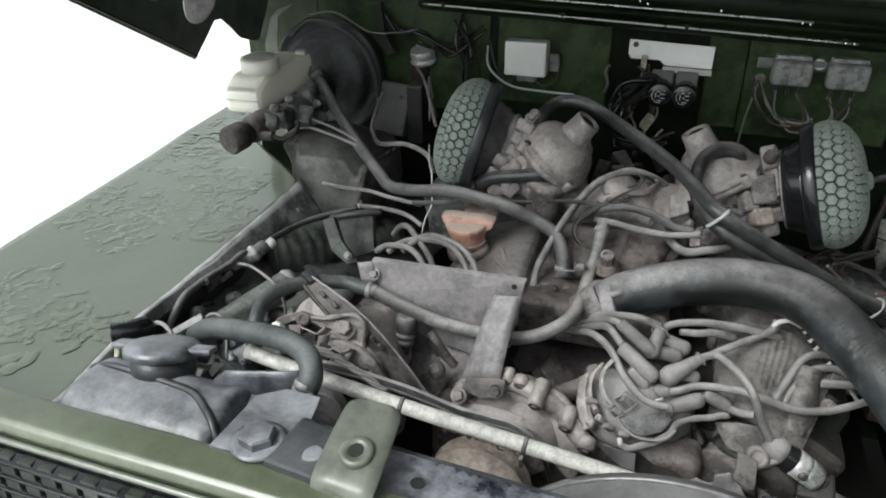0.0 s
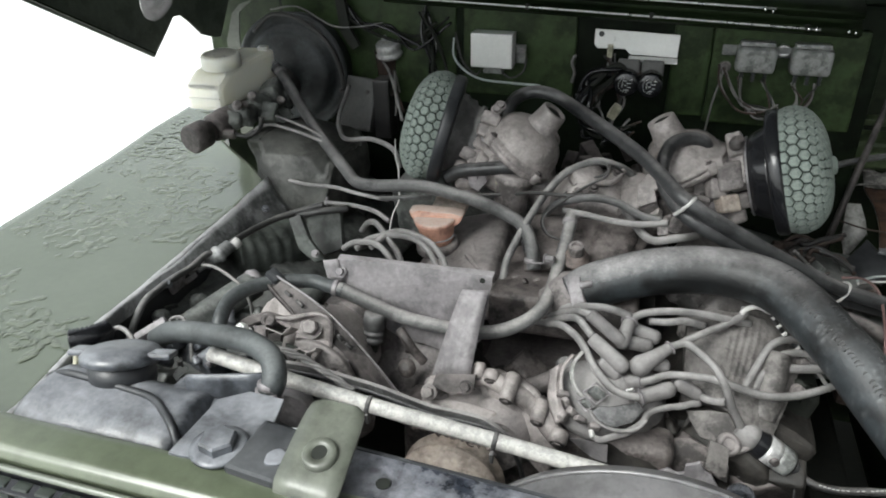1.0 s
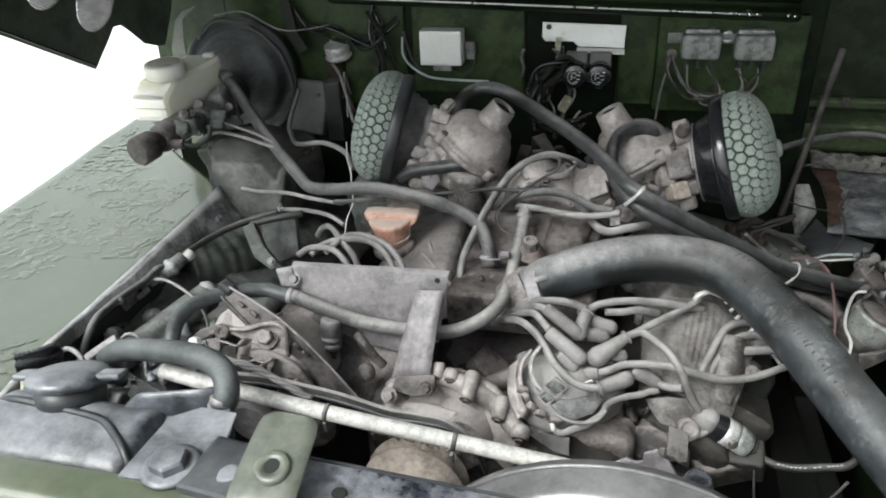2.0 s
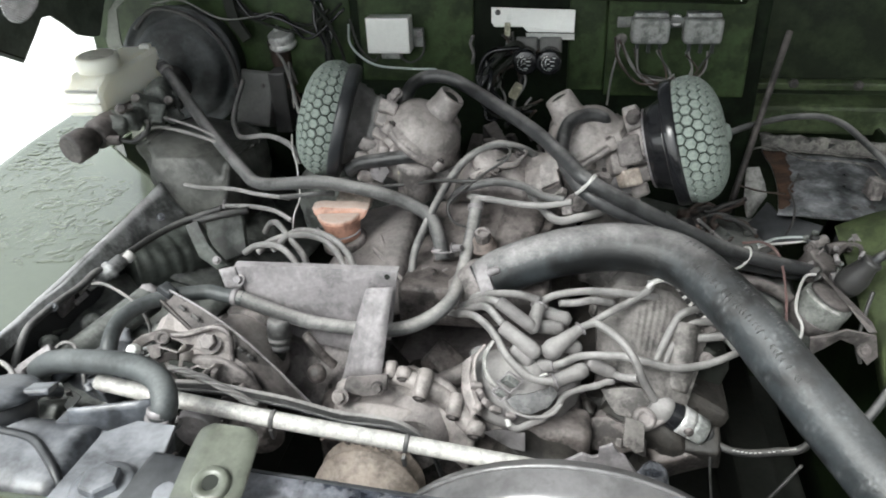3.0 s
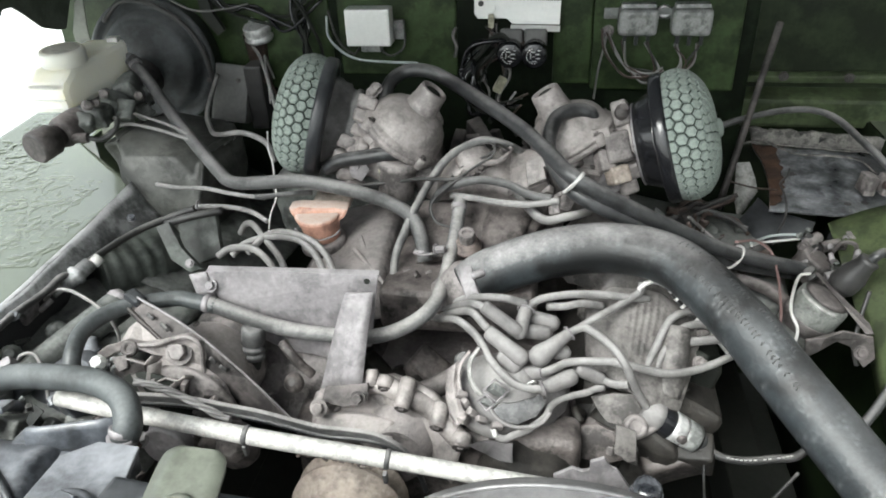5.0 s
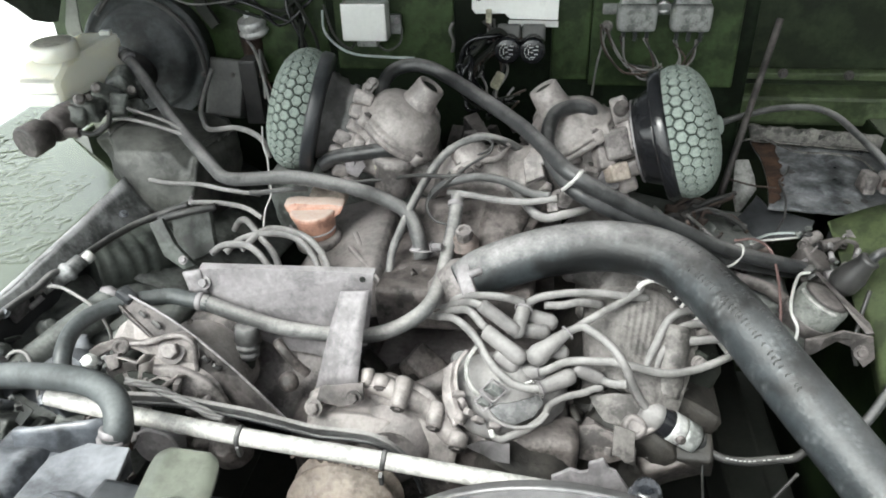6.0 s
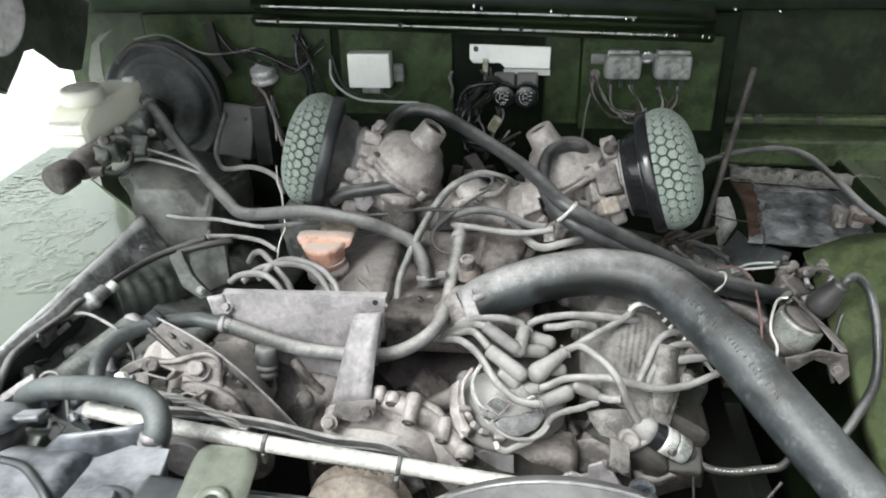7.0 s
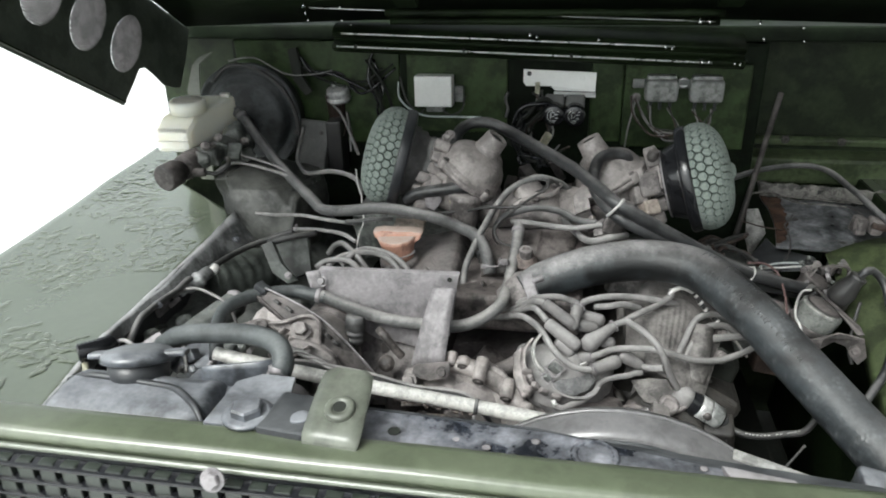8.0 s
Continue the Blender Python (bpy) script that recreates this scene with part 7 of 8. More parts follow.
part("support", rough_up(slab([(-0.51, 0.985, 1.028), (-0.46, 1.01, 1.030), (-0.36, 1.04, 1.005), (-0.33, 0.985, 0.985), (-0.345, 0.965, 0.86), (-0.44, 1.0, 0.85), (-0.50, 1.05, 0.96)], (0.03, 0.14, 0.0), None, 0.030), 0.006, 14, 3), SUPPORT, mcy, "grimy cast bracket under the cylinder")
res = thing("brake_reservoir", (-0.545, 1.07, 1.075), "yellowed white plastic brake fluid reservoir with round cap", "reservoir")


def res_body(y_z, x0, x1):
    """A moulded tank: its outline seen from the side, carried across from x0 to x1, leaning with y."""
    return slab([(x0 + 0.25 * (y - 1.004), y, z) for y, z in y_z], (x1 - x0, 0.0, 0.001), None, 0.010)


part("tank", res_body(((1.004, 1.068), (1.003, 1.105), (1.010, 1.116), (1.030, 1.133), (1.050, 1.138), (1.146, 1.150), (1.148, 1.082), (1.090, 1.078)), -0.598, -0.530), PLASTIC, res)
part("seam", box((-0.5635, 1.0035, 1.0915), (0.066, 0.004, 0.0025), (0, 0, 0), 0.001), PLASTIC, res)
part("cap", lathe([(0, 0.030), (0.001, 0.0335), (0.020, 0.0335), (0.0235, 0.0315), (0.0245, 0.0285), (0.0235, 0.0270), (0.0235, 0.008)], (-0.541, 1.042, 1.138), (0.02, -0.06, 1), 38), PLASTIC, res, "round screw cap")
part("cap_top", lathe([(0.0236, 0.0272), (0.0243, 0.0260), (0.0243, 0.006)], (-0.541, 1.042, 1.138), (0.02, -0.06, 1), 30), CAPTOP, res, "dull top of the cap, darker than its sides")
part("cap_lug", box((-0.530, 1.068, 1.143), (0.016, 0.014, 0.010), (0, 0, 30), 0.003), PLASTIC, res)
part("rear_lug", box((-0.512, 1.135, 1.150), (0.018, 0.016, 0.010), (0, 0, 15), 0.003), PLASTIC, res)
for p, r in (([(-0.499, 1.065, 1.06), (-0.417, 1.037, 1.052), (-0.374, 1.022, 1.046), (-0.345, 1.012, 1.036), (-0.325, 1.000, 1.020)], 0.0024), ([(-0.494, 1.011, 1.029), (-0.46, 1.027, 1.046), (-0.399, 1.017, 1.043), (-0.322, 1.002, 1.028)], 0.0030),
             ([(-0.428, 1.007, 0.955), (-0.36, 0.965, 0.970), (-0.30, 0.945, 0.980), (-0.255, 0.932, 0.980), (-0.20, 0.930, 0.975)], 0.0034), ([(-0.305, 0.915, 0.965), (-0.263, 0.920, 0.964), (-0.215, 0.905, 0.966), (-0.185, 0.892, 0.958)], 0.0038),
             ([(-0.395, 1.24, 1.06), (-0.375, 1.14, 1.03), (-0.35, 1.09, 1.022), (-0.319, 1.049, 1.024), (-0.261, 1.022, 1.039), (-0.205, 0.975, 1.043), (-0.19, 0.96, 1.02)], 0.0042)):
    hose("brake_pipe", p, r, WIRE, "thin dusty steel brake pipe", "pipe", "brake pipes", n=7, seg=8)

hose("thin_white_wire", [(-0.207, 0.99, 1.055), (-0.195, 0.957, 1.039), (-0.186, 0.943, 1.026), (-0.180, 0.925, 1.005), (-0.177, 0.915, 0.984), (-0.180, 0.892, 0.968), (-0.185, 0.88, 0.93)], 0.0012, WHITE, "thin white wire past the air filter", "wire", seg=6)
hose("rubber_stub", [(-0.212, 0.925, 0.980), (-0.191, 0.922, 0.983), (-0.160, 0.918, 0.990), (-0.13, 0.935, 0.985)], 0.0042, HOSE, "short dusty rubber stub behind the cap", "hose", seg=8)
hose("grimy_cable", [(-0.345, 0.895, 0.945), (-0.313, 0.892, 0.957), (-0.290, 0.898, 0.961), (-0.262, 0.912, 0.962)], 0.0060, LOOM, "grimy black cable past the inner wing", "cable", seg=8)
solo("cable_collar", loop((-0.298, 0.911, 0.970), (1, 0.1, -0.1), (0, 0, 1), 0.0060, 0.0060, 0.0016), STEEL, "small steel collar on a dusty pipe", "collar")

# ---- firewall fittings ----
fil = thing("fluid_switch", (-0.348, 1.34, 1.03), "bright metal-capped brown switch on the firewall", "switch")
part("body", rough_up(lathe([(0, 0.018), (0.03, 0.020), (0.05, 0.023)], (-0.345, 1.318, 1.065), (-0.05, 0.1, 1), 20), 0.001, 60), RUST, fil)
part("cap", lathe([(-0.004, 0.024), (0, 0.027), (0.004, 0.027), (0.006, 0.024), (0.009, 0.0235), (0.011, 0.0255), (0.022, 0.0250), (0.025, 0.0225), (0.024, 0.019), (0.026, 0.010)], (-0.336, 1.315, 1.108), (-0.05, -0.22, 1), 22, None, True, 0.06), FOIL, fil, "bright dented metal cap")
part("terminal", rod((-0.348, 1.32, 1.13), (-0.346, 1.315, 1.142), 0.006, 10), CHROME, fil)
blk = thing("control_box", (-0.385, 1.27, 0.93), "dark grey plastic box under the switch", "box")
part("case", box((-0.388, 1.275, 1.015), (0.068, 0.035, 0.105), (-20, 6, 0), 0.006), DULLBOX, blk)
for px_, pz_ in ((-0.030, 0.040), (0.026, 0.040), (-0.030, -0.040), (0.026, -0.040)):
    part("screw", bolt((-0.388 + px_ + 0.1 * pz_, 1.2565 - 0.36 * pz_, 1.010 + pz_), (0, -0.94, 0.34), 0.0032, 0.003), IRON, blk)
part("side", box((-0.338, 1.285, 1.01), (0.034, 0.05, 0.12), (0, 0, 0), 0.005), LOOM, blk)
hng = thing("hinge_bracket", (-0.40, 1.30, 1.12), "small worn steel hinge bracket", "bracket")
part("arm", slab([(-0.435, 1.29, 1.215), (-0.415, 1.29, 1.22), (-0.405, 1.285, 1.16), (-0.385, 1.28, 1.13), (-0.40, 1.28, 1.12), (-0.425, 1.285, 1.15)], (0, 0.01, 0), None, 0.001), DARK, hng)

rel = thing("relay", (-0.12, 1.31, 1.09), "pale zinc box relay with a side tab", "relay")
part("case", box((-0.121, 1.300, 1.133), (0.080, 0.036, 0.064), (0, 0, 0), 0.004), RELAY, rel)
part("side_tab", box((-0.070, 1.310, 1.125), (0.020, 0.012, 0.034), (0, 0, 0), 0.003), GREYBOX, rel)
part("tab_screw", bolt((-0.066, 1.302, 1.132), (0, -1, 0.1), 0.004, 0.003), STEEL, rel)
part("foot", box((-0.120, 1.303, 1.096), (0.036, 0.026, 0.014), (0, 0, 0), 0.003), GREYBOX, rel)
pl = thing("relay_plate", (0.14, 1.31, 1.06), "pale steel plate with two round black relays below", "relay plate")
part("plate", slab([(0.064, 1.316, 1.176), (0.212, 1.312, 1.172), (0.211, 1.306, 1.134), (0.130, 1.308, 1.135), (0.120, 1.312, 1.143), (0.070, 1.314, 1.142), (0.064, 1.314, 1.150)], (0, 0.004, 0), None, 0.001), RELAY, pl)
part("lower_fold", slab([(0.128, 1.306, 1.134), (0.212, 1.304, 1.133), (0.212, 1.290, 1.128), (0.128, 1.292, 1.129)], (0, 0, -0.002)), RELAY, pl)
# Dark disc on the plate for the shade inside a hole.
part("plate_hole", lathe([(0, 0.005), (0.001, 0.005)], (0.076, 1.313, 1.168), (0, -1, 0.05), 14), LOOM, pl)
for x in (0.097, 0.185):
    part("rivet", bolt((x, 1.312, 1.160), (0, -1, 0.1), 0.0045, 0.003), RELAY, pl)
part("spade", box((0.094, 1.306, 1.140), (0.010, 0.006, 0.024), (0, 0, 0), 0.002), YELLOW, pl, "pale yellow spade connector")
for x in (0.131, 0.172):
    r_ = part("socket", box((x, 1.292, 1.112), (0.038, 0.04, 0.036), (-15, 0, 0), 0.004), DULLBOX, pl)
    d_ = part("round_relay", lathe([(-0.012, 0.020), (0.02, 0.0225), (0.036, 0.0215), (0.039, 0.0185), (0.0385, 0.004)], (x, 1.278, 1.098), (0, -0.85, 0.02), 26), GLOSS, pl)
    for k in range(9):
        a = 1.9 + 0.36 * k
        part("print_bar", box((x + 0.0125 * math.cos(a), 1.2380, 1.0988 + 0.0125 * math.sin(a)), (0.0024, 0.001, 0.0010), (0, -math.degrees(a) + 90, 0), 0), RELAY, d_)
    for dx, dz, w in ((-0.002, 0.007, 0.009), (0.005, 0.003, 0.010), (-0.001, -0.001, 0.005), (0.006, -0.004, 0.008), (0.001, -0.009, 0.010), (0.008, 0.009, 0.006)):
        part("print_bar", box((x + dx, 1.2380, 1.0988 + dz), (w * 0.8, 0.001, 0.0009), (0, 0, 0), 0), RELAY, d_)
    part("print_bar", box((x - 0.006, 1.2380, 1.0988), (0.0009, 0.001, 0.010), (0, 0, 0), 0), RELAY, d_)
for x in (0.339, 0.425):
    gbx = thing("ballast_box", (x, 1.31, 1.12), "dull grey alloy box with wires hanging from it", "electrical box", "pair of grey boxes")
    part("case", box((x, 1.297, 1.143), (0.064, 0.034, 0.044), (6, 0, 0), 0.009, None, 3), BALLAST, gbx)
    part("top_step", box((x, 1.302, 1.166), (0.056, 0.024, 0.010), (0, 0, 0), 0.004), BALLAST, gbx)
    part("ear", box((x - 0.042, 1.31, 1.152), (0.026, 0.005, 0.018), (0, 0, 0), 0.002), GREYBOX, gbx)
    for k in (-1, 0, 1):
        part("pin", box((x + 0.019 * k, 1.295, 1.113), (0.006, 0.006, 0.020), (0, 0, 0), 0.001), BLACK, gbx)
pscrew = thing("panel_screw", (0.382, 1.312, 1.148), "bright ring-headed panel screw", "screw")
part("ring", lathe([(0, 0.011), (0.004, 0.010), (0.004, 0.005), (0.001, 0.005)], (0.382, 1.312, 1.155), (0, -1, 0.1), 20), CHROME, pscrew)

def wires(seed, n, spots, spread, r, mat, label, drop=0.03, category="wire", group="loose wires"):
    """A few slack wires through the same spots, none of them alike."""
    g = random.Random(seed)
    for k in range(n):
        p = [Vector(s) + Vector((g.uniform(-1, 1), g.uniform(-1, 1), g.uniform(-1, 1))) * spread for s in spots]
        hose("wire", p, r, mat[k % len(mat)], label, category, group, n=6, seg=6)


wires(11, 3, [(0.321, 1.292, 1.105), (0.325, 1.28, 1.075), (0.350, 1.27, 1.062), (0.375, 1.27, 1.072), (0.358, 1.292, 1.105)], 0.006, 0.0018, [WIRE, RUST, LOOM], "thin slack wire under the grey boxes")
wires(12, 3, [(0.406, 1.292, 1.105), (0.418, 1.28, 1.075), (0.400, 1.265, 1.058), (0.385, 1.262, 1.052)], 0.005, 0.0016, [WIRE, RUST, WIRE], "thin pale wire under the grey boxes")
wires(13, 3, [(0.440, 1.292, 1.105), (0.430, 1.28, 1.08), (0.405, 1.265, 1.055), (0.36, 1.265, 1.05), (0.34, 1.27, 1.058)], 0.005, 0.0017, [WIRE, LOOM, RUST], "thin slack wire under the grey boxes")
hose("panel_lead", [(0.293, 1.312, 1.120), (0.288, 1.30, 1.10), (0.280, 1.29, 1.06), (0.276, 1.29, 1.01)], 0.0018, WIRE, "thin pale lead down the panel edge", "wire", seg=6)
solo("lead_stud", bolt((0.293, 1.314, 1.122), (0, -1, 0.1), 0.007, 0.006), ALU, "dull wire stud on the panel", "stud")
wires(24, 3, [(0.293, 1.308, 1.118), (0.310, 1.29, 1.085), (0.335, 1.275, 1.065), (0.365, 1.27, 1.060), (0.385, 1.268, 1.070)], 0.003, 0.0017, [WIRE, RUST, WIRE], "thin slack wire looped under the grey boxes")
wires(14, 2, [(0.285, 1.305, 1.125), (0.29, 1.29, 1.09), (0.32, 1.27, 1.06), (0.35, 1.265, 1.055)], 0.004, 0.0018, [WIRE, RUST], "thin slack wire along the panel")
wires(15, 8, [(0.145, 1.28, 1.10), (0.10, 1.27, 1.09), (0.075, 1.255, 1.06), (0.085, 1.235, 1.03), (0.115, 1.20, 1.02), (0.15, 1.18, 1.04)], 0.016, 0.0018, [GLOSS, RUST, DARK, WIRE], "tangled thin wire behind the hose")
wires(23, 9, [(0.128, 1.29, 1.11), (0.100, 1.27, 1.115), (0.068, 1.25, 1.095), (0.058, 1.23, 1.06), (0.085, 1.20, 1.03), (0.12, 1.17, 1.02)], 0.018, 0.0040, [GLOSS, DARK, GLOSS], "black cable knotted behind the carburettors")
wires(16, 4, [(0.094, 1.303, 1.130), (0.105, 1.28, 1.105), (0.125, 1.26, 1.07), (0.120, 1.23, 1.03), (0.14, 1.20, 1.0)], 0.010, 0.0022, [RUST, LOOM, WIRE, LOOM], "tangled thin wire under the relay plate")
solo("wire_plug", rough_up(box((0.118, 1.205, 1.06), (0.016, 0.014, 0.028), (20, 25, 10), 0.004), 0.002, 60), YELLOW, "pale plastic wire plug among tangled wires", "plug")
hose("pale_wire", [(-0.198, 1.300, 1.150), (-0.194, 1.285, 1.120), (-0.165, 1.25, 1.105), (-0.12, 1.20, 1.103), (-0.05, 1.12, 1.122), (0.005, 1.085, 1.131)], 0.0022, TEAL, "thin pale teal wire drooping past the relay", "wire", n=7, seg=6)
hose("relay_wire", [(-0.145, 1.305, 1.092), (-0.155, 1.295, 1.085), (-0.18, 1.295, 1.11), (-0.195, 1.30, 1.16)], 0.002, LOOM, "thin black wire beside the relay", "wire", seg=6)
hose("relay_wire", [(-0.105, 1.30, 1.092), (-0.085, 1.295, 1.082), (-0.062, 1.298, 1.095), (-0.058, 1.305, 1.12)], 0.002, LOOM, "thin black wire beside the relay", "wire", seg=6)
hose("switch_wire", [(-0.345, 1.30, 1.095), (-0.318, 1.26, 1.09), (-0.285, 1.20, 1.075), (-0.255, 1.14, 1.06), (-0.235, 1.10, 1.05)], 0.0030, WIRE, "dull pale wire from the switch", "wire", seg=8)
wires(17, 5, [(-0.27, 1.32, 1.20), (-0.25, 1.30, 1.14), (-0.225, 1.28, 1.10), (-0.22, 1.25, 1.05), (-0.21, 1.18, 1.0)], 0.02, 0.0032, [DARK, GLOSS, DARK], "black cable down the firewall")
wires(18, 4, [(-0.43, 1.31, 1.21), (-0.39, 1.30, 1.17), (-0.34, 1.31, 1.15), (-0.27, 1.31, 1.14), (-0.22, 1.31, 1.17)], 0.018, 0.0030, [DARK, GLOSS], "black cable along the firewall")
wires(19, 2, [(-0.30, 1.25, 1.05), (-0.29, 1.22, 1.09), (-0.27, 1.19, 1.075), (-0.265, 1.17, 1.04)], 0.012, 0.002, [WIRE, RUST, LOOM], "thin slack wire behind the air filter")
hose("earth_cable", [(-0.545, 1.235, 1.20), (-0.49, 1.245, 1.205), (-0.43, 1.26, 1.17), (-0.38, 1.29, 1.165), (-0.345, 1.31, 1.17)], 0.0016, WIRE, "thin grey cable over the booster", "wire", seg=8)
hose("frayed_wire", [(0.03, 1.30, 1.08), (0.035, 1.29, 1.10), (0.03, 1.285, 1.12), (0.036, 1.28, 1.135)], 0.003, WIRE, "frayed wire end above the hose", "wire", seg=6)

# ---- over the engine ----
for p, r, m in (([(0.053, 0.925, 0.987), (0.065, 0.905, 1.010), (0.085, 0.895, 1.024), (0.119, 0.890, 1.035), (0.155, 0.885, 1.033), (0.185, 0.880, 1.021), (0.214, 0.870, 1.021)], 0.0058, HOSE), ([(0.079, 0.905, 1.004), (0.108, 0.890, 1.009), (0.142, 0.880, 1.009), (0.183, 0.872, 1.011), (0.223, 0.865, 1.022)], 0.0046, WIRE),
                ([(0.155, 0.960, 1.047), (0.138, 0.925, 1.071), (0.133, 0.915, 1.059), (0.106, 0.905, 1.043), (0.080, 0.888, 1.027), (0.060, 0.885, 1.009), (0.054, 0.878, 0.996), (0.064, 0.866, 0.983), (0.084, 0.862, 0.978)], 0.0019, LOOM), ([(-0.08, 0.925, 1.000), (-0.006, 0.935, 1.006), (0.035, 0.915, 1.022), (0.081, 0.895, 1.032), (0.111, 0.900, 1.034)], 0.003, LOOM),
                ([(0.015, 0.82, 0.90), (0.03, 0.81, 0.918), (0.055, 0.80, 0.920), (0.068, 0.79, 0.910)], 0.003, LOOM), ([(0.16, 0.93, 1.005), (0.20, 0.875, 0.99), (0.235, 0.865, 1.000), (0.262, 0.89, 0.995)], 0.006, WIRE),
                ([(0.045, 0.90, 0.905), (0.035, 0.90, 0.93), (0.028, 0.905, 0.95)], 0.010, RUBBER)):
    hose("engine_wire", p, r, m, "dusty wire laid across the engine", "wire", "engine wires", n=7, seg=8)
for at, turn in (((0.232, 0.868, 1.020), 20), ((0.246, 0.882, 1.026), 50), ((0.218, 0.872, 1.012), -20), ((0.262, 0.905, 1.035), 10), ((0.222, 0.90, 1.005), 40)):
    solo("wire_lug", rough_up(box(at, (0.016, 0.013, 0.022), (turn, turn, turn), 0.003), 0.001, 60), ALU, "small dusty wire terminal by the carburettor", "terminal", "wire terminals")
solo("yellow_clip", box((-0.018, 0.955, 1.008), (0.018, 0.010, 0.034), (20, -30, 10), 0.003), YELLOW, "pale yellow plastic clip below the carburettor", "clip")
hose("white_wire_end", [(0.320, 0.775, 0.953), (0.327, 0.778, 0.960), (0.339, 0.780, 0.963), (0.354, 0.780, 0.957)], 0.0032, WHITE, "white sleeve on a wire under the big hose", "wire", seg=8)
spk = thing("speckled_cable", (0.38, 0.79, 0.90), "black and white speckled cable under the big hose", "wire")
spk_line = [(0.354, 0.780, 0.957), (0.370, 0.782, 0.934), (0.388, 0.782, 0.915), (0.407, 0.783, 0.896)]
part("cable", tube(spk_line, 0.0036, 8, 6), LOOM, spk)
for k, q in enumerate(cr(spk_line, 6)):
    if k % 3 == 1:
        part("pale_band", rod(q, q + Vector((0.0035, -0.0012, -0.0025)), 0.0039, 10), WHITE, spk)
hose("bright_wire_end", [(0.407, 0.783, 0.896), (0.424, 0.784, 0.877), (0.443, 0.784, 0.853)], 0.0024, WHITE, "bright bare wire end under the big hose", "wire", seg=8)
hose("plug_lead", [(0.36, 0.75, 0.895), (0.40, 0.755, 0.90), (0.44, 0.765, 0.90)], 0.0055, WIRE, "dusty grey lead beside the rocker cover", "wire", "ignition leads", seg=8)
hose("inner_pipe", [(0.12, 0.74, 0.80), (0.10, 0.72, 0.83), (0.115, 0.70, 0.85), (0.14, 0.69, 0.85)], 0.012, IRON, "grimy pipe in the dark beside the pump", "pipe")
solo("breather_valve", lathe([(0, 0.012), (0.014, 0.013), (0.018, 0.010)], (0.118, 0.715, 0.868), (0.1, -0.4, 1), 16), HOSE, "grey rubber knob in the gap beside the distributor", "valve")
hose("dark_pipe", [(0.16, 0.72, 0.81), (0.12, 0.70, 0.815), (0.09, 0.69, 0.80)], 0.014, RUBBER, "dark rubber pipe behind the pump", "pipe")

# ---- left side of the bay ----
gait = thing("ribbed_gaiter", (-0.427, 0.901, 0.860), "ribbed dirty black rubber gaiter beside the inner wing", "gaiter")
g0, g1 = Vector((-0.450, 0.846, 0.875)), Vector((-0.382, 0.957, 0.865))
gl = (g1 - g0).length
part("gaiter", rough_up(lathe([(gl * k / 24, 0.046 + 0.0017 * math.cos(k * math.pi / 2) - 0.006 * (k / 24) ** 2) for k in range(25)], g0, g1 - g0, 36, None, True, 0.05), 0.0040, 22), MURK_GREEN, gait)
flp = thing("wing_flap", (-0.298, 0.860, 0.913), "stiff dusty black sheet flaps beside the engine", "flap")
part("flap", rough_up(slab([(-0.354, 0.880, 0.947), (-0.335, 0.885, 0.954), (-0.318, 0.872, 0.920), (-0.287, 0.860, 0.893), (-0.304, 0.856, 0.887), (-0.331, 0.862, 0.904)], (0.003, 0.006, -0.004), None, 0.001), 0.001, 40, 2), MURK_GREEN, flp)
part("flap", rough_up(slab([(-0.352, 0.935, 0.930), (-0.293, 0.945, 0.942), (-0.282, 0.915, 0.885), (-0.321, 0.905, 0.869), (-0.342, 0.915, 0.893)], (0.003, 0.006, -0.004), None, 0.001), 0.002, 30, 2), MURK_GREEN, flp)
part("flap_bolt", bolt((-0.299, 0.855, 0.904), (0.2, -0.7, 0.6), 0.0045, 0.005), STEEL, flp)
solo("shiny_stud", lathe([(0, 0.0030), (0.003, 0.0034), (0.006, 0.0020)], (-0.358, 0.763, 0.905), (0, -0.5, 0.9), 12), CHROME, "tiny shiny wet stud in the dark gap", "stud")
solo("inner_wing", sheet(lambda u, v: Vector((-0.465 + 0.17 * u, 0.50 + 0.42 * v, 0.884 - 0.05 * u + 0.012 * noise.noise(Vector((6 * u, 9 * v, 1))) - 0.05 * max(0, v - 0.7))), 16, 24, (0, 0, 0.004)), MURK, "murky grey-green inner wing sheet", "inner wing", kind="structure")
gear = thing("steering_box", (-0.36, 0.64, 0.72), "grimy cast steering box crowded with fittings", "steering box")
part("case", rough_up(box((-0.365, 0.655, 0.815), (0.13, 0.16, 0.12), (8, 12, 10), 0.025, None, 3), 0.006, 22, 2), MURK, gear)
part("cover", rough_up(lathe([(0, 0.045), (0.008, 0.046), (0.014, 0.030), (0.022, 0.026)], (-0.345, 0.625, 0.868), (0.15, -0.35, 0.9), 24), 0.001, 50), TANK, gear)
clutter(41, 26, (-0.435, 0.555, 0.85), (-0.29, 0.72, 0.905), (0.006, 0.014), (MURK, TANK, MURK, SOOT), gear)
clutter(45, 26, (-0.42, 0.53, 0.885), (-0.25, 0.63, 0.925), (0.003, 0.008), (PANEL, STEEL, TANK, LOOM), gear)
clutter(43, 16, (-0.26, 0.44, 0.92), (-0.16, 0.50, 0.96), (0.005, 0.010), (IRON, STEEL, RUST), gear)
hose("black_loom", [(-0.425, 0.77, 0.930), (-0.407, 0.83, 0.935), (-0.385, 0.885, 0.938), (-0.35, 0.915, 0.945), (-0.305, 0.915, 0.962)], 0.0052, LOOM, "black taped loom along the fender edge", "cable", n=7)
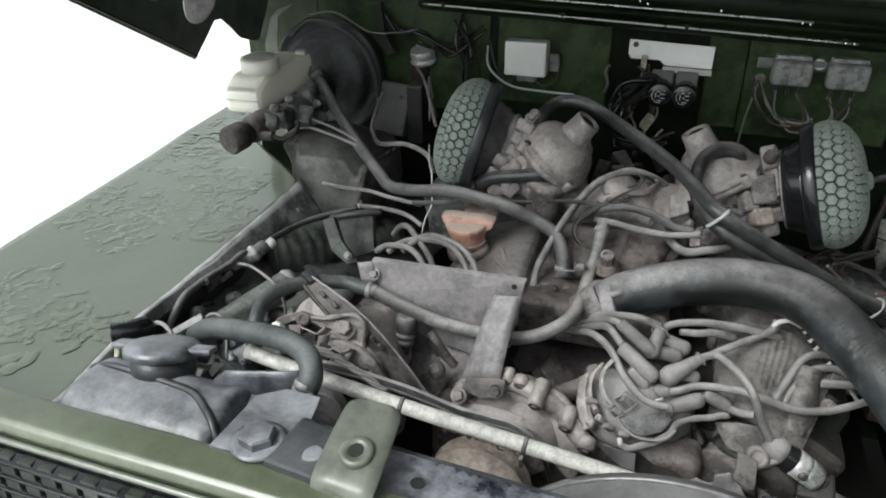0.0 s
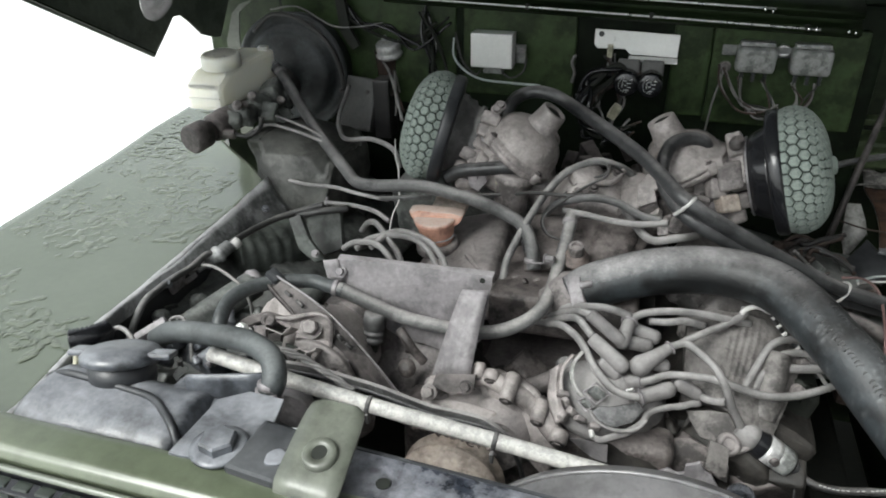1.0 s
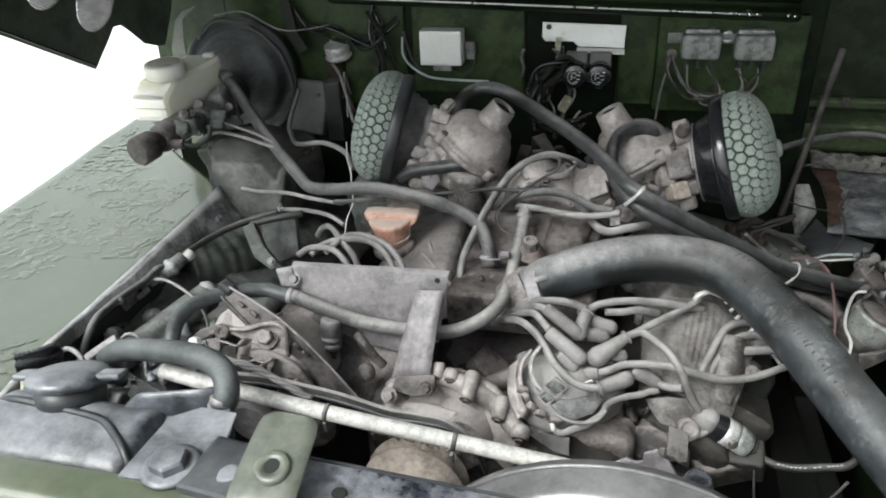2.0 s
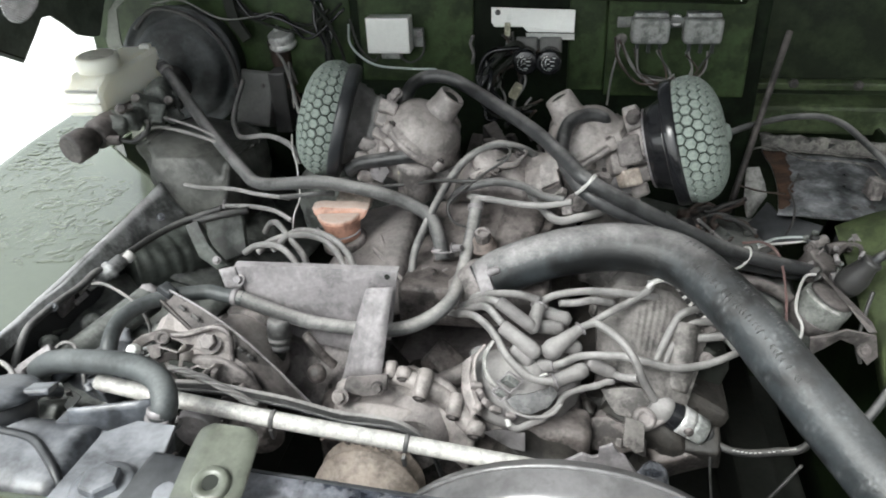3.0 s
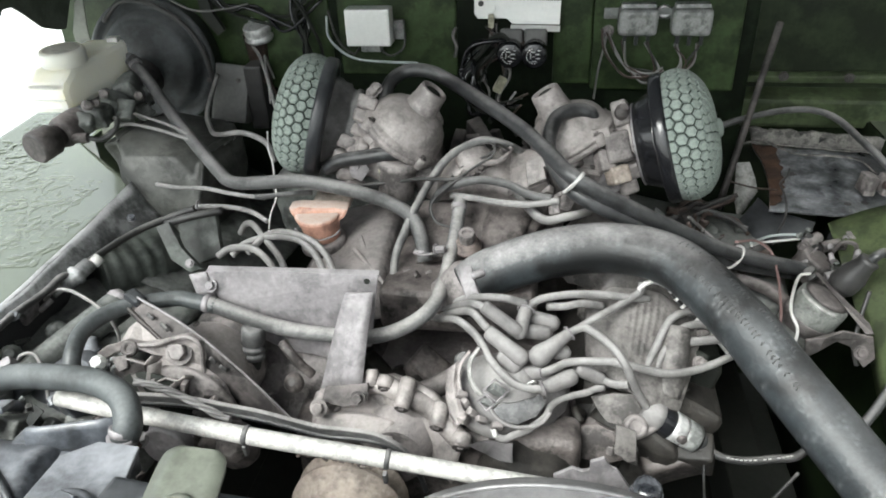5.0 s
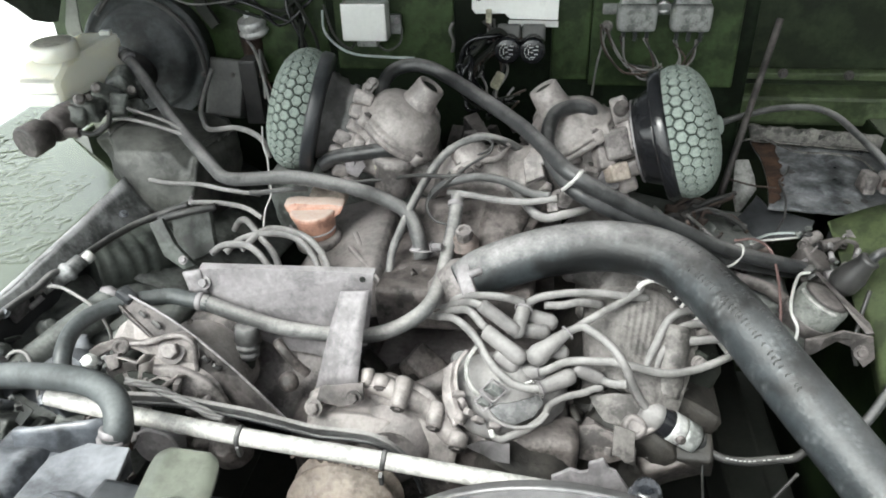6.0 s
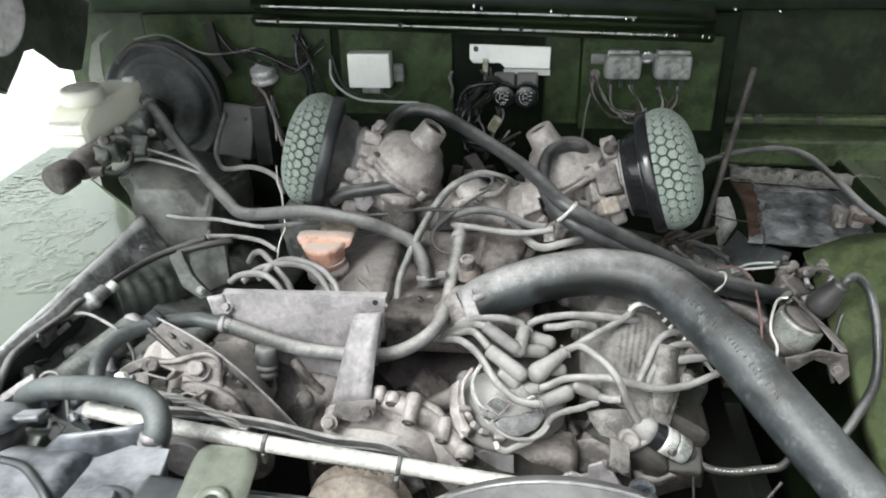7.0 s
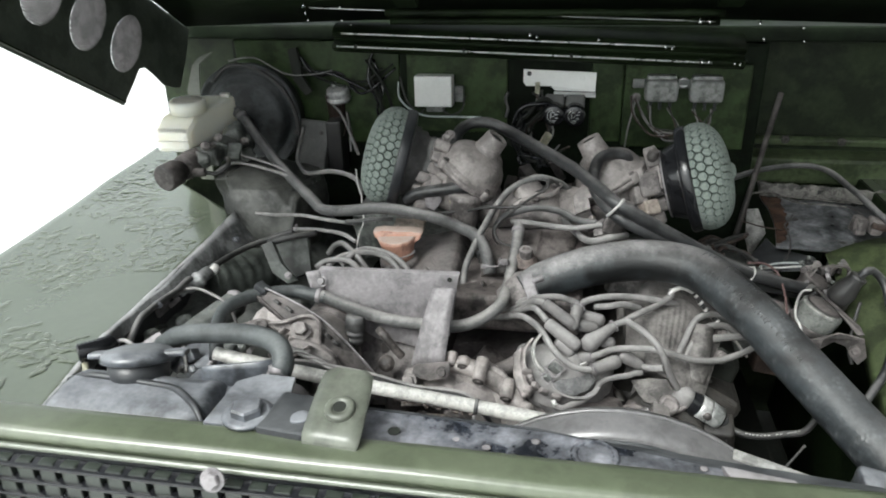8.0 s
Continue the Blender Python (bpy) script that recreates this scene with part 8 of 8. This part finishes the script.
hose("fender_loom", [(-0.425, 0.770, 0.930), (-0.427, 0.755, 0.936), (-0.426, 0.719, 0.936), (-0.426, 0.676, 0.941), (-0.425, 0.640, 0.944), (-0.425, 0.606, 0.940), (-0.435, 0.575, 0.895), (-0.42, 0.565, 0.87)], 0.0050, HOSE, "worn grey cable bent along the fender edge", "cable", n=7)
hose("white_wire", [(-0.445, 0.735, 0.912), (-0.425, 0.735, 0.928), (-0.395, 0.725, 0.938), (-0.362, 0.71, 0.938), (-0.335, 0.70, 0.928), (-0.325, 0.70, 0.90), (-0.335, 0.71, 0.86)], 0.0024, WIRE, "thin pale grey wire looped by the fender", "wire", n=7, seg=8)
hose("white_wire", [(-0.400, 0.605, 0.905), (-0.385, 0.610, 0.925), (-0.368, 0.612, 0.925), (-0.355, 0.60, 0.905), (-0.348, 0.585, 0.88)], 0.0022, WIRE, "thin pale grey wire looped by the fender", "wire", n=7, seg=8)
sw = thing("fender_switch", (-0.40, 0.77, 0.90), "small dusty plug switch clipped to the fender edge", "switch")
part("body", lathe([(0, 0.005), (0.012, 0.006), (0.014, 0.010), (0.034, 0.0115), (0.036, 0.014), (0.042, 0.014), (0.044, 0.011), (0.062, 0.0105)], (-0.436, 0.742, 0.916), (0.026, 0.055, 0.018), 14), PANEL, sw)
part("tip", rod((-0.407, 0.797, 0.932), (-0.402, 0.808, 0.937), 0.008, 12), WHITE, sw)
part("stem", rod((-0.436, 0.737, 0.912), (-0.445, 0.72, 0.905), 0.004, 10), STEEL, sw)
solo("plug_fitting", rough_up(box((-0.452, 0.71, 0.912), (0.016, 0.03, 0.03), (10, 20, 0), 0.005), 0.002, 50), STEEL, "small dusty clip on the fender edge", "clip")
pipes = thing("grey_pipe", (-0.38, 0.66, 0.84), "fat dull grey pipe in the corner", "pipe")
part("pipe", tube([(-0.345, 0.745, 0.905), (-0.370, 0.69, 0.895), (-0.400, 0.63, 0.88), (-0.42, 0.575, 0.86)], 0.021, 16, 6), MURK, pipes)
part("pipe_end", lathe([(0, 0.018), (0.01, 0.020), (0.018, 0.015)], (-0.348, 0.74, 0.906), (0.4, 0.8, 0.25), 16), STEEL, pipes)
solo("shiny_bolt", lathe([(0, 0.010), (0.006, 0.010), (0.012, 0.006), (0.014, 0.003)], (-0.432, 0.640, 0.898), (0.3, -0.4, 0.85), 14), CHROME, "shiny wet round bolt in the fender corner", "bolt")
cl = thing("cable_clamp", (-0.39, 0.565, 0.90), "bent bright alloy cable clamp", "clamp")
part("jaw", box((-0.392, 0.578, 0.925), (0.045, 0.012, 0.016), (20, -25, 35), 0.003), STEEL, cl)
part("jaw", box((-0.412, 0.555, 0.915), (0.030, 0.012, 0.012), (20, -10, 60), 0.003), STEEL, cl)
hose("ribbed_boot", [(-0.432, 0.491, 0.962), (-0.422, 0.499, 0.962), (-0.413, 0.510, 0.960), (-0.410, 0.527, 0.955)], 0.0115, GLOSS, "ribbed black rubber cable boot at the fender corner", "boot", n=6, ribs=0.0028)
hose("corner_wire", [(-0.440, 0.505, 0.945), (-0.425, 0.49, 0.95), (-0.41, 0.47, 0.945), (-0.405, 0.45, 0.92)], 0.004, YELLOW, "pale frayed cable end in the corner", "wire", seg=8)
hose("corner_wire", [(-0.43, 0.52, 0.93), (-0.40, 0.53, 0.96), (-0.375, 0.525, 0.955), (-0.36, 0.51, 0.93)], 0.003, WIRE, "thin grey wire behind the radiator cap", "wire", seg=8)
for k in range(16):
    at = Vector((rng.uniform(-0.42, -0.27), rng.uniform(0.52, 0.70), rng.uniform(0.82, 0.885)))
    solo("grimy_fitting", rough_up(box(at, (rng.uniform(0.02, 0.05), rng.uniform(0.02, 0.05), rng.uniform(0.02, 0.04)), (rng.uniform(-40, 40), rng.uniform(-40, 40), rng.uniform(-40, 40)), 0.006), 0.003, 40, 1), MURK if k % 3 else TANK, "small grimy metal fitting low in the corner", "fitting", "grimy fittings")

# ---- right side of the bay ----
def arch_shape(u, v):
    low = cr([(0.640, 0.60, 0.72), (0.622, 0.75, 0.80), (0.617, 0.83, 0.850), (0.606, 0.93, 0.905), (0.600, 1.00, 0.935)], 4)
    k = min(int(v * 16), 15)
    p = low[k].lerp(low[k + 1], v * 16 - k)
    q = Vector((0.765, 0.60 + 0.42 * v, 0.952))
    return p.lerp(q, u) + Vector((0, 0, 0.02 * math.sin(math.pi * u)))


solo("wheel_arch", sheet(arch_shape, 14, 16, (0.002, 0, 0.002)), ARCH_GREEN, "olive green inner wheel arch with scuffs", "wheel arch", kind="structure")
bd = thing("battery_tray", (0.67, 1.2, 0.86), "scuffed black sheet tray with a rusty end", "tray")
TL, TR, FL, FR = (Vector(q) for q in ((0.558, 1.306, 0.926), (0.814, 1.263, 0.926), (0.549, 1.102, 0.900), (0.771, 1.086, 0.898)))


def tray(u, v, lift=0.0):
    """The tray's sheet: its end curves inwards, its front edge dips, the middle is creased."""
    p = TL.lerp(TR, u).lerp(FL.lerp(FR, u), v)
    return p + Vector((0.010 * (1 - u) * math.sin(math.pi * v), 0, lift + 0.0035 * noise.noise(Vector((9 * u, 5 * v, 2))) - 0.004 * math.exp(-((v - 0.76) / 0.03) ** 2)))


part("sheet", sheet(tray, 40, 24, (0, 0, 0.0025)), BOARD, bd)
part("front_lip", strip([(tray(k / 12, 1.0), tray(k / 12, 1.0) + Vector((0, 0.004, -0.006))) for k in range(13)], (0, -0.002, 0), 2), BOARD, bd)
part("rust_patch", sheet(lambda u, v: tray(u * (0.125 + 0.05 * noise.noise(Vector((0, v * 7, 3))) + 0.02 * noise.noise(Vector((0, v * 25, 8))) - 0.09 * v ** 4), 0.01 + 0.93 * v, 0.0010), 8, 30, (0, 0, 0.0006)), TRAYRUST, bd, "rusted end of the tray")
part("rear_lip", rough_up(sheet(lambda u, v: TL.lerp(TR, u) + Vector((-0.006 * v, 0.006 * v, 0.002 + (0.026 + 0.006 * noise.noise(Vector((14 * u, 0, 3)))) * v + 0.003 * noise.noise(Vector((40 * u, 6 * v, 0))))), 60, 6, (0, -0.004, 0)), 0.0015, 60), CRUST, bd, "crusted pale rear lip")
part("lip_bead", rough_up(tube([TL.lerp(TR, k / 20) + Vector((0, -0.002, 0.003)) for k in range(21)], 0.0024, 8, 3), 0.0022, 90), CRUST, bd)
# Notches, slots and holes: small dark pieces painting the shade inside them.
for q in ((0.638, 1.300, 0.947), (0.670, 1.292, 0.940)):
    part("lip_notch", rough_up(box(q, (0.012, 0.004, 0.014), (10, 0, 8), 0.001), 0.0008, 60), LOOM, bd)
for u, v in ((0.17, 0.45), (0.165, 0.475), (0.185, 0.46)):
    part("slot", box(tray(u, v, 0.0004), (0.010, 0.005, 0.0008), (8, 0, 4), 0), LOOM, bd)
for u, v in ((0.505, 0.86), (0.26, 0.07), (0.62, 0.80)):
    part("hole", lathe([(0, 0.0055), (0.0008, 0.0055)], tray(u, v, 0.0004), (0, -0.1, 1), 14), LOOM, bd)
ter = thing("cable_terminal", (0.69, 1.11, 0.925), "pair of grimy cable clamps bolted to the tray", "terminal")
for dx in (-0.012, 0.014):
    part("clamp", rough_up(box((0.695 + dx, 1.112, 0.945), (0.018, 0.03, 0.03), (0, 10, 10), 0.005), 0.002, 60, 1), ALU, ter)
part("bolt", rod((0.70, 1.10, 0.95), (0.73, 1.095, 0.945), 0.006, 10), RUST, ter)
hose("battery_cable", [(0.478, 1.250, 0.975), (0.519, 1.250, 0.992), (0.574, 1.260, 1.003), (0.626, 1.260, 1.007), (0.658, 1.230, 1.005), (0.679, 1.180, 0.993), (0.694, 1.130, 0.983), (0.715, 1.100, 0.966), (0.757, 1.080, 0.941)], 0.0056, HOSE, "stout grey battery cable over the tray", "cable", n=8)
hose("thin_tray_wire", [(0.522, 1.240, 0.951), (0.542, 1.260, 0.948), (0.570, 1.270, 0.946), (0.592, 1.250, 0.942), (0.616, 1.235, 0.938), (0.670, 1.235, 0.937), (0.709, 1.220, 0.936), (0.722, 1.180, 0.930)], 0.0017, CRUST, "thin grey wire over the tray", "wire", seg=6)
hose("thin_tray_wire", [(0.482, 1.100, 0.947), (0.517, 1.100, 0.938), (0.562, 1.130, 0.921)], 0.0015, RUST, "thin brown wire over the tray", "wire", seg=6)
hose("thin_tray_wire", [(0.598, 1.205, 0.924), (0.582, 1.160, 0.932), (0.568, 1.140, 0.928), (0.569, 1.120, 0.923), (0.566, 1.085, 0.919), (0.560, 1.060, 0.906), (0.541, 1.020, 0.904), (0.532, 1.000, 0.896)], 0.0018, LOOM, "thin dark wire hanging over the tray front", "wire", seg=6)
hose("prop_rod", [(0.487, 1.165, 0.865), (0.527, 1.235, 1.005), (0.566, 1.305, 1.138)], 0.0055, IRON, "thin rusty steel rod leaning on the firewall", "rod", n=2)
solo("paper_tag", rough_up(slab([(0.517, 1.220, 0.925), (0.537, 1.215, 0.929), (0.547, 1.200, 0.906), (0.551, 1.190, 0.888), (0.538, 1.180, 0.867), (0.523, 1.170, 0.845), (0.515, 1.190, 0.876)], (0, 0.002, 0.001)), 0.001, 60, 2), CREAM, "crumpled pale scrap of card beside the rod", "card")
coil = thing("ignition_coil", (0.54, 0.81, 0.84), "dull silver ignition coil in a band clamp", "ignition coil")
LID, DOWN = (0.548, 0.822, 0.925), (-0.38, 0.06, -0.92)
part("can", lathe([(-0.001, 0.010), (0, 0.026), (0.003, 0.0305), (0.010, 0.031), (0.085, 0.030)], LID, DOWN, 32), COIL, coil)
part("lid", lathe([(-0.004, 0.006), (-0.003, 0.020), (-0.001, 0.027)], LID, DOWN, 28), IRON, coil, "dull dark lid")
rim_a, rim_b = Vector(DOWN).normalized().cross(Vector((0, 0, 1))).normalized(), None
rim_b = Vector(DOWN).normalized().cross(rim_a)
part("pale_rim_arc", tube([Vector(LID) + 0.0295 * (math.cos(a * 0.2) * rim_a + math.sin(a * 0.2) * rim_b) + 0.002 * Vector(DOWN) for a in range(14, 24)], 0.0020, 8, 2), CREAM, coil, "pale part of the rolled rim")
part("band", lathe([(0.030, 0.0312), (0.031, 0.0325), (0.046, 0.0325), (0.047, 0.0312)], LID, DOWN, 28), IRON, coil)
part("stay", slab([(0.545, 0.870, 0.932), (0.552, 0.872, 0.930), (0.590, 0.792, 0.912), (0.596, 0.786, 0.902), (0.586, 0.784, 0.902), (0.560, 0.812, 0.928)], (0.002, 0.002, -0.003), None, 0.0008), IRON, coil)
part("foot", slab([(0.520, 0.778, 0.892), (0.540, 0.778, 0.897), (0.562, 0.786, 0.902), (0.600, 0.792, 0.892), (0.606, 0.785, 0.866), (0.594, 0.780, 0.855), (0.582, 0.782, 0.868), (0.574, 0.784, 0.882), (0.556, 0.782, 0.890), (0.536, 0.774, 0.880), (0.522, 0.772, 0.870)], (0, 0.004, 0), None, 0.001), IRON, coil)
part("bolt", bolt((0.586, 0.782, 0.876), (0.1, -0.8, 0.5), 0.006, 0.004), IRON, coil)
bt = thing("coil_cable", (0.58, 0.86, 0.92), "black rubber coil boot on a curved cable", "cable")
part("boot", lathe([(0, 0.016), (0.006, 0.0185), (0.022, 0.0175), (0.042, 0.012), (0.046, 0.0125), (0.050, 0.0125), (0.052, 0.008)], (0.574, 0.856, 0.920), (0.40, -0.10, 0.78), 18, None, True, 0.06), LOOM, bt)
part("cable", tube([(0.597, 0.850, 0.962), (0.604, 0.850, 0.972), (0.618, 0.858, 0.970), (0.634, 0.850, 0.952), (0.640, 0.82, 0.915), (0.632, 0.775, 0.870), (0.600, 0.735, 0.835), (0.56, 0.70, 0.80)], 0.006, 12, 7), RUBBER, bt)
val = thing("heater_valve", (0.57, 0.93, 0.87), "cluttered brass and steel heater tap with hose ends", "valve")
part("body", rough_up(box((0.565, 0.925, 0.905), (0.04, 0.05, 0.035), (10, 20, 20), 0.008), 0.003, 50, 1), IRON, val)
for a, b, r, m in (((0.56, 0.915, 0.905), (0.585, 0.91, 0.90), 0.012, STEEL), ((0.575, 0.945, 0.925), (0.60, 0.95, 0.93), 0.008, IRON), ((0.59, 0.90, 0.90), (0.60, 0.885, 0.89), 0.008, IRON), ((0.565, 0.97, 0.915), (0.585, 0.985, 0.92), 0.008, ALU),
                   ((0.60, 0.925, 0.91), (0.615, 0.91, 0.905), 0.007, ALU), ((0.57, 0.895, 0.91), (0.60, 0.90, 0.915), 0.006, STEEL), ((0.60, 0.985, 0.915), (0.64, 0.985, 0.912), 0.012, BLACK)):
    part("stub", rough_up(rod(a, b, r, 12), 0.001, 60), m, val)
clutter(50, 34, (0.545, 0.885, 0.905), (0.625, 0.985, 0.935), (0.0028, 0.0065), (IRON, STEEL, LOOM, MURK, ALU), val)
part("ring_clip", tube([(0.585, 0.935, 0.92), (0.592, 0.925, 0.945), (0.607, 0.92, 0.945), (0.613, 0.925, 0.92)], 0.003, 8, 5), IRON, val)
for p, r, m, lab in (([(0.452, 0.898, 0.955), (0.483, 0.920, 0.945), (0.505, 0.920, 0.930), (0.507, 0.885, 0.920), (0.500, 0.830, 0.912), (0.495, 0.795, 0.892), (0.495, 0.785, 0.84)], 0.0018, RED, "dull red wire hanging by the coil"),
                     ([(0.479, 0.926, 0.938), (0.500, 0.960, 0.925), (0.522, 0.985, 0.918), (0.55, 0.993, 0.917), (0.570, 0.989, 0.918)], 0.0020, TEAL, "pale blue and white wire by the hose ends"), ([(0.482, 0.93, 0.932), (0.505, 0.965, 0.918), (0.53, 0.978, 0.914), (0.56, 0.985, 0.915)], 0.0018, WHITE, "white wire by the hose ends"),
                     ([(0.546, 0.880, 0.923), (0.532, 0.876, 0.921), (0.512, 0.830, 0.924), (0.503, 0.797, 0.919), (0.508, 0.780, 0.908), (0.506, 0.773, 0.890), (0.50, 0.78, 0.85)], 0.0020, WHITE, "white wire looped round the coil"),
                     ([(0.60, 0.835, 0.93), (0.592, 0.82, 0.90), (0.585, 0.80, 0.87), (0.59, 0.79, 0.85)], 0.0028, LOOM, "thin black wire by the coil"), ([(0.40, 0.665, 0.80), (0.405, 0.66, 0.76), (0.415, 0.655, 0.70)], 0.0014, HOSE, "thin grey wire hanging from the connector"),
                     ([(0.50, 0.655, 0.80), (0.47, 0.64, 0.76), (0.44, 0.63, 0.72)], 0.002, LOOM, "thin dark wire low in the bay"), ([(0.36, 0.60, 0.76), (0.39, 0.60, 0.775), (0.42, 0.60, 0.765), (0.45, 0.61, 0.74)], 0.003, RED, "dull red wire low in the bay")):
    hose("side_wire", p, r, m, lab, "wire", "side wires", n=7, seg=8)
wires(21, 4, [(0.406, 1.088, 0.888), (0.418, 1.095, 0.897), (0.439, 1.102, 0.903), (0.465, 1.107, 0.903), (0.494, 1.115, 0.91)], 0.008, 0.0042, [RUST, LOOM, IRON, RUST], "brown curled cable below the air filter")
wires(22, 3, [(0.427, 1.057, 0.891), (0.434, 1.064, 0.9), (0.445, 1.067, 0.903), (0.473, 1.07, 0.9), (0.492, 1.069, 0.892), (0.509, 1.064, 0.88)], 0.007, 0.0036, [RUST, HOSE, LOOM], "looped brown cable below the air filter")
wires(25, 4, [(0.42, 0.98, 0.93), (0.44, 1.00, 0.90), (0.47, 0.99, 0.885), (0.50, 0.97, 0.88)], 0.018, 0.0024, [RUST, WIRE, LOOM, RUST], "thin brown wire below the air filter")
solo("side_sheet", rough_up(slab([(0.544, 1.160, 0.892), (0.563, 1.140, 0.879), (0.620, 1.100, 0.880), (0.598, 1.060, 0.872), (0.506, 1.080, 0.855), (0.509, 1.120, 0.868)], (0.004, 0.01, -0.004), None, 0.001), 0.003, 20, 3), BLACK, "dark blue-grey folded sheet below the tray", "sheet")
solo("steering_pipe", tube([(0.44, 0.93, 0.885), (0.50, 0.91, 0.88), (0.53, 0.89, 0.87)], 0.009, 12), IRON, "dull steel pipe under the hoses", "pipe")
solo("red_bracket", rough_up(box((0.50, 0.86, 0.815), (0.05, 0.03, 0.06), (0, 10, 0), 0.005), 0.003, 40, 1), RUST, "rusty brown bracket behind the coil", "bracket")
for k in range(26):
    at = Vector((rng.uniform(-0.06, 0.40), rng.uniform(0.68, 0.78), rng.uniform(0.70, 0.80)))
    solo("grimy_casting", rough_up(box(at, (rng.uniform(0.03, 0.07), rng.uniform(0.03, 0.06), rng.uniform(0.03, 0.06)), (rng.uniform(-40, 40), rng.uniform(-40, 40), rng.uniform(-40, 40)), 0.008), 0.004, 40, 1), GREASE if k % 2 else VALLEY, "grimy lump of casting deep in the engine", "casting", "grimy castings")
for k in range(14):
    at = Vector((rng.uniform(0.02, 0.30), rng.uniform(1.06, 1.18), rng.uniform(0.93, 1.02)))
    solo("grimy_linkage", rough_up(box(at, (rng.uniform(0.01, 0.03), rng.uniform(0.01, 0.05), rng.uniform(0.02, 0.05)), (rng.uniform(-40, 40), rng.uniform(-40, 40), rng.uniform(-40, 40)), 0.003), 0.002, 40, 1), IRON, "grimy linkage piece behind the carburettors", "linkage", "grimy linkage")
